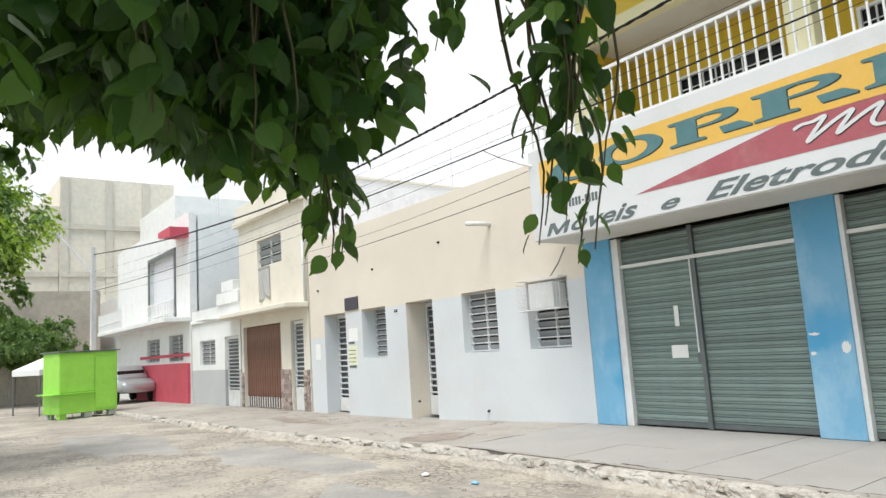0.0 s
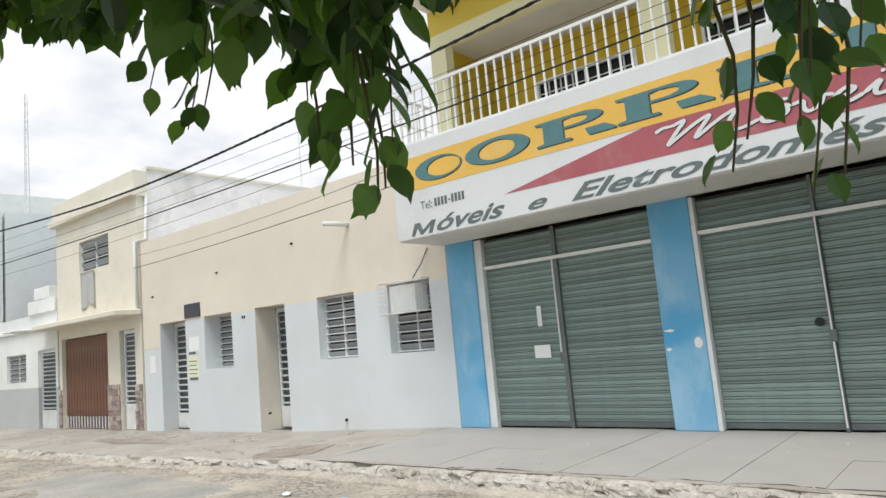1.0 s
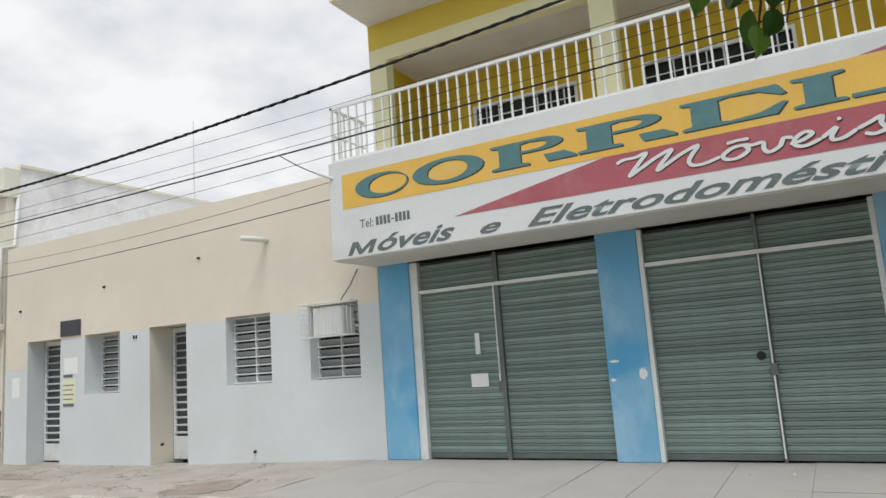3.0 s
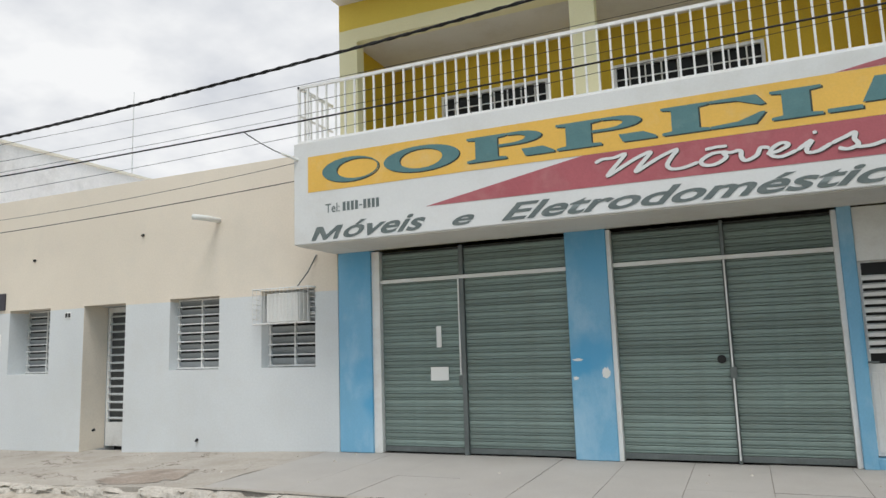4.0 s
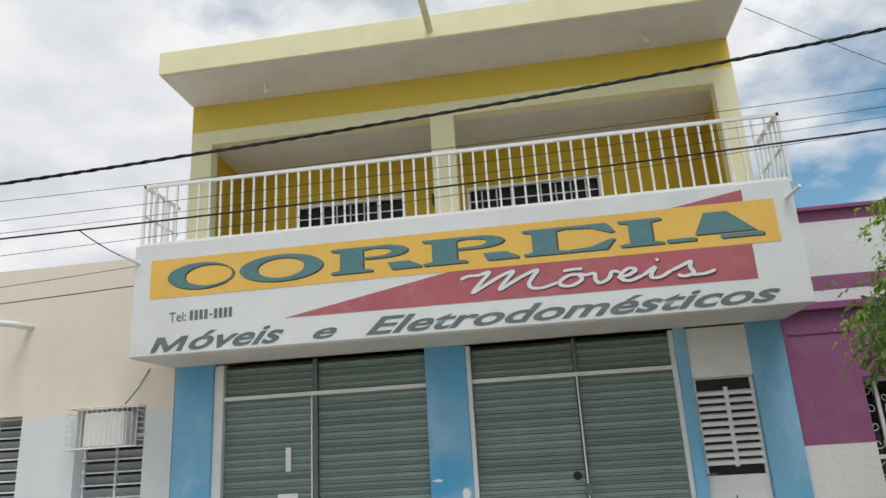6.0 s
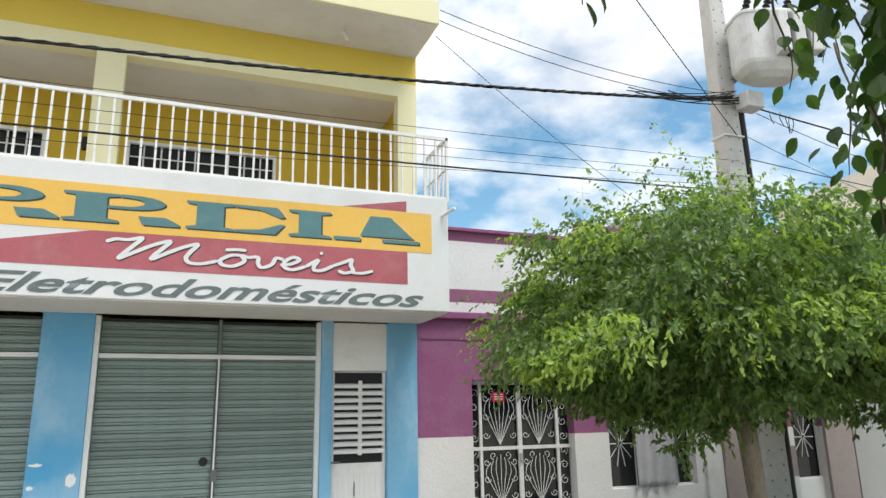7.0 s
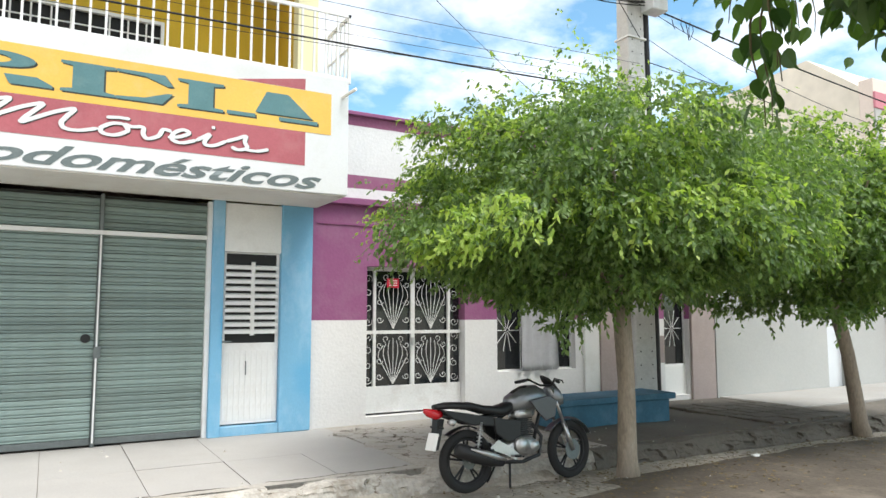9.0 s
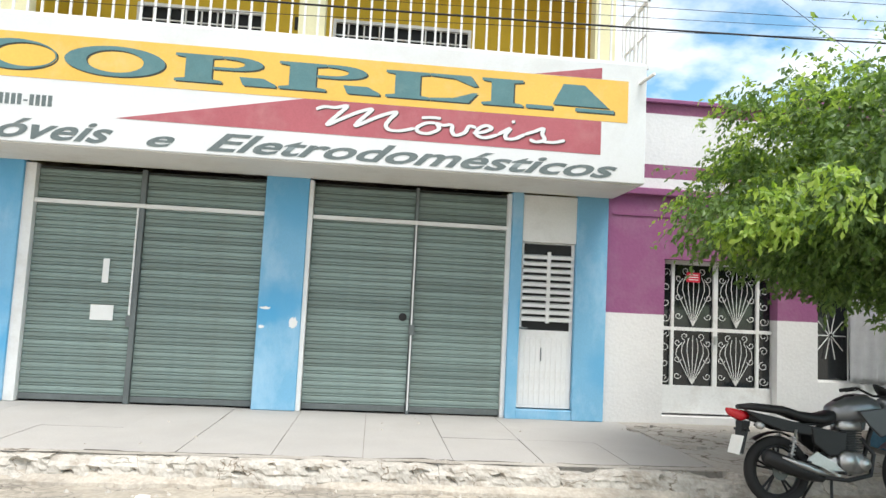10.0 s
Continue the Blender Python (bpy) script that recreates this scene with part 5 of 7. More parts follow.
# ---- white two-storey house with red dado ----
rh = thing("red_white_house", "white two-storey house with balcony, red dado and red awning", "building")
bm = bmesh.new()
wall(bm, -39, -25.51, -0.6, 8.0, 0.0, 0.3, [(-32.6, -30.3, 1.55, 2.68), (-28.7, -26.6, 1.53, 2.72), (-32.1, -27.6, 3.95, 6.6)])
part("front_wall", bm, M["white"], rh)
box_part("red_dado", (-34.6, -25.6, -0.12, 0, -0.4, 1.43), M["red"], rh, "solid red painted dado wall", 0.01)
box_part("red_stripe", (-33.9, -25.6, -0.03, 0, 1.72, 1.86), M["red"], rh, "", 0)
bm = bmesh.new(); box(bm, -39, -25.55, -1.1, 0, 3.2, 3.4); bevel(bm, 0.02)
bal = part("balcony", bm, M["white"], rh, "white balcony slab")
bm0 = bmesh.new(); box(bm0, -0.03, 0.03, -1.08, -1.02, 3.4, 4.35); me = finish(bm0, "baluster", M["white_metal"])
for k in range(20):
    o = new("baluster", me); o.parent = bal; o.location.x = -38.8 + k * 0.28
for z in (3.75, 4.35):
    box_part("handrail", (-38.9, -33.4, -1.09, -1.01, z - 0.03, z + 0.03), M["white_metal"], bal, "", 0)
    box_part("handrail", (-32.0, -27.6, -0.1, -0.04, z - 0.03, z + 0.03), M["white_metal"], bal, "", 0)
bm0 = bmesh.new(); box(bm0, -0.025, 0.025, -0.09, -0.05, 3.4, 4.35); me = finish(bm0, "baluster", M["white_metal"])
for k in range(12):
    o = new("baluster", me); o.parent = bal; o.location.x = -31.9 + k * 0.38
bm = bmesh.new(); prism(bm, [(-27.4, 7.05), (-25.55, 6.85), (-25.55, 7.3), (-27.4, 7.3)], -0.8, 0)
part("awning", bm, M["red"], rh, "small red awning")
box_part("body", (-39, -25.51, 0.4, 12, -0.4, 7.9), M["white"], rh, "", 0)
box_part("curtain", (-32.1, -27.6, 0.2, 0.22, 3.95, 6.6), M["curtain"], rh, "pale curtain behind the balcony door", 0)
bm = bmesh.new(); wall(bm, -32.2, -27.5, 3.4, 6.7, -0.05, 0.0, [(-32.0, -27.7, 3.4, 6.5)])
part("door_frame", bm, M["steel"], rh)
for a, b, c, d in ((-32.6, -30.3, 1.55, 2.68), (-28.7, -26.6, 1.53, 2.72)):
    louvre_window("louvre_window", a, b, c, d, 0.1, 6, "grey louvred window above the red dado")

# ---- far end of the street ----
def block(name, dims, m, label, lines=()):
    t = thing(name, label, "building")
    box_part("body", dims, M[m], t, "", 0)
    for k, d in enumerate(lines):
        box_part("concrete_band", d, M["far_band"], t, "", 0)
    return t


block("apartment_building", (-74, -56, -0.7, 8.0, -1, 16.6), "far_beige", "tall bare-rendered building with exposed concrete frame",
      [(-56, -55.85, y, y + 0.5, -1, 16.5) for y in (-0.6, 2.6, 5.4)] + [(-56, -55.8, -0.65, 8.0, z, z + 0.4) for z in (8.6, 12.4)])
block("apartment_annex", (-74, -56.2, -14, -0.72, -1, 14.2), "far_beige", "lower bare-rendered block beside the tall one", [(-56.2, -56.0, -14, -0.75, z, z + 0.4) for z in (8.6, 12.0)])
block("far_house", (-56, -47, -6, 0.5, -1, 6.6), "far_brown", "unfinished low building at the end of the street")
block("far_house", (-56, -46.5, 1.6, 9, -1, 6.2), "white", "white house next to the end of the street")
block("far_house", (-60, -46, 5.2, 14, -1, 13.4), "white", "tall white house behind the street")

# towel hung under the upper window of the yellow house
bm = bmesh.new()
g = [[bm.verts.new((-18.1 + 0.95 * i / 10, -0.05 - 0.03 * math.sin(i * 1.3) * (j / 8), 4.5 - (1.1 + 0.1 * math.sin(i * 0.8)) * j / 8)) for j in range(9)] for i in range(11)]
for i in range(10):
    for j in range(8):
        bm.faces.new((g[i][j], g[i + 1][j], g[i + 1][j + 1], g[i][j + 1]))
bmesh.ops.solidify(bm, geom=list(bm.faces), thickness=0.008)
solo("towel", bm, M["canvas"], "white towel hung out under the upper window", "cloth", smooth=True)

# the western houses stand a little further along
bpy.context.view_layer.update()
for ob in [o for o in scene.objects if o.parent is None and o.type in ("EMPTY", "MESH")]:
    reach = [(m.matrix_world @ Vector(c)).x for m in (ob, *ob.children) if m.type == "MESH" for c in m.bound_box]
    if reach and -42 < min(reach) and max(reach) < -14.0:
        ob.location.x += step((min(reach) + max(reach)) / 2, [(-32, -0.42), (-23, -0.22), (-18, -0.13), (-14, 0.0)])

# ---- the purple house ----
ph = thing("purple_house", "purple single-storey house with white lower wall and white stripes", "building")
PH = [(5.62, 7.315, 0.1, 2.31), (7.93, 9.57, 0.66, 2.25), (11.75, 12.42, 0.06, 2.3)]
bm = bmesh.new()
wall(bm, 4.75, 13.1, -0.6, 4.56, 0.09, 0.42, PH)
part("front_wall", bm, M["purple_wall"], ph, "purple wall over a textured white dado, striped parapet")
bm = bmesh.new(); box(bm, 4.83, 13.1, 0.0, 0.09, 3.20, 3.30); box(bm, 4.83, 13.1, 0.03, 0.45, 4.56, 4.62); bevel(bm, 0.01)
part("ledge", bm, M["purple"], ph, "thin purple ledge")
bm = bmesh.new(); box(bm, 4.83, 13.1, 0.075, 0.09, 2.90, 2.93)
part("moulding_line", bm, M["purple"], ph)
# near-black panel for the unlit rooms behind gate and windows
box_part("back_panel", (4.8, 13.1, 0.9, 1.0, -0.4, 4.5), M["dark"], ph, "", 0)
box_part("roof_slab", (4.8, 13.1, 0.42, 10, 4.2, 4.4), M["stain"], ph, "", 0)
box_part("rear_wall", (4.8, 13.1, 10, 10.2, -0.4, 4.9), M["stain"], ph, "", 0)
box_part("parapet", (8.6, 13.1, 1.6, 1.8, 4.4, 5.35), M["purple"], ph, "higher purple parapet set back", 0)
for dims, m in (((10.1, 10.95, 0.02, 0.09, -0.3, 2.6), "taupe"), ((12.44, 13.1, 0.03, 0.09, -0.3, 2.4), "taupe"), ((9.75, 10.1, 0.05, 0.09, -0.3, 2.3), "white")):
    box_part("pilaster", dims, M[m], ph, "dull taupe painted pilaster" if m == "taupe" else "textured white pilaster", 0.008)
box_part("electric_meter", (11.25, 11.6, -0.06, 0.09, 0.7, 1.2), M["taupe"], ph, "small meter box on the wall", 0.01)


def scroll(bm, cx, cz, r, turns, start, y, flip=1, rad=0.0048):
    pts = []
    for k in range(13):
        a = start + flip * turns * math.tau * k / 12
        q = r * (1 - 0.75 * k / 12)
        pts.append((cx + q * math.cos(a), y, cz + q * math.sin(a)))
    sweep(bm, pts, rad, 5, False)


def fan_panel(w, h, parent, at, rays=7):
    """Wrought-iron leaf of bars fanning out from its foot, with scrolls along the edges."""
    def piece(nm, make):
        bm = bmesh.new(); make(bm)
        part(nm, bm, M["ironwhite"], parent).location = at

    for k in range(rays):
        u = (k / (rays - 1) - 0.5) * 2
        pts = [(w / 2, 0, 0.02), (w / 2 + u * w * 0.2, 0, h * 0.28), (w / 2 + u * w * 0.42, 0, h * (0.66 - 0.10 * abs(u))), (w / 2 + u * w * 0.40, 0, h * (0.82 - 0.16 * abs(u))), (w / 2 + u * w * 0.30, 0, h * (0.92 - 0.16 * abs(u)))]
        piece("fan_bar", lambda b, pts=pts: sweep(b, pts, 0.0048, 5, False))
    for s in (-1, 1):
        for k in range(3):
            piece("scroll", lambda b, s=s, k=k: scroll(b, w / 2 + s * w * 0.38, h * (0.18 + 0.3 * k), w * 0.1, 1.1, 0 if s < 0 else math.pi, 0, s))
        piece("scroll", lambda b, s=s: scroll(b, w / 2 + s * w * 0.2, h * 0.9, w * 0.1, 1.0, -math.pi / 2, 0, s))


gate = thing("iron_gate", "white wrought-iron double gate with fan scrollwork, closed", "gate", at=(5.62, 0.22, 0.1))
gate.scale = (1.09, 1, 1)
GW, GH = 1.55, 2.21
bm = bmesh.new()
wall(bm, 0, GW, 0.03, GH, 0, 0.04, [(0.0, 0.15, 0.42, 1.2), (0.19, 0.73, 0.42, 1.2), (0.79, 1.33, 0.42, 1.2), (1.37, 1.55, 0.42, 1.2), (0.0, 0.15, 1.25, 2.15), (0.19, 0.73, 1.25, 2.15), (0.79, 1.33, 1.25, 2.15), (1.37, 1.55, 1.25, 2.15)])
part("gate_frame", bm, M["ironwhite"], gate)
for x in (0.19, 0.79):
    fan_panel(0.54, 0.78, gate, (x, 0.02, 0.42))
    fan_panel(0.54, 0.90, gate, (x, 0.02, 1.25))
for x in (0.0, 1.37):
    for k in range(8):
        bm = bmesh.new()
        scroll(bm, 0.075, 0.52 + k * 0.215, 0.07, 1.2, k * 1.7, 0.02, 1 if k % 2 else -1)
        part("scroll", bm, M["ironwhite"], gate).location.x = x
box_part("glass", (0, GW, 0.06, 0.07, 0.4, GH), M["glass_dark"], gate, "dark glass behind the iron", 0)
bm = bmesh.new(); box(bm, 0.74, 0.78, -0.03, 0, 1.02, 1.14)
part("lock", bm, M["alloy"], gate)
bm = bmesh.new(); box(bm, 6.0, 6.2, 0.205, 0.215, 2.0, 2.14)
ob = solo("red_notice", bm, M["red_notice"], "small red notice hung on the gate with barred lines", "sign")
for z in (2.03, 2.065, 2.1):
    box_part("print_bar", (6.03, 6.17, 0.2, 0.206, z, z + 0.012), M["paper"], ob, "", 0)


def barred_window(x0, x1, z0, z1, label):
    w = thing("barred_window", label, "window", at=(x0, 0.2, z0))
    W, H = x1 - x0, z1 - z0
    box_part("glass", (0, W, 0.05, 0.06, 0, H), M["glass_dark"], w, "dark glass", 0)
    bm = bmesh.new(); wall(bm, 0, W, 0, H, 0, 0.03, [(0.025, W - 0.025, 0.025, H - 0.025)])
    part("window_frame", bm, M["ironwhite"], w)
    n = max(1, round(W / 0.55))
    for k in range(n):
        bm = bmesh.new()
        cx, cz = W * (k + 0.5) / n, H * 0.42
        for a in range(10):
            t = a * math.tau / 10
            sweep(bm, [(cx + 0.04 * math.cos(t), 0.01, cz + 0.04 * math.sin(t)), (cx + 0.24 * math.cos(t), 0.01, cz + 0.36 * math.sin(t))], 0.007, 5, False)
        scroll(bm, cx, cz, 0.05, 1.0, 0, 0.0)
        for zz in (H * 0.78,):
            tube(bm, (W * k / n, 0.01, zz), (W * (k + 1) / n, 0.01, zz), 0.008, n=5)
        tube(bm, (W * (k + 1) / n, 0.01, 0), (W * (k + 1) / n, 0.01, H), 0.01, n=5)
        part("grille", bm, M["ironwhite"], w)
    return w


barred_window(7.93, 9.57, 0.66, 2.25, "wide window behind white wrought-iron bars")
barred_window(11.75, 12.42, 0.62, 2.3, "narrow door window behind white sunburst iron bars")
box_part("door_base", (11.75, 12.42, 0.18, 0.24, 0.06, 0.62), M["white"], ph, "white lower door panel", 0.004)
# cloth hung out of the window
bm = bmesh.new()
nx, nz = 22, 16
g = [[bm.verts.new((8.36 + 0.78 * i / nx, 0.04 - 0.035 * math.sin(i * 1.1 + j * 0.12) * (j / nz), 2.05 - 1.38 * j / nz - (0.02 * math.sin(i * 2.2) if j == nz else 0))) for j in range(nz + 1)] for i in range(nx + 1)]
for i in range(nx):
    for j in range(nz):
        bm.faces.new((g[i][j], g[i + 1][j], g[i + 1][j + 1], g[i][j + 1]))
bmesh.ops.solidify(bm, geom=list(bm.faces), thickness=0.006)
solo("hanging_cloth", bm, M["curtain"], "white lace cloth hung out over the window", "cloth", smooth=True)
# blue bench block under the tree
bench = thing("bench", "blue painted masonry bench with a thick top", "bench")
box_part("base", (7.75, 9.85, -1.75, -1.2, -0.2, 0.32), M["teal_bench"], bench, "", 0.015)
box_part("top", (7.68, 9.92, -1.82, -1.12, 0.32, 0.41), M["teal_bench"], bench, "", 0.012)
box_part("plinth", (7.6, 10.0, -2.05, -1.0, -0.3, -0.08), M["pave"], bench, "rough concrete plinth", 0.02)

# ---- white house further east ----
eh = thing("white_wall_house", "plain white house beside the purple one", "building")
bm = bmesh.new()
wall(bm, 13.11, 19.2, -0.6, 4.3, 0.02, 0.35, [(16.8, 17.6, -0.6, 2.1)])
# tree shade on this wall is in its paint colour
part("front_wall", bm, M["house_white"], eh)
box_part("body", (13.11, 19.2, 0.45, 9, -0.4, 4.2), M["grey_render"], eh, "", 0)
box_part("door", (16.8, 17.6, 0.2, 0.26, -0.3, 2.1), M["greyw"], eh, "pale grey plain door", 0.006)
box_part("bare_upper_wall", (11.5, 19.2, 3.5, 9, 4.2, 6.4), M["grey_render"], eh, "bare grey upper wall set back", 0)
pk = thing("pink_house", "pale house with pink edges and a white barred gate", "building")
bm = bmesh.new()
wall(bm, 19.21, 30, -0.6, 7.5, 0.0, 0.35, [(19.6, 23.2, 0.0, 2.4)])
part("front_wall", bm, mat("cream_and_pink", (0.74, 0.72, 0.68), 0.85, 0.08, 0.6, 30, 0.1, bands=[(5.2, (0.55, 0.2, 0.2)), (5.6, (0.72, 0.62, 0.55))]), pk)
box_part("edge_pier", (19.21, 19.6, -0.05, 0, -0.4, 3.2), M["pink"], pk, "pink painted pier", 0.01)
box_part("canopy", (19.21, 30, -0.9, 0, 5.0, 5.2), M["taupe"], pk, "", 0.02)
box_part("red_band", (19.18, 30, -0.06, 0, 6.72, 7.14), M["pink"], pk, "faded red painted band", 0.01)
box_part("corner_pilaster", (19.19, 19.5, -0.04, 0, 5.2, 6.72), M["house_white"], pk, "white corner pilaster", 0.01)
bm = bmesh.new()
gable = ((0.36, -0.4), (6.5, -0.4), (6.5, 8.05), (1.7, 8.5), (0.36, 7.4))
ends = [[bm.verts.new((x, y, z)) for y, z in gable] for x in (19.22, 30)]
bm.faces.new(ends[0][::-1]); bm.faces.new(ends[1])
for k in range(5):
    bm.faces.new((ends[0][k], ends[0][(k + 1) % 5], ends[1][(k + 1) % 5], ends[1][k]))
bmesh.ops.recalc_face_normals(bm, faces=bm.faces[:])
part("gable_body", bm, M["far_beige"], pk, "bare beige-rendered side wall with sloping top")
bg = thing("barred_gate", "white steel gate with a grid of bars", "gate", at=(19.6, 0.15, 0))
box_part("kick_panel", (0, 3.6, 0, 0.03, 0, 0.75), M["white_metal"], bg, "", 0)
bm0 = bmesh.new(); box(bm0, -0.015, 0.015, 0, 0.03, 0.75, 2.4); me = finish(bm0, "bar", M["white_metal"])
for k in range(19):
    o = new("bar", me); o.parent = bg; o.location.x = k * 0.2
for z in (0.75, 1.2, 1.65, 2.1, 2.38):
    box_part("rail", (0, 3.6, -0.01, 0.02, z - 0.02, z + 0.02), M["white_metal"], bg, "", 0)

# ---- poles and wires ----
def sag_points(a, b, sag, n=24):
    a, b = Vector(a), Vector(b)
    return [a.lerp(b, k / n) - Vector((0, 0, sag * 4 * (k / n) * (1 - k / n))) for k in range(n + 1)]


def wire(a, b, sag, r, label="thin black overhead wire", n=24):
    bm = bmesh.new(); sweep(bm, sag_points(a, b, sag, n), r, 5)
    return solo("overhead_wire", bm, M["cable"], label, "wire", group="overhead wires", smooth=True)


def utility_pole(x, y, z0, h, w0, w1, label):
    """Tapered concrete pole with black discs down its face for the shade in its bolt holes."""
    t = thing("utility_pole", label, "pole", at=(x, y, z0))
    bm = bmesh.new()
    v = [bm.verts.new((s * w / 2, q * d / 2, z)) for z, w, d in ((0, w0, w0 * 0.75), (h, w1, w1 * 0.75)) for s, q in ((-1, -1), (1, -1), (1, 1), (-1, 1))]
    for k in range(4):
        bm.faces.new((v[k], v[(k + 1) % 4], v[4 + (k + 1) % 4], v[4 + k]))
    bm.faces.new(v[3::-1]); bm.faces.new(v[4:])
    bevel(bm, 0.02, 1)
    part("shaft", bm, M["concrete"], t)
    bm0 = bmesh.new(); tube(bm0, (0, 0, 0), (0, -0.012, 0), 0.014, n=7); hole = finish(bm0, "bolt_hole", M["black"])
    z = 0.8
    while z < h - 0.2:
        w = w0 + (w1 - w0) * z / h
        for sx in (-0.27, 0.27):
            o = new("bolt_hole", hole); o.parent = t; o.location = (sx * w, -w * 0.375 + 0.008, z)
        z += 0.22
    return t


PX, PY = 10.08, -0.9
pole = utility_pole(PX, PY, -0.25, 11.5, 0.50, 0.30, "tall tapered concrete power pole with bolt holes")
tr = thing("transformer", "pale grey distribution transformer with cooling panels, hung on the pole", "transformer", at=(PX + 0.44, PY - 0.66, 7.15))
bm = bmesh.new()
rim = [(0.50 * math.copysign(abs(math.cos(a)) ** 0.45, math.cos(a)), 0.32 * math.copysign(abs(math.sin(a)) ** 0.45, math.sin(a))) for a in [(k + 0.5) * math.tau / 28 for k in range(28)]]
prev = None
for z, k in ((-0.02, 0.55), (0.06, 0.80), (0.16, 0.96), (0.22, 1.0), (0.95, 1.0), (0.96, 1.05), (1.0, 1.05), (1.03, 0.96), (1.05, 0.6)):
    row = [bm.verts.new((x * k, y * k, z)) for x, y in rim]
    if prev:
        for q in range(28):
            bm.faces.new((prev[q], prev[(q + 1) % 28], row[(q + 1) % 28], row[q]))
    else:
        bm.faces.new(row[::-1])
    prev = row
bm.faces.new(prev)
part("tank", bm, M["trafo"], tr)
for k in range(3):
    bm = bmesh.new(); box(bm, -0.06 + k * 0.23, 0.10 + k * 0.23, -0.50, -0.30, 0.24, 0.90); bevel(bm, 0.025, 2)
    part("cooling_panel", bm, M["trafo"], tr, "pale grey cooling panel")
    # solid black box that paints the shade between two panels
    box_part("panel_gap", (0.105 + k * 0.23, 0.165 + k * 0.23, -0.40, -0.31, 0.22, 0.92), M["black"], tr, "black filler for the shade between cooling panels", 0)
for k in range(3):
    bm = bmesh.new()
    x = -0.32 + k * 0.32
    top = Vector((x + 0.12, 0.0, 1.34))
    for q in range(5):
        c = Vector((x, 0, 1.03)).lerp(top, q / 4.2)
        tube(bm, c, c + Vector((0.015, 0, 0.035)), 0.06, 0.03, 10)
    tube(bm, (x, 0, 1.0), top + Vector((0.03, 0, 0.08)), 0.022)
    part("bushing", bm, M["black"], tr, "dark ribbed bushing")
for k in range(2):
    box_part("bracket", (-0.40, -0.30, 0.28, 0.55, 0.20 + 0.55 * k, 0.28 + 0.55 * k), M["steel"], tr, "", 0)
tr.rotation_euler = (0, 0, radians(-18))
tr.scale = (1.12, 1.12, 1.12)
bm = bmesh.new(); box(bm, PX + 0.10, PX + 0.46, PY - 0.45, PY - 0.15, 6.76, 7.05); bevel(bm, 0.015)
solo("junction_box", bm, M["trafo"], "small grey box bolted under the transformer", "box")
bm = bmesh.new(); sweep(bm, [(PX + 0.25, PY - 0.12, 6.9), (PX + 0.28, PY - 0.12, 4.0), (PX + 0.31, PY - 0.12, 0)], 0.05, 8)
solo("cable_duct", bm, M["black"], "black cable duct strapped down the pole", "pipe")
for z in (5.6, 6.3):
    bm = bmesh.new(); box(bm, PX - 0.21, PX + 0.21, PY - 0.17, PY + 0.17, z, z + 0.03)
    solo("pole_strap", bm, M["canvas"], "pale strap round the concrete pole", "strap")

# the twisted main cable and its companions, west to the next pole
WEST = (-30.8, -2.9)
pw = utility_pole(WEST[0], WEST[1], -0.55, 7.6, 0.36, 0.24, "concrete street pole before the red and white house")
bm = bmesh.new(); sweep(bm, [(0, 0, 6.3), (-0.2, -0.7, 7.3), (-0.4, -1.5, 8.3)], 0.04, 6); tube(bm, (-0.4, -1.45, 8.25), (-0.5, -1.85, 8.45), 0.13, 0.08)
part("lamp_arm", bm, M["trafo"], pw, "grey street lamp arm")
main = [(10.1, -1.1, 7.0), (8.28, -1.18, 6.68), (2.97, -1.41, 6.08), (-4.3, -1.72, 5.57), (-11, -2.01, 5.36), (-18, -2.31, 5.64), (-25, -2.6, 6.15), (-30.8, -2.9, 6.7)]


def spline(pts, n):
    pts = [Vector(p) for p in pts]
    ext = [2 * pts[0] - pts[1]] + pts + [2 * pts[-1] - pts[-2]]
    out = []
    for i in range(1, len(ext) - 2):
        p0, p1, p2, p3 = ext[i - 1:i + 3]
        for k in range(n):
            t = k / n
            out.append(0.5 * (2 * p1 + (p2 - p0) * t + (2 * p0 - 5 * p1 + 4 * p2 - p3) * t * t + (3 * p1 - p0 - 3 * p2 + p3) * t ** 3))
    return out + [pts[-1]]


path = spline(main, 30)
mc = thing("twisted_cable", "thick twisted black power cable over the pavement", "cable", "overhead wires")
for ph0 in (0, 2.09, 4.19):
    bm = bmesh.new()
    run, pts = 0.0, []
    for i, p in enumerate(path):
        run += (p - path[i - 1]).length if i else 0
        pts.append(p + Vector((0, 0.016 * math.cos(run * 9 + ph0), 0.016 * math.sin(run * 9 + ph0))))
    sweep(bm, pts, 0.0135, 5)
    part("strand", bm, M["cable"], mc, smooth=True)
for a, b, s, r in (((10.1, -1.1, 5.3), (-30.8, -2.9, 5.0), 0.5, 0.013), ((10.1, -1.08, 5.85), (-30.8, -2.9, 5.9), 0.65, 0.004), ((10.1, -1.12, 5.6), (-30.8, -2.95, 5.4), 0.6, 0.004),
                   ((10.1, -1.1, 5.5), (-30.8, -2.85, 5.2), 0.62, 0.0035), ((10.1, -1.15, 5.4), (-30.8, -2.9, 4.8), 0.75, 0.004)):
    wire(a, b, s, r)
wire((-3.8, -0.25, 4.36), (-14.5, -0.2, 4.15), 0.06, 0.008, "black service wire to the yellow house")
wire((-3.75, -0.6, 4.55), (-14.5, -0.1, 4.5), 0.12, 0.005, "thin service wire along the beige wall")
wire((-4.2, -1.72, 4.75), (-3.76, -0.9, 4.45), 0.05, 0.008, "short dropper wire to the sign")
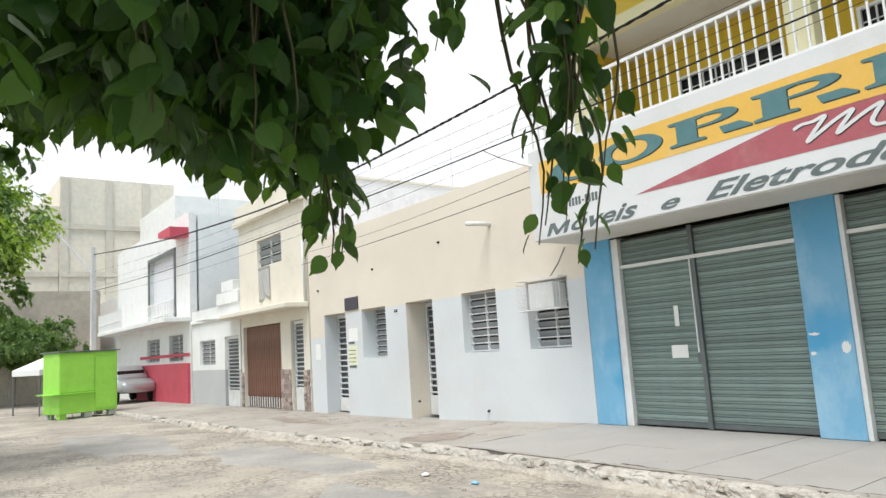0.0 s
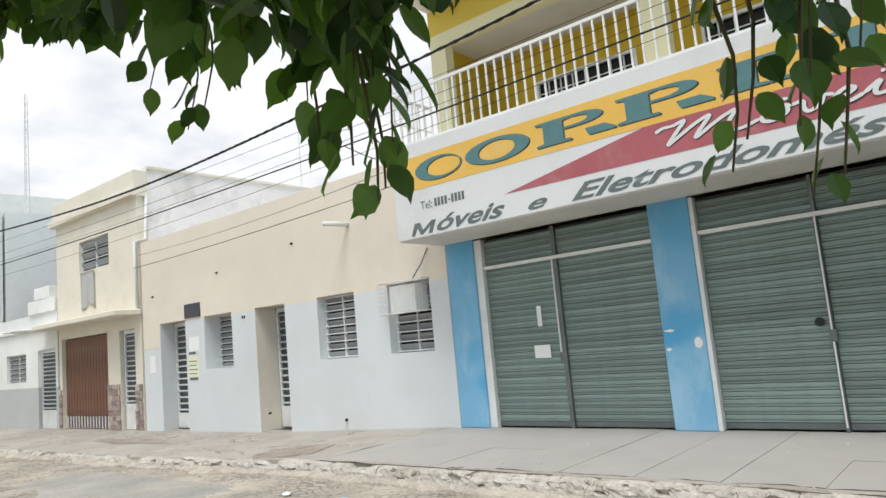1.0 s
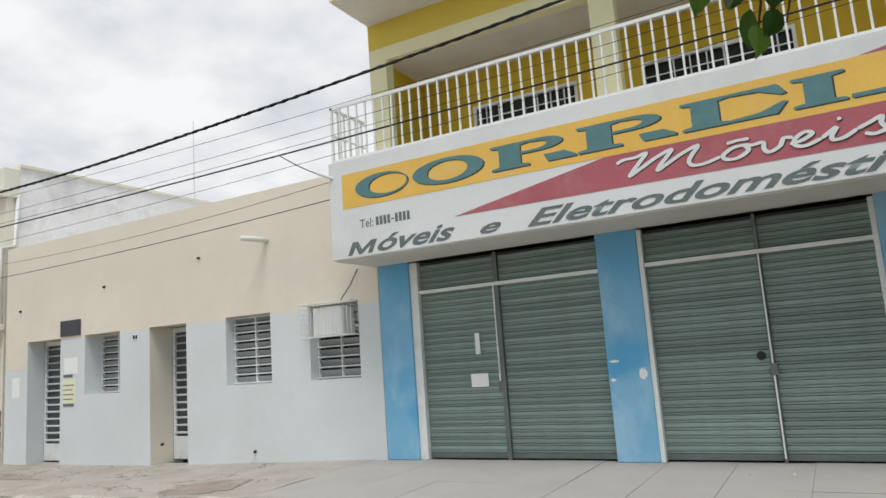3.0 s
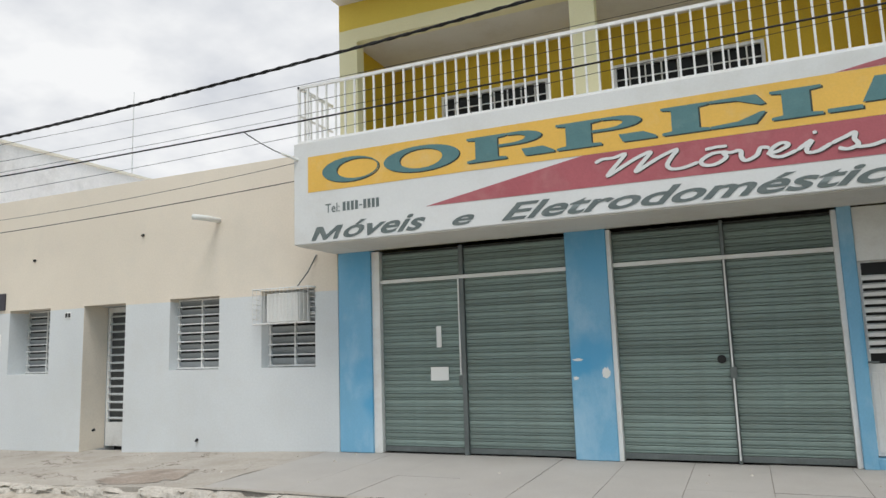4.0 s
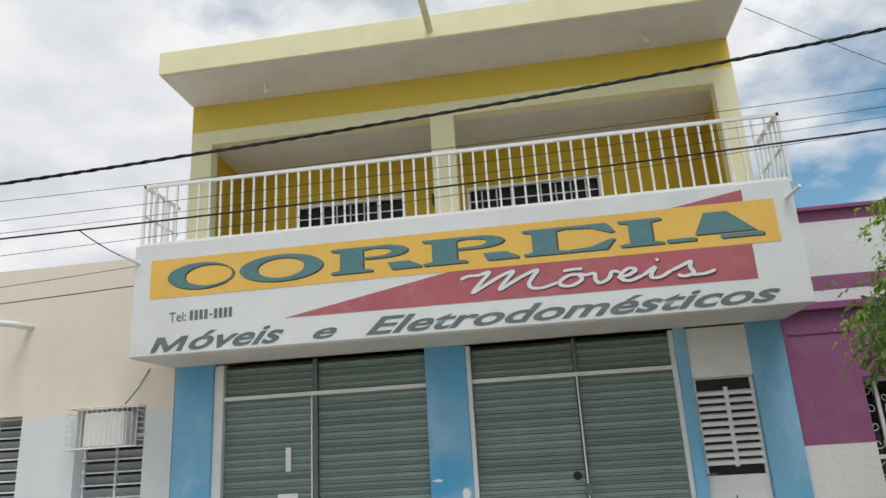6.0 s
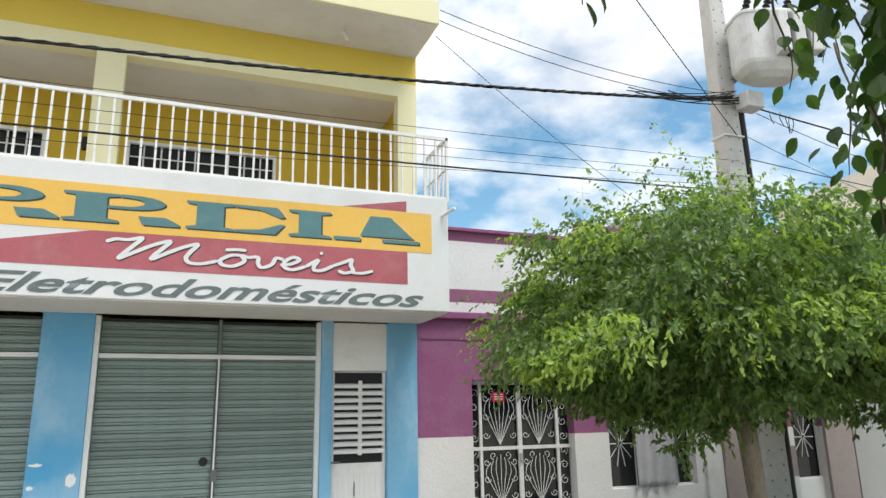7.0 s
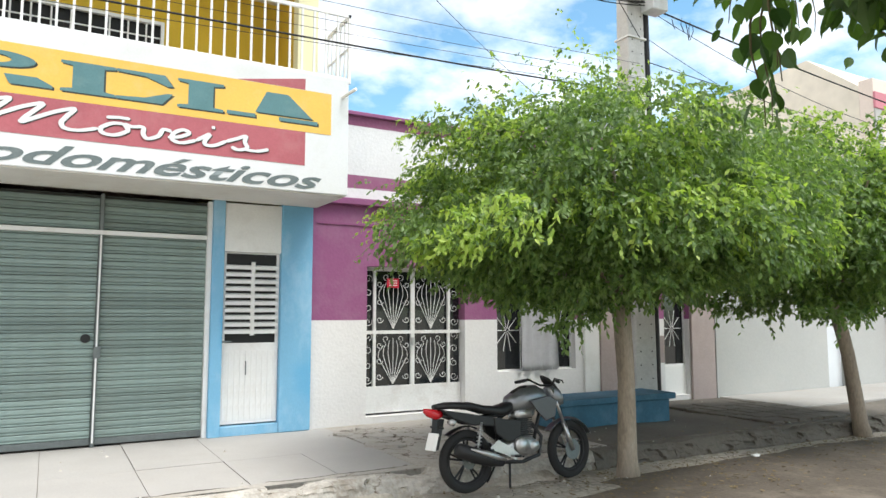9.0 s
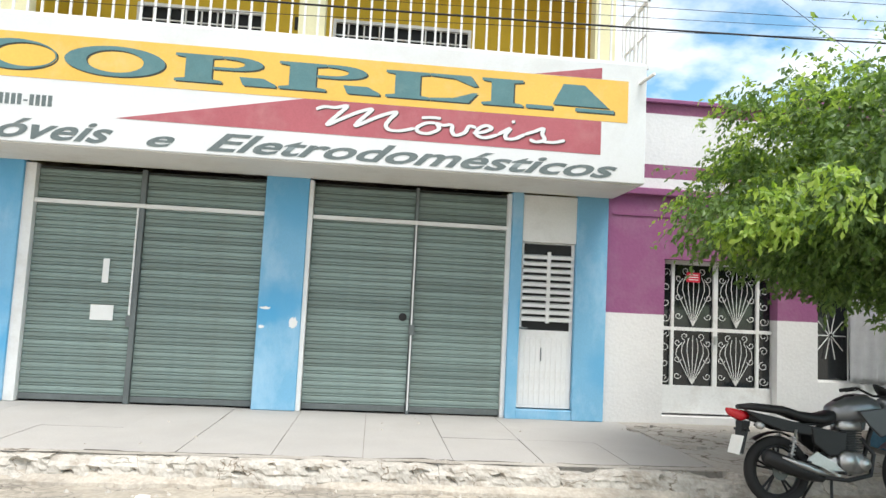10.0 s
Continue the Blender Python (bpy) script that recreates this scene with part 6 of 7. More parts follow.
for a, b, s, r in (((4.81, -1.0, 7.6), (10.1, -1.1, 7.05), 0.2, 0.006), ((4.81, -0.9, 7.5), (10.1, -1.1, 6.9), 0.22, 0.006), ((4.85, -0.7, 7.35), (12.5, 2.5, 5.4), 0.2, 0.005), ((5.2, -2.6, 9.6), (10.1, -1.1, 6.3), 0.05, 0.008),
                   ((10.2, -0.9, 11.0), (-6.0, -3.5, 13.0), 0.3, 0.006), ((10.3, -1.1, 6.9), (45, -3.2, 5.2), 0.8, 0.015), ((10.3, -1.1, 6.85), (20, -0.5, 6.0), 0.3, 0.006), ((10.3, -1.1, 5.9), (45, -3.0, 4.3), 0.5, 0.008),
                   ((10.3, -1.1, 5.2), (45, -3.2, 4.2), 0.3, 0.009), ((10.3, -1.0, 6.4), (20, -0.6, 5.2), 0.4, 0.005), ((10.2, -0.9, 11.0), (45, -3.0, 10.2), 0.3, 0.008)):
    wire(a, b, s, r)
# tangle at the pole
_t = random.Random(3)
bm = bmesh.new()
for k in range(9):
    a = Vector((PX - _t.uniform(1.0, 2.4), PY - 0.26 + _t.uniform(-.05, .05), 6.72 + _t.uniform(-.03, .14)))
    b = Vector((PX + _t.uniform(-0.1, 0.6), PY - 0.26, 6.98 + _t.uniform(-.14, .12)))
    sweep(bm, sag_points(a, b, _t.uniform(0.0, 0.12), 8), 0.009, 5)
for k in range(5):
    x, z = PX + 0.5 + _t.uniform(0, 0.9), 6.82 + _t.uniform(-.05, .05)
    sweep(bm, [(x, PY - 0.25, z), (x + _t.uniform(-.05, .05), PY - 0.25, z - 0.12), (x + _t.uniform(-.08, .08), PY - 0.25, z - _t.uniform(0.16, 0.34))], 0.009, 4)
tagged(solo("cable_tangle", bm, M["cable"], "tangled bundle of black wires tied at the pole", "cable", smooth=True), kind="stuff")
for x, y, z0, z1 in ((-14.8, 6.0, 6.6, 9.8), (11.0, 5.0, 4.4, 7.5)):
    bm = bmesh.new(); tube(bm, (x, y, z0), (x, y, z1), 0.022 if x > -40 else 0.12, 0.012 if x > -40 else 0.06, 6)
    if x > 0:
        tube(bm, (x - 0.2, y, z1 - 0.2), (x + 0.2, y, z1 - 0.2), 0.012, n=5)
    solo("antenna_mast", bm, M["trafo"], "thin grey antenna mast on a roof", "antenna")


mast = thing("antenna_mast", "slender grey lattice mast on the roof of a far house", "antenna", at=(-38.2, 5.5, 7.9))
for dx, dy in ((-0.14, -0.1), (0.14, -0.1), (0.0, 0.14)):
    bm = bmesh.new(); tube(bm, (dx, dy, 0), (dx * 0.5, dy * 0.5, 9.6), 0.03, 0.02, 6)
    part("mast_leg", bm, M["trafo"], mast)
for k in range(1, 19):
    f = 1 - 0.5 * k / 19
    bm = bmesh.new()
    for p, q in (((-0.14, -0.1), (0.14, -0.1)), ((0.14, -0.1), (0.0, 0.14)), ((0.0, 0.14), (-0.14, -0.1))):
        tube(bm, (p[0] * f, p[1] * f, k * 0.5), (q[0] * f, q[1] * f, k * 0.5), 0.012, n=4)
    part("rung", bm, M["trafo"], mast)


# ---- trees ----
SMALL = ([(0, 0, 0), (0.45, 0.27, 0.05), (1, 0, -0.08), (0.45, -0.27, 0.05)], [(0, 1, 2), (0, 2, 3)])
_u = (0, 0.12, 0.3, 0.52, 0.75, 0.88, 1.0)
_h = (0, 0.19, 0.30, 0.31, 0.19, 0.07, 0)
_bv = [(0, 0, 0)]
_bf = []
for k in range(1, 6):
    c = -0.16 * _u[k] ** 2
    _bv += [(_u[k], 0, c - 0.02), (_u[k], _h[k], c + 0.035), (_u[k], -_h[k], c + 0.035)]
_bv.append((1.0, 0, -0.22))
_bf += [(0, 1, 2), (0, 3, 1)]
for k in range(4):
    i = 1 + 3 * k
    _bf += [(i, i + 3, i + 4, i + 1), (i, i + 2, i + 5, i + 3)]
_bf += [(13, 16, 14), (13, 15, 16)]
BROAD = (_bv, _bf)


def leaves(name, template, pos, way, up, length, slot, mats, parent):
    """One mesh of many leaves: places, directions, face normals, lengths and material slots."""
    pos, way, up, length = (np.asarray(a, float) for a in (pos, way, up, length))
    way /= np.linalg.norm(way, axis=1)[:, None]
    side = np.cross(up, way); side /= np.linalg.norm(side, axis=1)[:, None] + 1e-9
    nor = np.cross(way, side)
    tv = np.array(template[0], float)
    v = pos[:, None] + length[:, None, None] * (tv[None, :, 0:1] * way[:, None] + tv[None, :, 1:2] * side[:, None] + tv[None, :, 2:3] * nor[:, None])
    k = len(tv)
    faces = [tuple(i * k + q for q in f) for i in range(len(pos)) for f in template[1]]
    me = bpy.data.meshes.new(name)
    me.from_pydata(v.reshape(-1, 3).tolist(), [], faces)
    for m in mats:
        me.materials.append(m)
    me.polygons.foreach_set("material_index", np.repeat(np.asarray(slot, np.int32), len(template[1])))
    me.update()
    ob = new(name, me)
    ob.parent = parent
    return tagged(ob, kind="stuff")


def street_tree(base, crown_c, radii, n, seed, label, lean=(0, 0), trunk_r=0.14, leaf=0.085, flat=0.45, name="street_tree", tips=0.36, shoots=()):
    """Clipped street tree: trunk, limbs and an umbrella crown of drooping sprays."""
    rng = np.random.default_rng(seed)
    t = thing(name, label, "tree")
    bx, by, bz = base
    cx, cy, cz = crown_c
    fork = Vector((bx + lean[0], by + lean[1], cz - radii[2] * 0.5))
    bm = bmesh.new()
    pts = [Vector((bx, by, bz - 0.05)), Vector((bx + lean[0] * 0.15, by, bz + 0.25)), Vector((bx + lean[0] * 0.5 + 0.03, by + lean[1] * 0.5, bz + (fork.z - bz) * 0.55)), fork]
    sweep(bm, pts, [trunk_r * 1.35, trunk_r, trunk_r * 0.86, trunk_r * 0.95], 12)
    for v in bm.verts:
        v.co += Vector((1, 1, 0)) * 0.03 * noise.noise(v.co * 4)
    part("trunk", bm, M["bark"], t, "rough grey-brown trunk", True)
    for k in range(9):
        a = k * math.tau / 9 + rng.uniform(-.3, .3)
        bm = bmesh.new()
        end = Vector((cx + radii[0] * 0.72 * math.cos(a), cy + radii[1] * 0.72 * math.sin(a), cz + radii[2] * rng.uniform(-0.1, 0.6)))
        mid = fork.lerp(end, 0.45) + Vector((0, 0, 0.12))
        sweep(bm, [fork - Vector((0, 0, 0.1)), mid, end], [trunk_r * 0.5, trunk_r * 0.28, 0.012], 7)
        part("limb", bm, M["bark"], t, smooth=True)
    pos, way, up, ln, slot = [], [], [], [], []
    tufts = []
    for i in range(n // 20):   # the crown is made of tufts with gaps between them
        d = rng.normal(size=3); d /= np.linalg.norm(d)
        lump = 1 + 0.36 * noise.noise(Vector(d * 2.3) + Vector((seed * 3.1, 0, 0))) + 0.22 * noise.noise(Vector(d * 5.3) + Vector((seed, 7, 0)))
        young = tips > 0 and d[2] > -0.35 and rng.random() < tips + 0.55 * noise.noise(Vector(d * 2.7) + Vector((0, seed, 5)))
        tufts.append((d, rng.uniform(0.70, 1.06) * lump, young))
    for i in range(n):
        if i % 10 < 8:
            d, shell, young = tufts[int(rng.integers(len(tufts)))]
            d = d + rng.normal(size=3) * 0.055; d /= np.linalg.norm(d)
            shell *= 1 - 0.10 * rng.random()
        else:
            d = rng.normal(size=3); d /= np.linalg.norm(d)
            lump = 1 + 0.36 * noise.noise(Vector(d * 2.3) + Vector((seed * 3.1, 0, 0))) + 0.22 * noise.noise(Vector(d * 5.3) + Vector((seed, 7, 0)))
            shell, young = rng.uniform(0.45, 0.95) ** 0.45 * lump, False
        zz = d[2] * radii[2] * shell
        if d[2] < 0:
            zz *= flat + 0.28 * max(0, noise.noise(Vector((d[0] * 3, d[1] * 3, seed))))
        p = np.array([cx + d[0] * radii[0] * shell, cy + d[1] * radii[1] * shell, cz + zz])
        out = np.array([d[0], d[1], 0.25 * d[2] + rng.uniform(-0.2, 0.5)])
        out += rng.normal(size=3) * 0.45; out /= np.linalg.norm(out)
        L = rng.uniform(0.22, 0.48) * (1.0 if d[2] > -0.15 else 0.5)
        m = int(rng.integers(9, 16))
        for k in range(m):
            s = k / m
            q = p + out * L * s - np.array([0, 0, 0.55 * L * s * s])
            w = out * 0.6 + rng.normal(size=3) * 0.55 + np.array([0, 0, -0.55 - 0.4 * s])
            pos.append(q); way.append(w); up.append(rng.normal(size=3) * 0.7 + np.array([d[0] * 0.4, d[1] * 0.4, 0.9])); ln.append(leaf * rng.uniform(0.7, 1.15)); slot.append(1 if young and s > 0.3 else 0)
    for i in range(n * 2):   # shaded inner leaves that close the crown
        d = rng.normal(size=3); d /= np.linalg.norm(d)
        f = rng.uniform(0.35, 0.80)
        zz = d[2] * radii[2] * f * (flat if d[2] < 0 else 1)
        pos.append([cx + d[0] * radii[0] * f, cy + d[1] * radii[1] * f, cz + zz]); way.append(rng.normal(size=3) + np.array([0, 0, -0.6])); up.append(rng.normal(size=3) + np.array([0, 0, 0.8])); ln.append(leaf * rng.uniform(1.0, 1.5)); slot.append(0)
    for sx, sy, sz, reach in shoots:   # upright young growth over the clipped outline
        for i in range(16):
            p = np.array([sx, sy, sz]) + rng.normal(size=3) * np.array([0.28, 0.28, 0.12])
            tip = np.array([rng.normal() * 0.22, rng.normal() * 0.22, reach * rng.uniform(0.5, 1.1)])
            for k in range(34):
                f = k / 33
                q = p + tip * f + np.array([tip[0], tip[1], 0]) * f * f
                pos.append(q + rng.normal(size=3) * 0.02); way.append(rng.normal(size=3) * 0.7 + np.array([tip[0], tip[1], 0.1 - 0.7 * f])); up.append(rng.normal(size=3) * 0.6 + np.array([0, -0.3, 0.8])); ln.append(leaf * rng.uniform(0.6, 1.1)); slot.append(1 if rng.random() < 0.3 + 0.3 * f else 0)
    leaves("crown", SMALL, pos, way, up, ln, slot, [LEAF, LEAF_TIP], t)
    return t


street_tree((7.22, -3.55, -0.25), (6.9, -3.5, 2.5), (2.34, 2.2, 1.52), 7800, 1, "clipped ficus street tree with dense umbrella crown and pale trunk", lean=(-0.05, 0.0), trunk_r=0.112, leaf=0.074, flat=0.50, shoots=((6.75, -3.6, 3.95, 0.5), (7.2, -3.4, 3.95, 0.55), (7.75, -3.5, 3.8, 0.65), (6.1, -3.5, 3.7, 0.3)))
street_tree((12.5, -3.15, -0.3), (11.5, -3.2, 2.74), (2.9, 2.3, 1.45), 6200, 2, "leaning ficus street tree with yellow-green crown", lean=(-0.6, 0.05), trunk_r=0.11, leaf=0.085, flat=0.74, tips=0.5, shoots=((11.0, -3.3, 3.9, 0.4), (12.4, -3.4, 3.9, 0.4), (10.2, -3.5, 3.6, 0.35)))
street_tree((-11.4, -9.9, -0.4), (-11.4, -9.9, 4.0), (2.7, 2.5, 2.5), 3000, 3, "tall ficus tree across the street, yellow-green in the light", trunk_r=0.18, flat=0.9, leaf=0.12, tips=1.6)
street_tree((-44, -4.8, -0.7), (-43.5, -4.8, 2.8), (3.6, 3.2, 1.9), 2600, 4, "dark clipped tree at the end of the street", trunk_r=0.2, leaf=0.2, tips=0)
street_tree((-50, -8.5, -0.7), (-50, -8.0, 3.6), (4.2, 3.5, 2.6), 2600, 5, "dark clipped tree further down the street", trunk_r=0.2, leaf=0.22, tips=0)

# the tree overhead: broad leaves hanging in twigs
near = thing("overhanging_tree", "broad-leaved tree overhead with drooping leafy twigs", "tree")
bm = bmesh.new()
sweep(bm, [(4.6, -12.2, -0.3), (4.55, -12.1, 0.6), (4.3, -11.8, 1.9), (3.9, -11.0, 2.75), (3.4, -9.8, 3.0), (3.0, -8.9, 2.95)], [0.22, 0.17, 0.15, 0.11, 0.07, 0.03], 10)
part("trunk", bm, M["bark"], near, "grey-brown trunk and main limb", True)
for end in ((5.4, -11.8, 3.4), (4.2, -12.4, 3.6), (2.6, -11.6, 3.2), (3.4, -10.6, 3.6)):
    bm = bmesh.new()
    sweep(bm, [(4.3, -11.8, 1.9), Vector((4.3, -11.8, 1.9)).lerp(Vector(end), 0.5) + Vector((0, 0, 0.15)), end], [0.08, 0.05, 0.015], 8)
    part("limb", bm, M["bark"], near, smooth=True)
rng = np.random.default_rng(11)
pos, way, up, ln, slot = [], [], [], [], []
tw = bmesh.new()


def hang(x, y, z_top, z_bot, drift=0.12, gap=0.034, size=(0.055, 0.085), bare=0.0):
    """A drooping twig with leaves down both sides."""
    n = max(3, int((z_top - z_bot) / gap))
    dx, dy = rng.normal(size=2) * drift
    pts = [Vector((x - dx * (1 - s) ** 2 + 0.012 * math.sin(9 * s + x * 7), y - dy * (1 - s) ** 2 + 0.012 * math.cos(8 * s + y * 5), z_top + (z_bot - z_top) * s)) for s in np.linspace(0, 1, 9)]
    sweep(tw, pts, [0.005 - 0.0038 * k / 8 for k in range(9)], 4, False)
    for k in range(n):
        s = (k + 0.5) / n
        if s < bare and rng.random() < 0.7:
            continue
        f = s * 8
        i = min(7, int(f))
        p = pts[i].lerp(pts[i + 1], f - i)
        a = rng.uniform(0, math.tau)
        w = np.array([math.cos(a) * 0.55, math.sin(a) * 0.55, -0.85 + rng.normal() * 0.25])
        q = np.array(p) + np.array([math.cos(a), math.sin(a), -0.35]) * 0.02
        pos.append(q); way.append(w); up.append([math.cos(a + rng.normal() * 0.9), math.sin(a + rng.normal() * 0.9), 0.35]); ln.append(rng.uniform(*size) * (1.0 if s < 0.9 else 0.85)); slot.append(1 if s > 0.93 and rng.random() < 0.35 else 0)


# height of the foliage's underside over the plan: rows every 0.2 m from x = 2.2, columns every 0.2 m from y = -9.2
UNDER = np.array([[1.90, 2.17, 2.41, 2.50, 2.68, 2.83], [2.14, 2.11, 2.29, 2.56, 2.68, 2.77], [2.08, 2.05, 2.08, 2.17, 2.71, 2.86], [2.02, 1.99, 1.97, 2.14, 2.17, 2.86],
                  [1.96, 1.93, 1.96, 2.14, 2.20, 2.32], [1.90, 1.84, 1.90, 2.23, 2.26, 2.29], [1.84, 1.75, 1.74, 2.20, 2.29, 2.32], [1.78, 1.72, 1.74, 1.96, 2.35, 2.35],
                  [1.72, 1.66, 1.87, 1.80, 2.26, 2.44], [1.66, 1.66, 1.70, 1.87, 2.10, 2.35]])


def under(x, y):
    u, v = min(max((x - 2.2) / 0.2, 0), 8.999), min(max((y + 9.2) / 0.2, 0), 4.999)
    i, j = int(u), int(v)
    u, v = u - i, v - j
    return float((UNDER[i, j] * (1 - u) + UNDER[i + 1, j] * u) * (1 - v) + (UNDER[i, j + 1] * (1 - u) + UNDER[i + 1, j + 1] * u) * v)


for k in range(150):   # hanging fringe of the thick southern part
    x, y = rng.uniform(2.3, 3.75), rng.uniform(-9.28, -8.72)
    zb = under(x, y) + 0.06 + 0.22 * rng.random() ** 2
    hang(x, y, zb + rng.uniform(0.35, 0.6), zb, 0.07, 0.034, (0.048, 0.074))
for k in range(55):    # looser sprays over the kerb side
    x, y = rng.uniform(2.85, 4.1), rng.uniform(-8.72, -8.15)
    zb = under(x, y) + 0.06 + 0.5 * rng.random() ** 1.3
    hang(x, y, zb + rng.uniform(0.3, 0.5), zb, 0.10, 0.038, (0.045, 0.072))
for k, (x, z) in enumerate(((2.57, 2.22), (2.66, 2.15), (2.78, 2.08), (2.90, 2.09), (3.05, 2.02), (3.14, 1.90), (3.19, 1.86), (3.29, 1.80), (3.34, 1.72), (3.37, 1.70), (3.40, 1.67), (3.42, 1.65))):   # lower edge of the thick part
    hang(x, -8.75 + 0.02 * math.sin(k * 2.1), z + 0.45, z + 0.02, 0.04, 0.032, (0.044, 0.066))
for x, y, z in ((2.72, -8.62, 2.01), (2.75, -8.56, 1.94), (2.79, -8.55, 1.96), (2.94, -8.47, 2.12)):   # single twigs on the street side
    hang(x, y, z + 0.45, z + 0.02, 0.03, 0.04, (0.05, 0.072))
for x, y, z in ((3.70, -8.51, 1.67), (3.72, -8.51, 1.70), (3.77, -8.49, 1.63), (3.80, -8.48, 1.65), (3.83, -8.48, 1.76)):   # twigs at the eastern tip
    hang(x, y, z + 0.5, z, 0.04, 0.052, (0.034, 0.052))
for k in range(9):     # loose twigs at the east edge
    x, y = rng.uniform(3.69, 3.86), rng.uniform(-8.54, -8.47)
    hang(x, y, 2.45, 1.70 + 0.04 * k, 0.06, 0.042, (0.045, 0.07), 0.2)
for x, y, z in ((3.43, -8.75, 1.73), (3.40, -8.77, 1.77), (3.36, -8.74, 1.83), (3.45, -8.79, 1.85), (3.42, -8.76, 1.80)):
    hang(x, y, 2.4, z, 0.03, 0.036, (0.048, 0.07), 0.1)
hang(2.12, -8.5, 2.85, 2.5, 0.03, 0.05)
for k in range(7000):   # dense foliage above the fringe
    thick = k < 6750
    x, y = (rng.uniform(2.2, 3.7), rng.uniform(-9.3, -8.72)) if thick else (rng.uniform(2.95, 4.1), rng.uniform(-8.75, -8.0))
    if not thick and noise.noise(Vector((x * 4.2, y * 4.2, 3.0))) < 0.05:
        continue
    z = under(x, y) + 0.08 + 0.62 * rng.random()
    a = rng.uniform(0, math.tau)
    pos.append([x, y, z]); way.append([math.cos(a) * 0.7, math.sin(a) * 0.7, -0.7 + rng.normal() * 0.3]); up.append([rng.normal() * 0.5, rng.normal() * 0.5, 0.8]); ln.append(rng.uniform(0.046, 0.072)); slot.append(0)
for k in range(3600):   # unseen leaves added over the crown to keep light off the foliage below
    x, y = rng.uniform(2.0, 4.3), rng.uniform(-9.6, -8.55)
    z = under(x, y) + 0.75 + 0.7 * rng.random()
    a = rng.uniform(0, math.tau)
    pos.append([x, y, z]); way.append([math.cos(a) * 0.7, math.sin(a) * 0.7, -0.5 + rng.normal() * 0.3]); up.append([rng.normal() * 0.5, rng.normal() * 0.5, 0.8]); ln.append(rng.uniform(0.08, 0.11)); slot.append(0)
k = 0
while k < 9000:        # the rest of the crown, over the trunk
    d = rng.normal(size=3); d /= np.linalg.norm(d)
    q = np.array([3.9, -11.2, 3.2]) + d * np.array([2.3, 1.8, 1.0]) * rng.uniform(0.5, 1.0) ** 0.5 * (1 + 0.3 * noise.noise(Vector(d * 3)))
    if q[1] > -9.5 or q[2] < 2.35:
        continue
    a = rng.uniform(0, math.tau)
    pos.append(q); way.append([math.cos(a) * 0.7, math.sin(a) * 0.7, -0.7 + rng.normal() * 0.3]); up.append([rng.normal() * 0.5, rng.normal() * 0.5, 0.8]); ln.append(rng.uniform(0.07, 0.11)); slot.append(0)
    k += 1
leaves("crown", BROAD, pos, way, up, ln, slot, [LEAF_NEAR, LEAF_EDGE], near)
tagged(part("twig", tw, M["twig"], near, "thin drooping twigs", True), kind="stuff")

# ---- motorcycle ----
def loft(bm, secs, n=14):
    """Rounded body through sections (x, z, half width, half height, power)."""
    rings = []
    for x, z, hw, hh, pw in secs:
        r = []
        for k in range(n):
            a = k * math.tau / n
            c, s = math.cos(a), math.sin(a)
            r.append(bm.verts.new((x, hw * math.copysign(abs(c) ** pw, c), z + hh * math.copysign(abs(s) ** pw, s))))
        rings.append(r)
    for a, b in zip(rings, rings[1:]):
        for k in range(n):
            bm.faces.new((a[k], a[(k + 1) % n], b[(k + 1) % n], b[k]))
    bm.faces.new(rings[0][::-1]); bm.faces.new(rings[-1])


def torus(bm, R, r, rw, n=40, m=10):
    g = []
    for i in range(n):
        a = i * math.tau / n
        g.append([bm.verts.new(((R + r * math.cos(b)) * math.cos(a), rw * math.sin(b), (R + r * math.cos(b)) * math.sin(a))) for b in [j * math.tau / m for j in range(m)]])
    for i in range(n):
        for j in range(m):
            bm.faces.new((g[i][j], g[(i + 1) % n][j], g[(i + 1) % n][(j + 1) % m], g[i][(j + 1) % m]))


moto = thing("motorcycle", "small grey street motorcycle with black seat, parked on its side stand", "motorcycle")


def moto_wheel(name, x, wide, turn=0.0):
    bm = bmesh.new(); torus(bm, 0.262, 0.046, wide)
    w = part(name, bm, M["tyre"], moto, "black rubber tyre on a cast alloy wheel", True)
    w.location = (x, 0, 0.308)
    w.rotation_euler = (0, 0, turn)
    bm = bmesh.new(); torus(bm, 0.215, 0.014, wide * 0.6, 36, 6)
    part("rim", bm, M["black"], w, smooth=True)
    bm = bmesh.new(); tube(bm, (0, -0.06, 0), (0, 0.06, 0), 0.045, n=14); tube(bm, (0, -0.075, 0), (0, 0.075, 0), 0.014)
    part("hub", bm, M["alloy"], w)
    for k in range(5):
        a = k * math.tau / 5 + 0.3
        for s in (-0.12, 0.12):
            bm = bmesh.new(); tube(bm, (0.04 * math.cos(a), 0, 0.04 * math.sin(a)), (0.21 * math.cos(a + s), 0, 0.21 * math.sin(a + s)), 0.012, 0.010, 6)
            part("spoke", bm, M["black"], w)
    bm = bmesh.new(); tube(bm, (0, -0.062, 0), (0, -0.058, 0), 0.11 if x > 1 else 0.075, n=20)
    part("brake_disc", bm, M["steel"], w)
    return w


moto_wheel("rear_wheel", 0.0, 0.052)
moto_wheel("front_wheel", 1.33, 0.044, 0.1)


def mp(name, m, label, smooth, fn, parent=None):
    bm = bmesh.new(); fn(bm)
    return part(name, bm, M[m], parent or moto, label, smooth)


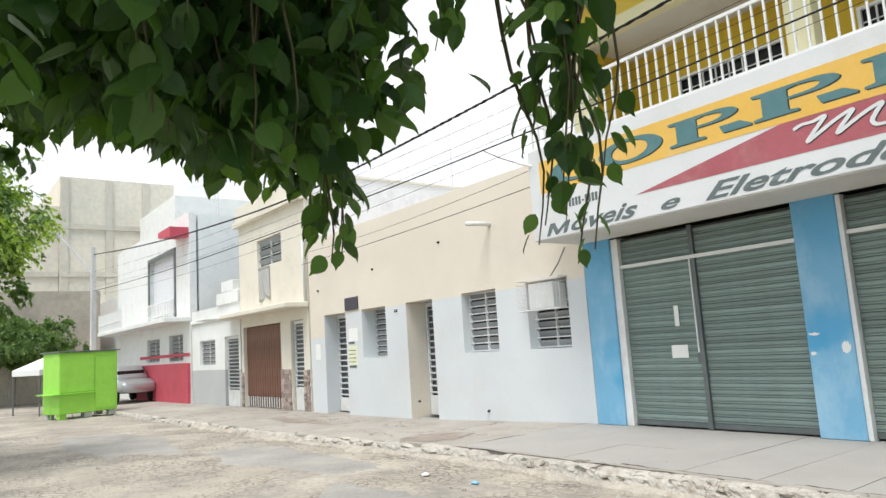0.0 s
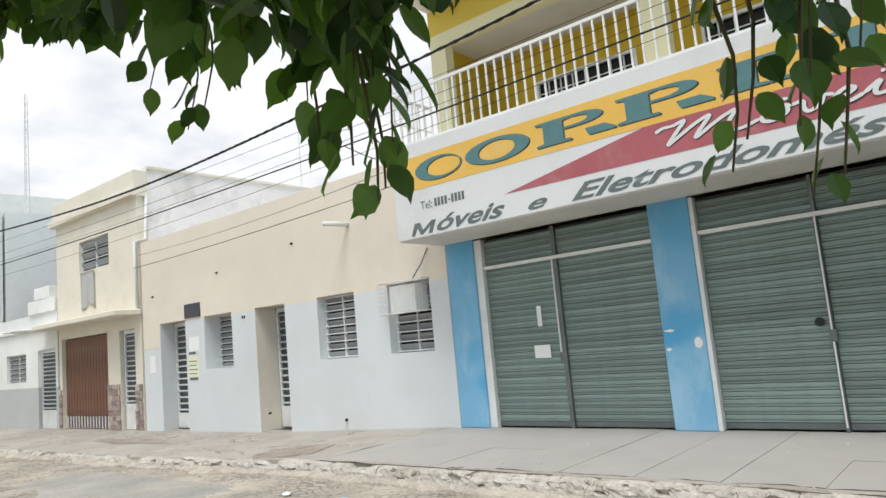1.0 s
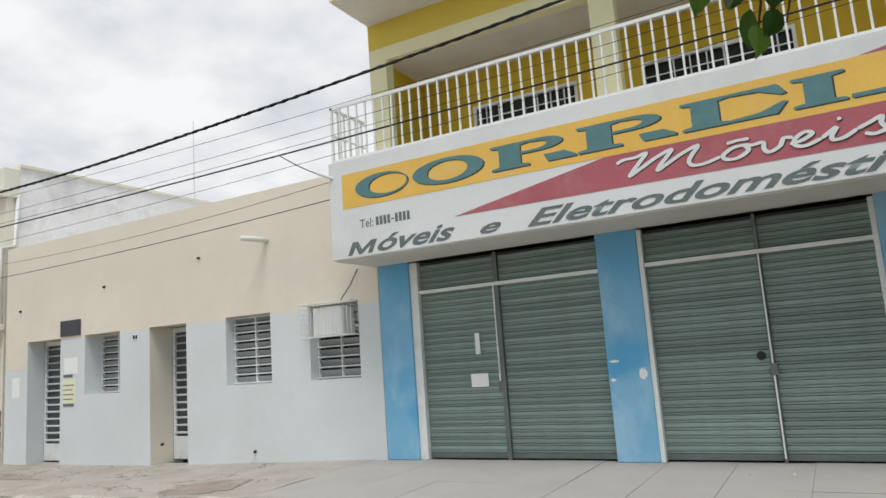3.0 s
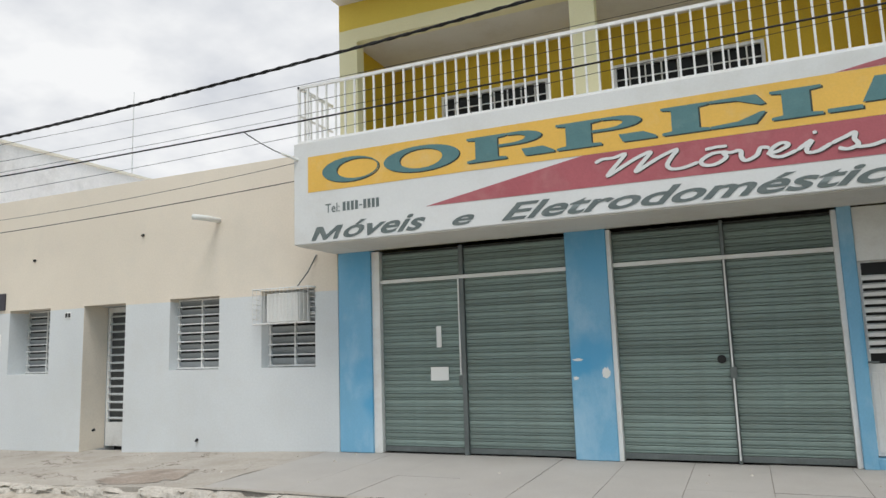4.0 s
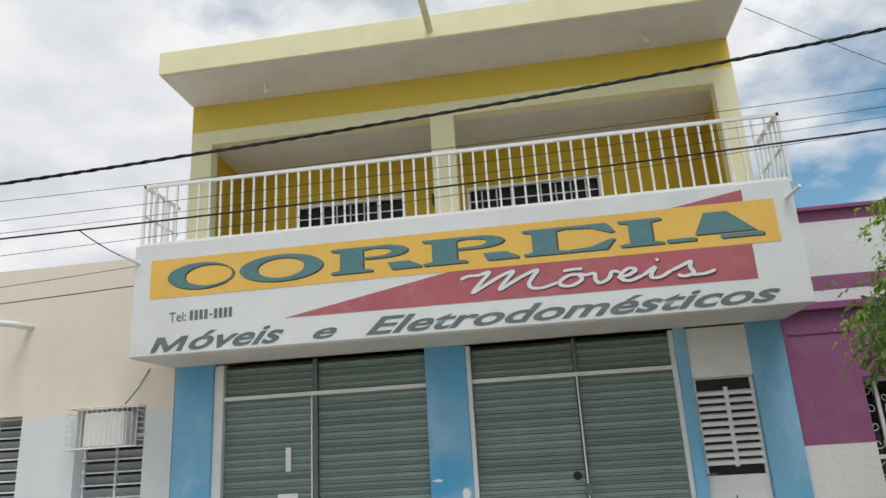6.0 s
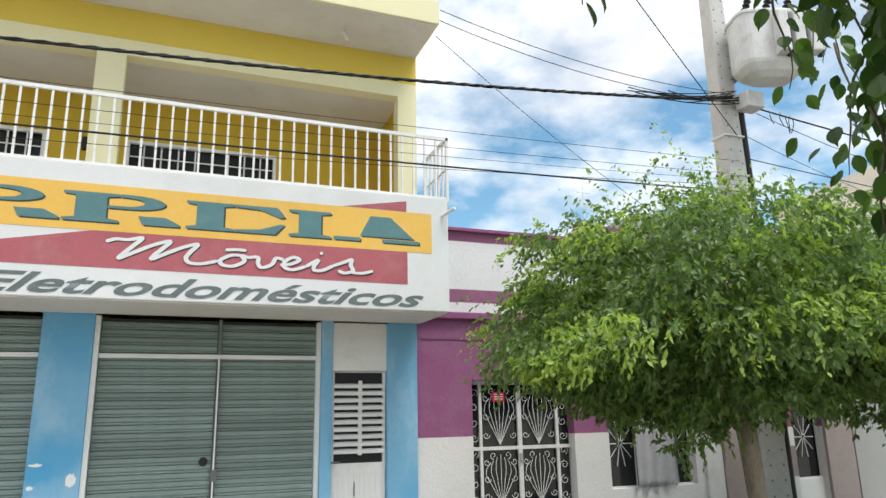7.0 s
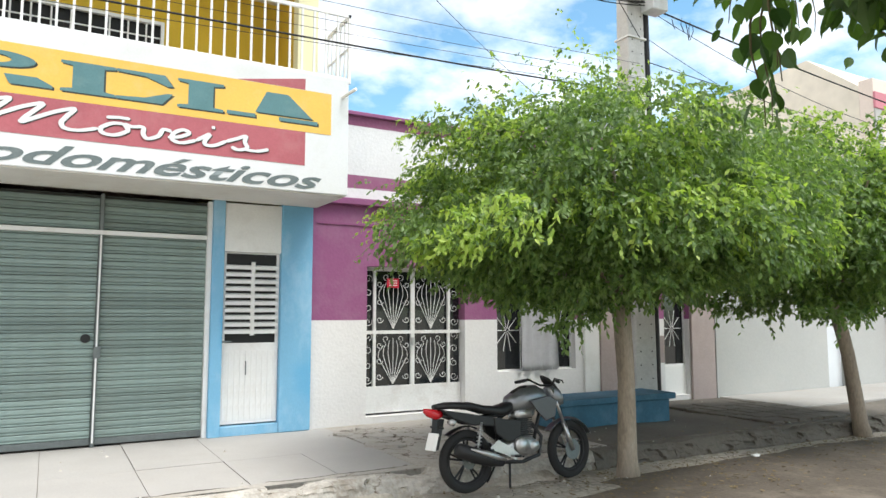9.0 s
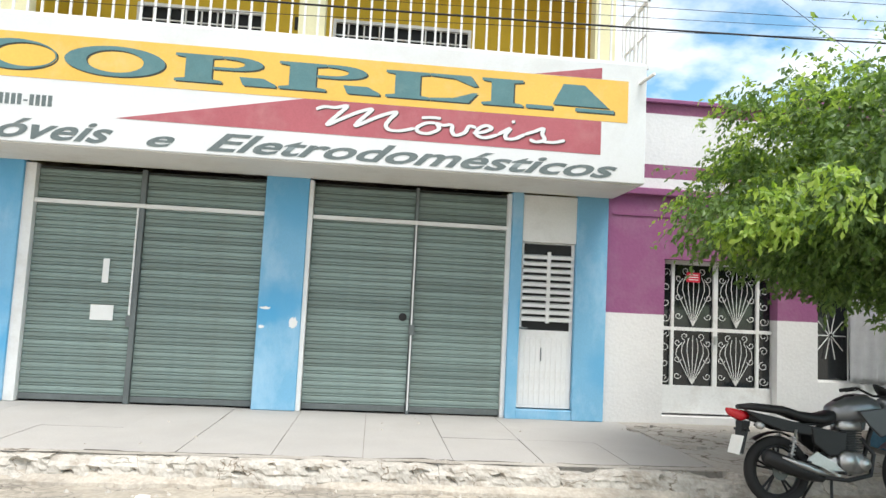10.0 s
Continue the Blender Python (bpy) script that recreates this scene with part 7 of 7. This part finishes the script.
mp("fuel_tank", "moto_grey", "glossy grey fuel tank", True, lambda b: loft(b, [(0.52, 0.83, 0.05, 0.05, 0.8), (0.56, 0.84, 0.11, 0.08, 0.75), (0.68, 0.87, 0.15, 0.115, 0.75), (0.82, 0.89, 0.165, 0.13, 0.75), (0.94, 0.88, 0.14, 0.11, 0.8), (1.03, 0.85, 0.07, 0.07, 0.9)]))
for s in (-1, 1):
    def shroud(b, s=s):
        prism(b, [(0.70, 0.86), (0.95, 0.90), (1.06, 0.84), (1.02, 0.68), (0.90, 0.64), (0.80, 0.74)], s * 0.165, s * 0.195)
        bevel(b, 0.012, 2)
    mp("tank_shroud", "moto_dark", "dark grey side shroud", False, shroud)

    def panel(b, s=s):
        prism(b, [(0.28, 0.72), (0.62, 0.66), (0.60, 0.47), (0.44, 0.46), (0.30, 0.56)], s * 0.085, s * 0.125)
        bevel(b, 0.015, 2)
    mp("side_panel", "black", "black side panel", False, panel)

    def tailp(b, s=s):
        prism(b, [(-0.34, 0.84), (-0.02, 0.78), (0.32, 0.71), (0.30, 0.63), (0.02, 0.66), (-0.20, 0.74)], s * 0.06, s * 0.115)
        bevel(b, 0.014, 2)
    mp("tail_panel", "black", "black tail panel", False, tailp)
mp("tank_cap_panel", "black", "black tank centre panel", True, lambda b: loft(b, [(0.60, 0.935, 0.03, 0.02, 0.8), (0.74, 0.985, 0.07, 0.025, 0.8), (0.9, 0.995, 0.06, 0.02, 0.8), (1.0, 0.94, 0.03, 0.02, 0.8)]))
mp("seat", "black", "long black vinyl seat", True, lambda b: loft(b, [(-0.34, 0.86, 0.06, 0.022, 0.7), (-0.2, 0.865, 0.11, 0.035, 0.65), (0.05, 0.845, 0.125, 0.04, 0.65), (0.2, 0.80, 0.125, 0.045, 0.65), (0.4, 0.775, 0.12, 0.05, 0.65), (0.54, 0.80, 0.10, 0.065, 0.7), (0.58, 0.83, 0.05, 0.04, 0.8)]))
mp("tail_light", "tail_red", "red tail light", True, lambda b: loft(b, [(-0.46, 0.83, 0.02, 0.02, 0.8), (-0.42, 0.81, 0.05, 0.04, 0.8), (-0.34, 0.785, 0.07, 0.05, 0.8), (-0.28, 0.79, 0.06, 0.04, 0.8)]))
mp("rear_mudguard", "black", "black rear mudguard stay", False, lambda b: (prism(b, [(-0.34, 0.74), (-0.26, 0.74), (-0.34, 0.45), (-0.38, 0.45)], -0.05, 0.05), tube(b, (-0.32, -0.12, 0.66), (-0.32, 0.12, 0.66), 0.012)))
mp("licence_plate", "paper", "white plate with its number barred out", False, lambda b: prism(b, [(-0.36, 0.61), (-0.355, 0.61), (-0.405, 0.45), (-0.41, 0.45)], -0.1, 0.1))
mp("number_bar", "sign_grey", "", False, lambda b: prism(b, [(-0.379, 0.545), (-0.375, 0.545), (-0.396, 0.48), (-0.40, 0.48)], -0.08, 0.08))
for s in (-1, 1):
    mp("indicator_stalk", "black", "", True, lambda b, s=s: tube(b, (-0.24, s * 0.08, 0.71), (-0.24, s * 0.15, 0.71), 0.012))
    lens = mp("rear_indicator", "alloy", "clear round turn signal", True, lambda b: loft(b, [(-0.28, 0.71, 0.004, 0.004, 1), (-0.27, 0.71, 0.03, 0.03, 1), (-0.23, 0.71, 0.035, 0.035, 1), (-0.20, 0.71, 0.01, 0.01, 1)]))
    lens.location.y = s * 0.17
mp("engine_cylinder", "black", "black finned cylinder", False, lambda b: [box(b, 0.66 - 0.06, 0.80, -0.075, 0.075, 0.50 + 0.022 * k, 0.512 + 0.022 * k) for k in range(9)] and tube(b, (0.71, 0, 0.42), (0.72, 0, 0.74), 0.062, n=12))
mp("crankcase", "alloy", "bare alloy crankcase", True, lambda b: (loft(b, [(0.42, 0.38, 0.08, 0.05, 0.7), (0.5, 0.39, 0.12, 0.095, 0.7), (0.66, 0.40, 0.13, 0.11, 0.7), (0.78, 0.40, 0.12, 0.10, 0.7), (0.84, 0.40, 0.07, 0.05, 0.7)]), tube(b, (0.68, -0.15, 0.41), (0.68, -0.10, 0.41), 0.085, 0.10, 18)))
mp("exhaust", "black", "black silencer with alloy guard", True, lambda b: (sweep(b, [(0.80, -0.06, 0.62), (0.90, -0.08, 0.48), (0.84, -0.10, 0.30), (0.6, -0.13, 0.255), (0.32, -0.15, 0.28)], 0.02, 8), sweep(b, [(0.34, -0.15, 0.27), (0.2, -0.155, 0.31), (0.02, -0.16, 0.37), (-0.18, -0.165, 0.445), (-0.21, -0.166, 0.455)], [0.034, 0.064, 0.076, 0.072, 0.045], 14)))
mp("heat_guard", "alloy", "bright exhaust heat guard", True, lambda b: sweep(b, [(0.36, -0.185, 0.30), (0.24, -0.215, 0.34), (0.10, -0.23, 0.39), (-0.08, -0.232, 0.45)], [0.012, 0.028, 0.03, 0.008], 8))
mp("frame", "black", "black tube frame", True, lambda b: (sweep(b, [(1.03, 0, 0.88), (0.92, 0, 0.62), (0.84, 0, 0.38), (0.7, 0, 0.29)], 0.02, 8), sweep(b, [(1.02, 0, 0.9), (0.7, 0, 0.8), (0.42, 0, 0.7), (0.38, 0, 0.4)], 0.02, 8), sweep(b, [(0.5, 0.07, 0.74), (0.1, 0.08, 0.72), (-0.28, 0.07, 0.77)], 0.014, 6), sweep(b, [(0.5, -0.07, 0.74), (0.1, -0.08, 0.72), (-0.28, -0.07, 0.77)], 0.014, 6)))
for s in (-1, 1):
    def bracket(b, s=s):
        prism(b, [(0.30, 0.50), (0.44, 0.42), (0.56, 0.33), (0.50, 0.28), (0.36, 0.36), (0.20, 0.41), (0.22, 0.45)], s * 0.14, s * 0.155)
        bevel(b, 0.004)
    mp("foot_bracket", "alloy", "cast alloy footrest bracket", False, bracket)
mp("cylinder_head", "alloy", "bare alloy cylinder head", True, lambda b: loft(b, [(0.58, 0.72, 0.05, 0.04, 0.7), (0.62, 0.73, 0.085, 0.06, 0.7), (0.78, 0.73, 0.085, 0.06, 0.7), (0.82, 0.72, 0.05, 0.04, 0.7)]))
mp("clutch_cover", "alloy", "round alloy clutch cover", True, lambda b: (tube(b, (0.60, -0.12, 0.42), (0.60, -0.165, 0.42), 0.095, 0.08, 20), tube(b, (0.76, -0.11, 0.40), (0.76, -0.155, 0.40), 0.07, 0.055, 18)))
mp("chain_guard", "black", "black chain guard", False, lambda b: prism(b, [(0.0, 0.40), (0.36, 0.45), (0.40, 0.41), (0.02, 0.36)], 0.09, 0.12))
mp("swing_arm", "steel", "grey swing arm", False, lambda b: [tube(b, (0.42, s * 0.08, 0.37), (0.0, s * 0.085, 0.308), 0.018, 0.015, 6) for s in (-1, 1)])
for s in (-1, 1):
    mp("shock_absorber", "alloy", "coil shock absorber", True, lambda b, s=s: (tube(b, (0.05, s * 0.12, 0.35), (0.13, s * 0.12, 0.68), 0.012, n=6), [tube(b, (0.068 + 0.0084 * k, s * 0.12, 0.425 + 0.035 * k), (0.071 + 0.0084 * k, s * 0.12, 0.44 + 0.035 * k), 0.028, n=8) for k in range(6)]))
    mp("fork_leg", "alloy", "alloy fork leg with dark upper tube", True, lambda b, s=s: (tube(b, (1.33, s * 0.075, 0.30), (1.22, s * 0.075, 0.60), 0.026, 0.024, 8), tube(b, (1.22, s * 0.075, 0.60), (1.09, s * 0.075, 0.96), 0.017, n=8)))
    mp("mirror_grip", "black", "black rubber grip and lever", True, lambda b, s=s: (tube(b, (1.0, s * 0.26, 1.06), (0.94, s * 0.38, 1.04), 0.018, n=8), sweep(b, [(1.03, s * 0.22, 1.07), (1.06, s * 0.3, 1.05), (1.0, s * 0.38, 1.03)], 0.007, 5)))
    mp("front_indicator", "black", "small dark turn signal", True, lambda b, s=s: loft(b, [(1.10, 0.86, 0.01, 0.01, 1), (1.12, 0.86, 0.03, 0.025, 1), (1.17, 0.86, 0.025, 0.02, 1)]))
mp("handlebar", "black", "black handlebar", True, lambda b: sweep(b, [(0.95, -0.37, 1.04), (1.01, -0.24, 1.07), (1.07, -0.1, 1.0), (1.07, 0.1, 1.0), (1.01, 0.24, 1.07), (0.95, 0.37, 1.04)], 0.012, 8))
mp("headlight", "moto_grey", "grey headlight cowl", True, lambda b: loft(b, [(1.06, 0.90, 0.06, 0.08, 0.8), (1.12, 0.90, 0.10, 0.11, 0.75), (1.20, 0.87, 0.10, 0.10, 0.75), (1.25, 0.84, 0.07, 0.06, 0.8)]))
mp("headlight_lens", "alloy", "clear headlight lens", True, lambda b: loft(b, [(1.235, 0.85, 0.07, 0.055, 0.8), (1.262, 0.835, 0.045, 0.035, 0.8)]))
mp("windscreen", "black", "small dark flyscreen", True, lambda b: loft(b, [(1.02, 1.10, 0.03, 0.012, 0.8), (1.07, 1.06, 0.075, 0.03, 0.8), (1.14, 0.99, 0.09, 0.035, 0.8), (1.19, 0.95, 0.07, 0.02, 0.8)]))
def fender(b):
    n, prev = 12, None
    for k in range(n + 1):
        a = radians(25 + 115 * k / n)
        c = [b.verts.new((1.33 + 0.345 * math.cos(a) - 0.02 * abs(s), s * 0.055, 0.308 + (0.345 - 0.02 * abs(s)) * math.sin(a))) for s in (-1, -0.5, 0, 0.5, 1)]
        if prev:
            for q in range(4):
                b.faces.new((prev[q], prev[q + 1], c[q + 1], c[q]))
        prev = c
    bmesh.ops.solidify(b, geom=list(b.faces), thickness=0.008)
mp("front_mudguard", "moto_grey", "grey front mudguard", True, fender)
def rfender(b):
    n, prev = 10, None
    for k in range(n + 1):
        a = radians(60 + 70 * k / n)
        c = [b.verts.new((0.345 * math.cos(a), s * 0.06, 0.308 + (0.35 - 0.015 * abs(s)) * math.sin(a))) for s in (-1, -0.5, 0, 0.5, 1)]
        if prev:
            for q in range(4):
                b.faces.new((prev[q], prev[q + 1], c[q + 1], c[q]))
        prev = c
    bmesh.ops.solidify(b, geom=list(b.faces), thickness=0.008)
mp("inner_mudguard", "black", "black inner mudguard", True, rfender)
mp("foot_peg", "black", "", False, lambda b: tube(b, (0.5, -0.12, 0.32), (0.5, -0.24, 0.33), 0.014))
mp("foot_peg", "black", "", False, lambda b: tube(b, (0.2, -0.1, 0.40), (0.2, -0.2, 0.41), 0.013))
mp("side_stand", "black", "black side stand", False, lambda b: tube(b, (0.46, 0.1, 0.28), (0.42, 0.27, 0.03), 0.012))
mp("centre_stand", "black", "", False, lambda b: tube(b, (0.46, -0.1, 0.28), (0.42, -0.14, 0.02), 0.012))
moto.matrix_world = pose(5.23, -3.38, street_height(5.8, -3.5) + 0.015, -5, 0, 1)

# ---- kiosk, car, tent ----
kiosk = thing("kiosk", "bright lime-green metal street kiosk, shut, with a side counter", "kiosk")
for nm, dims, m, lab, w in (("body", (0, 2.25, 0, 1.3, 0.2, 2.5), "kiosk", "", 0.02), ("roof", (-0.08, 2.33, -0.1, 1.4, 2.5, 2.55), "steel", "thin dark metal roof", 0.01), ("door", (1.35, 2.2, -0.02, 0, 0.3, 2.3), "kiosk", "flush door", 0.006),
                            ("hatch", (0.05, 1.3, -0.03, 0, 1.0, 2.4), "kiosk", "shut serving hatch", 0.006), ("counter", (-0.3, 1.4, -0.12, 0.0, 0.93, 0.97), "kiosk", "narrow counter", 0.005), ("side_counter", (-0.3, 0.0, 0, 1.2, 0.93, 0.97), "kiosk", "folding side counter", 0.005),
                            ("support_block", (0.05, 0.3, 0.05, 0.3, 0.0, 0.2), "kiosk", "", 0.01), ("support_block", (1.0, 1.3, 0.1, 0.4, 0.0, 0.2), "concrete", "concrete block", 0.01), ("support_block", (1.95, 2.2, 0.05, 0.3, 0.0, 0.2), "concrete", "concrete block", 0.01), ("support_block", (0.05, 0.3, 1.0, 1.25, 0.0, 0.2), "concrete", "", 0.01), ("support_block", (1.95, 2.2, 1.0, 1.25, 0.0, 0.2), "concrete", "", 0.01)):
    box_part(nm, dims, M[m], kiosk, lab, w)
for x in (0.35, 0.9):
    bm = bmesh.new(); tube(bm, (x - 0.5, 0.3, 0.02), (x - 0.5, 0.36, 0.75), 0.012); tube(bm, (x - 0.25, 0.3, 0.02), (x - 0.25, 0.36, 0.75), 0.012); tube(bm, (x - 0.5, 0.36, 0.5), (x - 0.25, 0.36, 0.5), 0.01)
    part("counter_leg", bm, M["kiosk"], kiosk)
kiosk.matrix_world = pose(-25.3, -5.05, road_z(-25.3) + 0.03, 0, 0, 107)

car = thing("pickup_truck", "silver double-cab pickup parked by the pavement", "car")
bm = bmesh.new(); loft(bm, [(-2.4, 0.85, 0.80, 0.30, 0.35), (-1.0, 0.82, 0.88, 0.36, 0.35), (1.2, 0.82, 0.88, 0.36, 0.35), (2.3, 0.78, 0.82, 0.28, 0.4), (2.5, 0.72, 0.7, 0.2, 0.4)], 20)
part("body", bm, M["silver"], car, smooth=True)
bm = bmesh.new(); loft(bm, [(-1.0, 1.15, 0.76, 0.1, 0.4), (-0.7, 1.4, 0.72, 0.36, 0.4), (0.6, 1.42, 0.72, 0.36, 0.4), (1.3, 1.15, 0.76, 0.1, 0.4)], 20)
part("cabin", bm, M["silver"], car, smooth=True)
for dims in ((-0.75, -0.1, -0.745, 0.745, 1.28, 1.65), (0.0, 0.65, -0.745, 0.745, 1.28, 1.65)):
    box_part("side_window", dims, M["glass_dark"], car, "dark tinted glass", 0.01)
for dims in ((1.0, 1.12, -0.62, 0.62, 1.28, 1.55), (-0.93, -0.84, -0.6, 0.6, 1.3, 1.6)):
    box_part("windscreen", dims, M["glass_dark"], car, "dark glass", 0.01)
for x in (-1.5, 1.55):
    for y in (-0.82, 0.82):
        bm = bmesh.new(); torus(bm, 0.25, 0.11, 0.12, 24, 8); tube(bm, (0, -0.1, 0), (0, 0.1, 0), 0.2, n=16)
        w = part("wheel", bm, M["tyre"], car, "black tyre", True); w.location = (x, y, 0.36)
car.matrix_world = pose(-33.4, -1.0, pave_z(-33), 0, 0, 3)

tent = thing("canopy_tent", "small white canopy tent on thin legs", "tent")
bm = bmesh.new()
a = [bm.verts.new((x, y, 2.0)) for x, y in ((-1.15, -1.15), (1.15, -1.15), (1.15, 1.15), (-1.15, 1.15))]
b = [bm.verts.new((x, y, 1.75)) for x, y in ((-1.15, -1.15), (1.15, -1.15), (1.15, 1.15), (-1.15, 1.15))]
top = bm.verts.new((0, 0, 2.65))
for k in range(4):
    bm.faces.new((a[k], a[(k + 1) % 4], top)); bm.faces.new((b[k], b[(k + 1) % 4], a[(k + 1) % 4], a[k]))
part("cover", bm, M["canvas"], tent)
for x in (-1.1, 1.1):
    for y in (-1.1, 1.1):
        bm = bmesh.new(); tube(bm, (x, y, 0), (x, y, 1.9), 0.03)
        part("leg", bm, M["steel"], tent)
tent.matrix_world = pose(-31.0, -4.5, road_z(-31), 0, 0, 20)

# ---- litter and rubble ----
_l = random.Random(21)
for x, y, m, lab in ((-0.2, -3.6, "paper", "crumpled white litter on the street"), (0.75, -3.7, "blue", "scrap of light blue plastic litter"), (9.4, -3.55, "paper", "crumpled silvery litter under the tree"), (-3.2, -4.0, "paper", "flattened white litter on the street"), (-2.3, -3.9, "blue", "bit of pale blue litter")):
    bm = bmesh.new(); bmesh.ops.create_icosphere(bm, subdivisions=2, radius=0.045)
    for v in bm.verts:
        v.co = Vector((v.co.x * 1.4, v.co.y, v.co.z * 0.45)) * (1 + 0.5 * noise.noise(v.co * 30 + Vector((x, y, 0))))
        v.co += Vector((x, y, street_height(x, y) + 0.02))
    solo("litter", bm, M[m], lab, "litter", group="street litter")
verts, faces = [], []
for k in range(900):
    x, y = _l.uniform(-26, 14), 0
    y = KERB_Y - abs(_l.gauss(0.05, 0.55)) - 0.02 if k % 3 else _l.uniform(-3.0, -0.1)
    z = street_height(x, y) if y < KERB_Y else pave_z(x)
    s = _l.uniform(0.008, 0.032)
    if -3.9 < x < 4.9 and y > KERB_Y and k % 6:
        continue
    i = len(verts)
    a = _l.uniform(0, 6.28)
    for q in range(4):
        verts.append((x + s * math.cos(a + q * 1.57), y + s * math.sin(a + q * 1.57) * 0.8, z - 0.003))
    verts.append((x, y, z + s * 0.8))
    faces += [(i + q, i + (q + 1) % 4, i + 4) for q in range(4)]
me = bpy.data.meshes.new("rubble"); me.from_pydata(verts, [], faces); me.materials.append(M["kerb"])
tagged(new("rubble", me), "crumbs of stone and dry dirt along the kerb", "rubble", kind="stuff")
# broken slab pieces between the shop and the purple house
for k in range(9):
    x, y = 4.95 + _l.uniform(0, 0.75), -0.35 - _l.uniform(0, 1.7)
    bm = bmesh.new()
    n = _l.randint(5, 7)
    r = _l.uniform(0.1, 0.22)
    top = [bm.verts.new((x + r * _l.uniform(.7, 1.2) * math.cos(q * math.tau / n), y + r * _l.uniform(.6, 1) * math.sin(q * math.tau / n), 0.02 + _l.uniform(-.006, .02))) for q in range(n)]
    bot = [bm.verts.new((v.co.x, v.co.y, -0.06)) for v in top]
    bm.faces.new(top)
    for q in range(n):
        bm.faces.new((top[q], bot[q], bot[(q + 1) % n], top[(q + 1) % n]))
    solo("broken_slab", bm, M["pave"], "broken piece of concrete paving, lifted", "rubble", group="broken paving")

# leaf litter under the trees
verts, faces = [], []
for k in range(1500):
    cx, cy = ((7.1, -3.7), (11.5, -3.6))[k % 2]
    x, y = cx + _l.gauss(0.3, 1.3), cy + _l.gauss(-0.1, 0.6)
    z = (street_height(x, y) if y < KERB_Y + 0.02 else pave_z(x)) + 0.012
    s, a = _l.uniform(0.015, 0.04), _l.uniform(0, 6.28)
    i = len(verts)
    for q, r in ((0, 1), (1.4, 0.5), (3.14, 1), (4.7, 0.5)):
        verts.append((x + s * r * math.cos(a + q), y + s * r * math.sin(a + q), z + _l.uniform(0, 0.012)))
    faces.append((i, i + 1, i + 2, i + 3))
me = bpy.data.meshes.new("leaf_litter"); me.from_pydata(verts, [], faces); me.materials.append(M["grass"])
tagged(new("leaf_litter", me), "dry brown fallen leaves under the street trees", "leaf litter", kind="stuff")
# clean pale ramp before the white house, rough stone setts beside it
bm = bmesh.new(); box(bm, 13.15, 19.2, -1.7, 0.015, -0.4, -0.02); bevel(bm, 0.015)
solo("pavement_ramp", bm, M["forecourt"], "smooth pale concrete forecourt of the white house", "pavement", "structure")
setts = thing("stone_setts", "worn stone setts with dark joints before the purple house", "pavement", kind="structure")
for i in range(7):
    for j in range(5):
        bm = bmesh.new(); x0, y0 = 10.9 + i * 0.32, -2.75 + j * 0.42
        box(bm, x0 + 0.02, x0 + 0.30, y0 + 0.02, y0 + 0.40, -0.1, pave_z(x0) + 0.035 + _l.uniform(-.008, .008)); bevel(bm, 0.012)
        # setts share the paving colour that has tree shade mixed in
        part("sett", bm, M["pave_shaded"], setts)
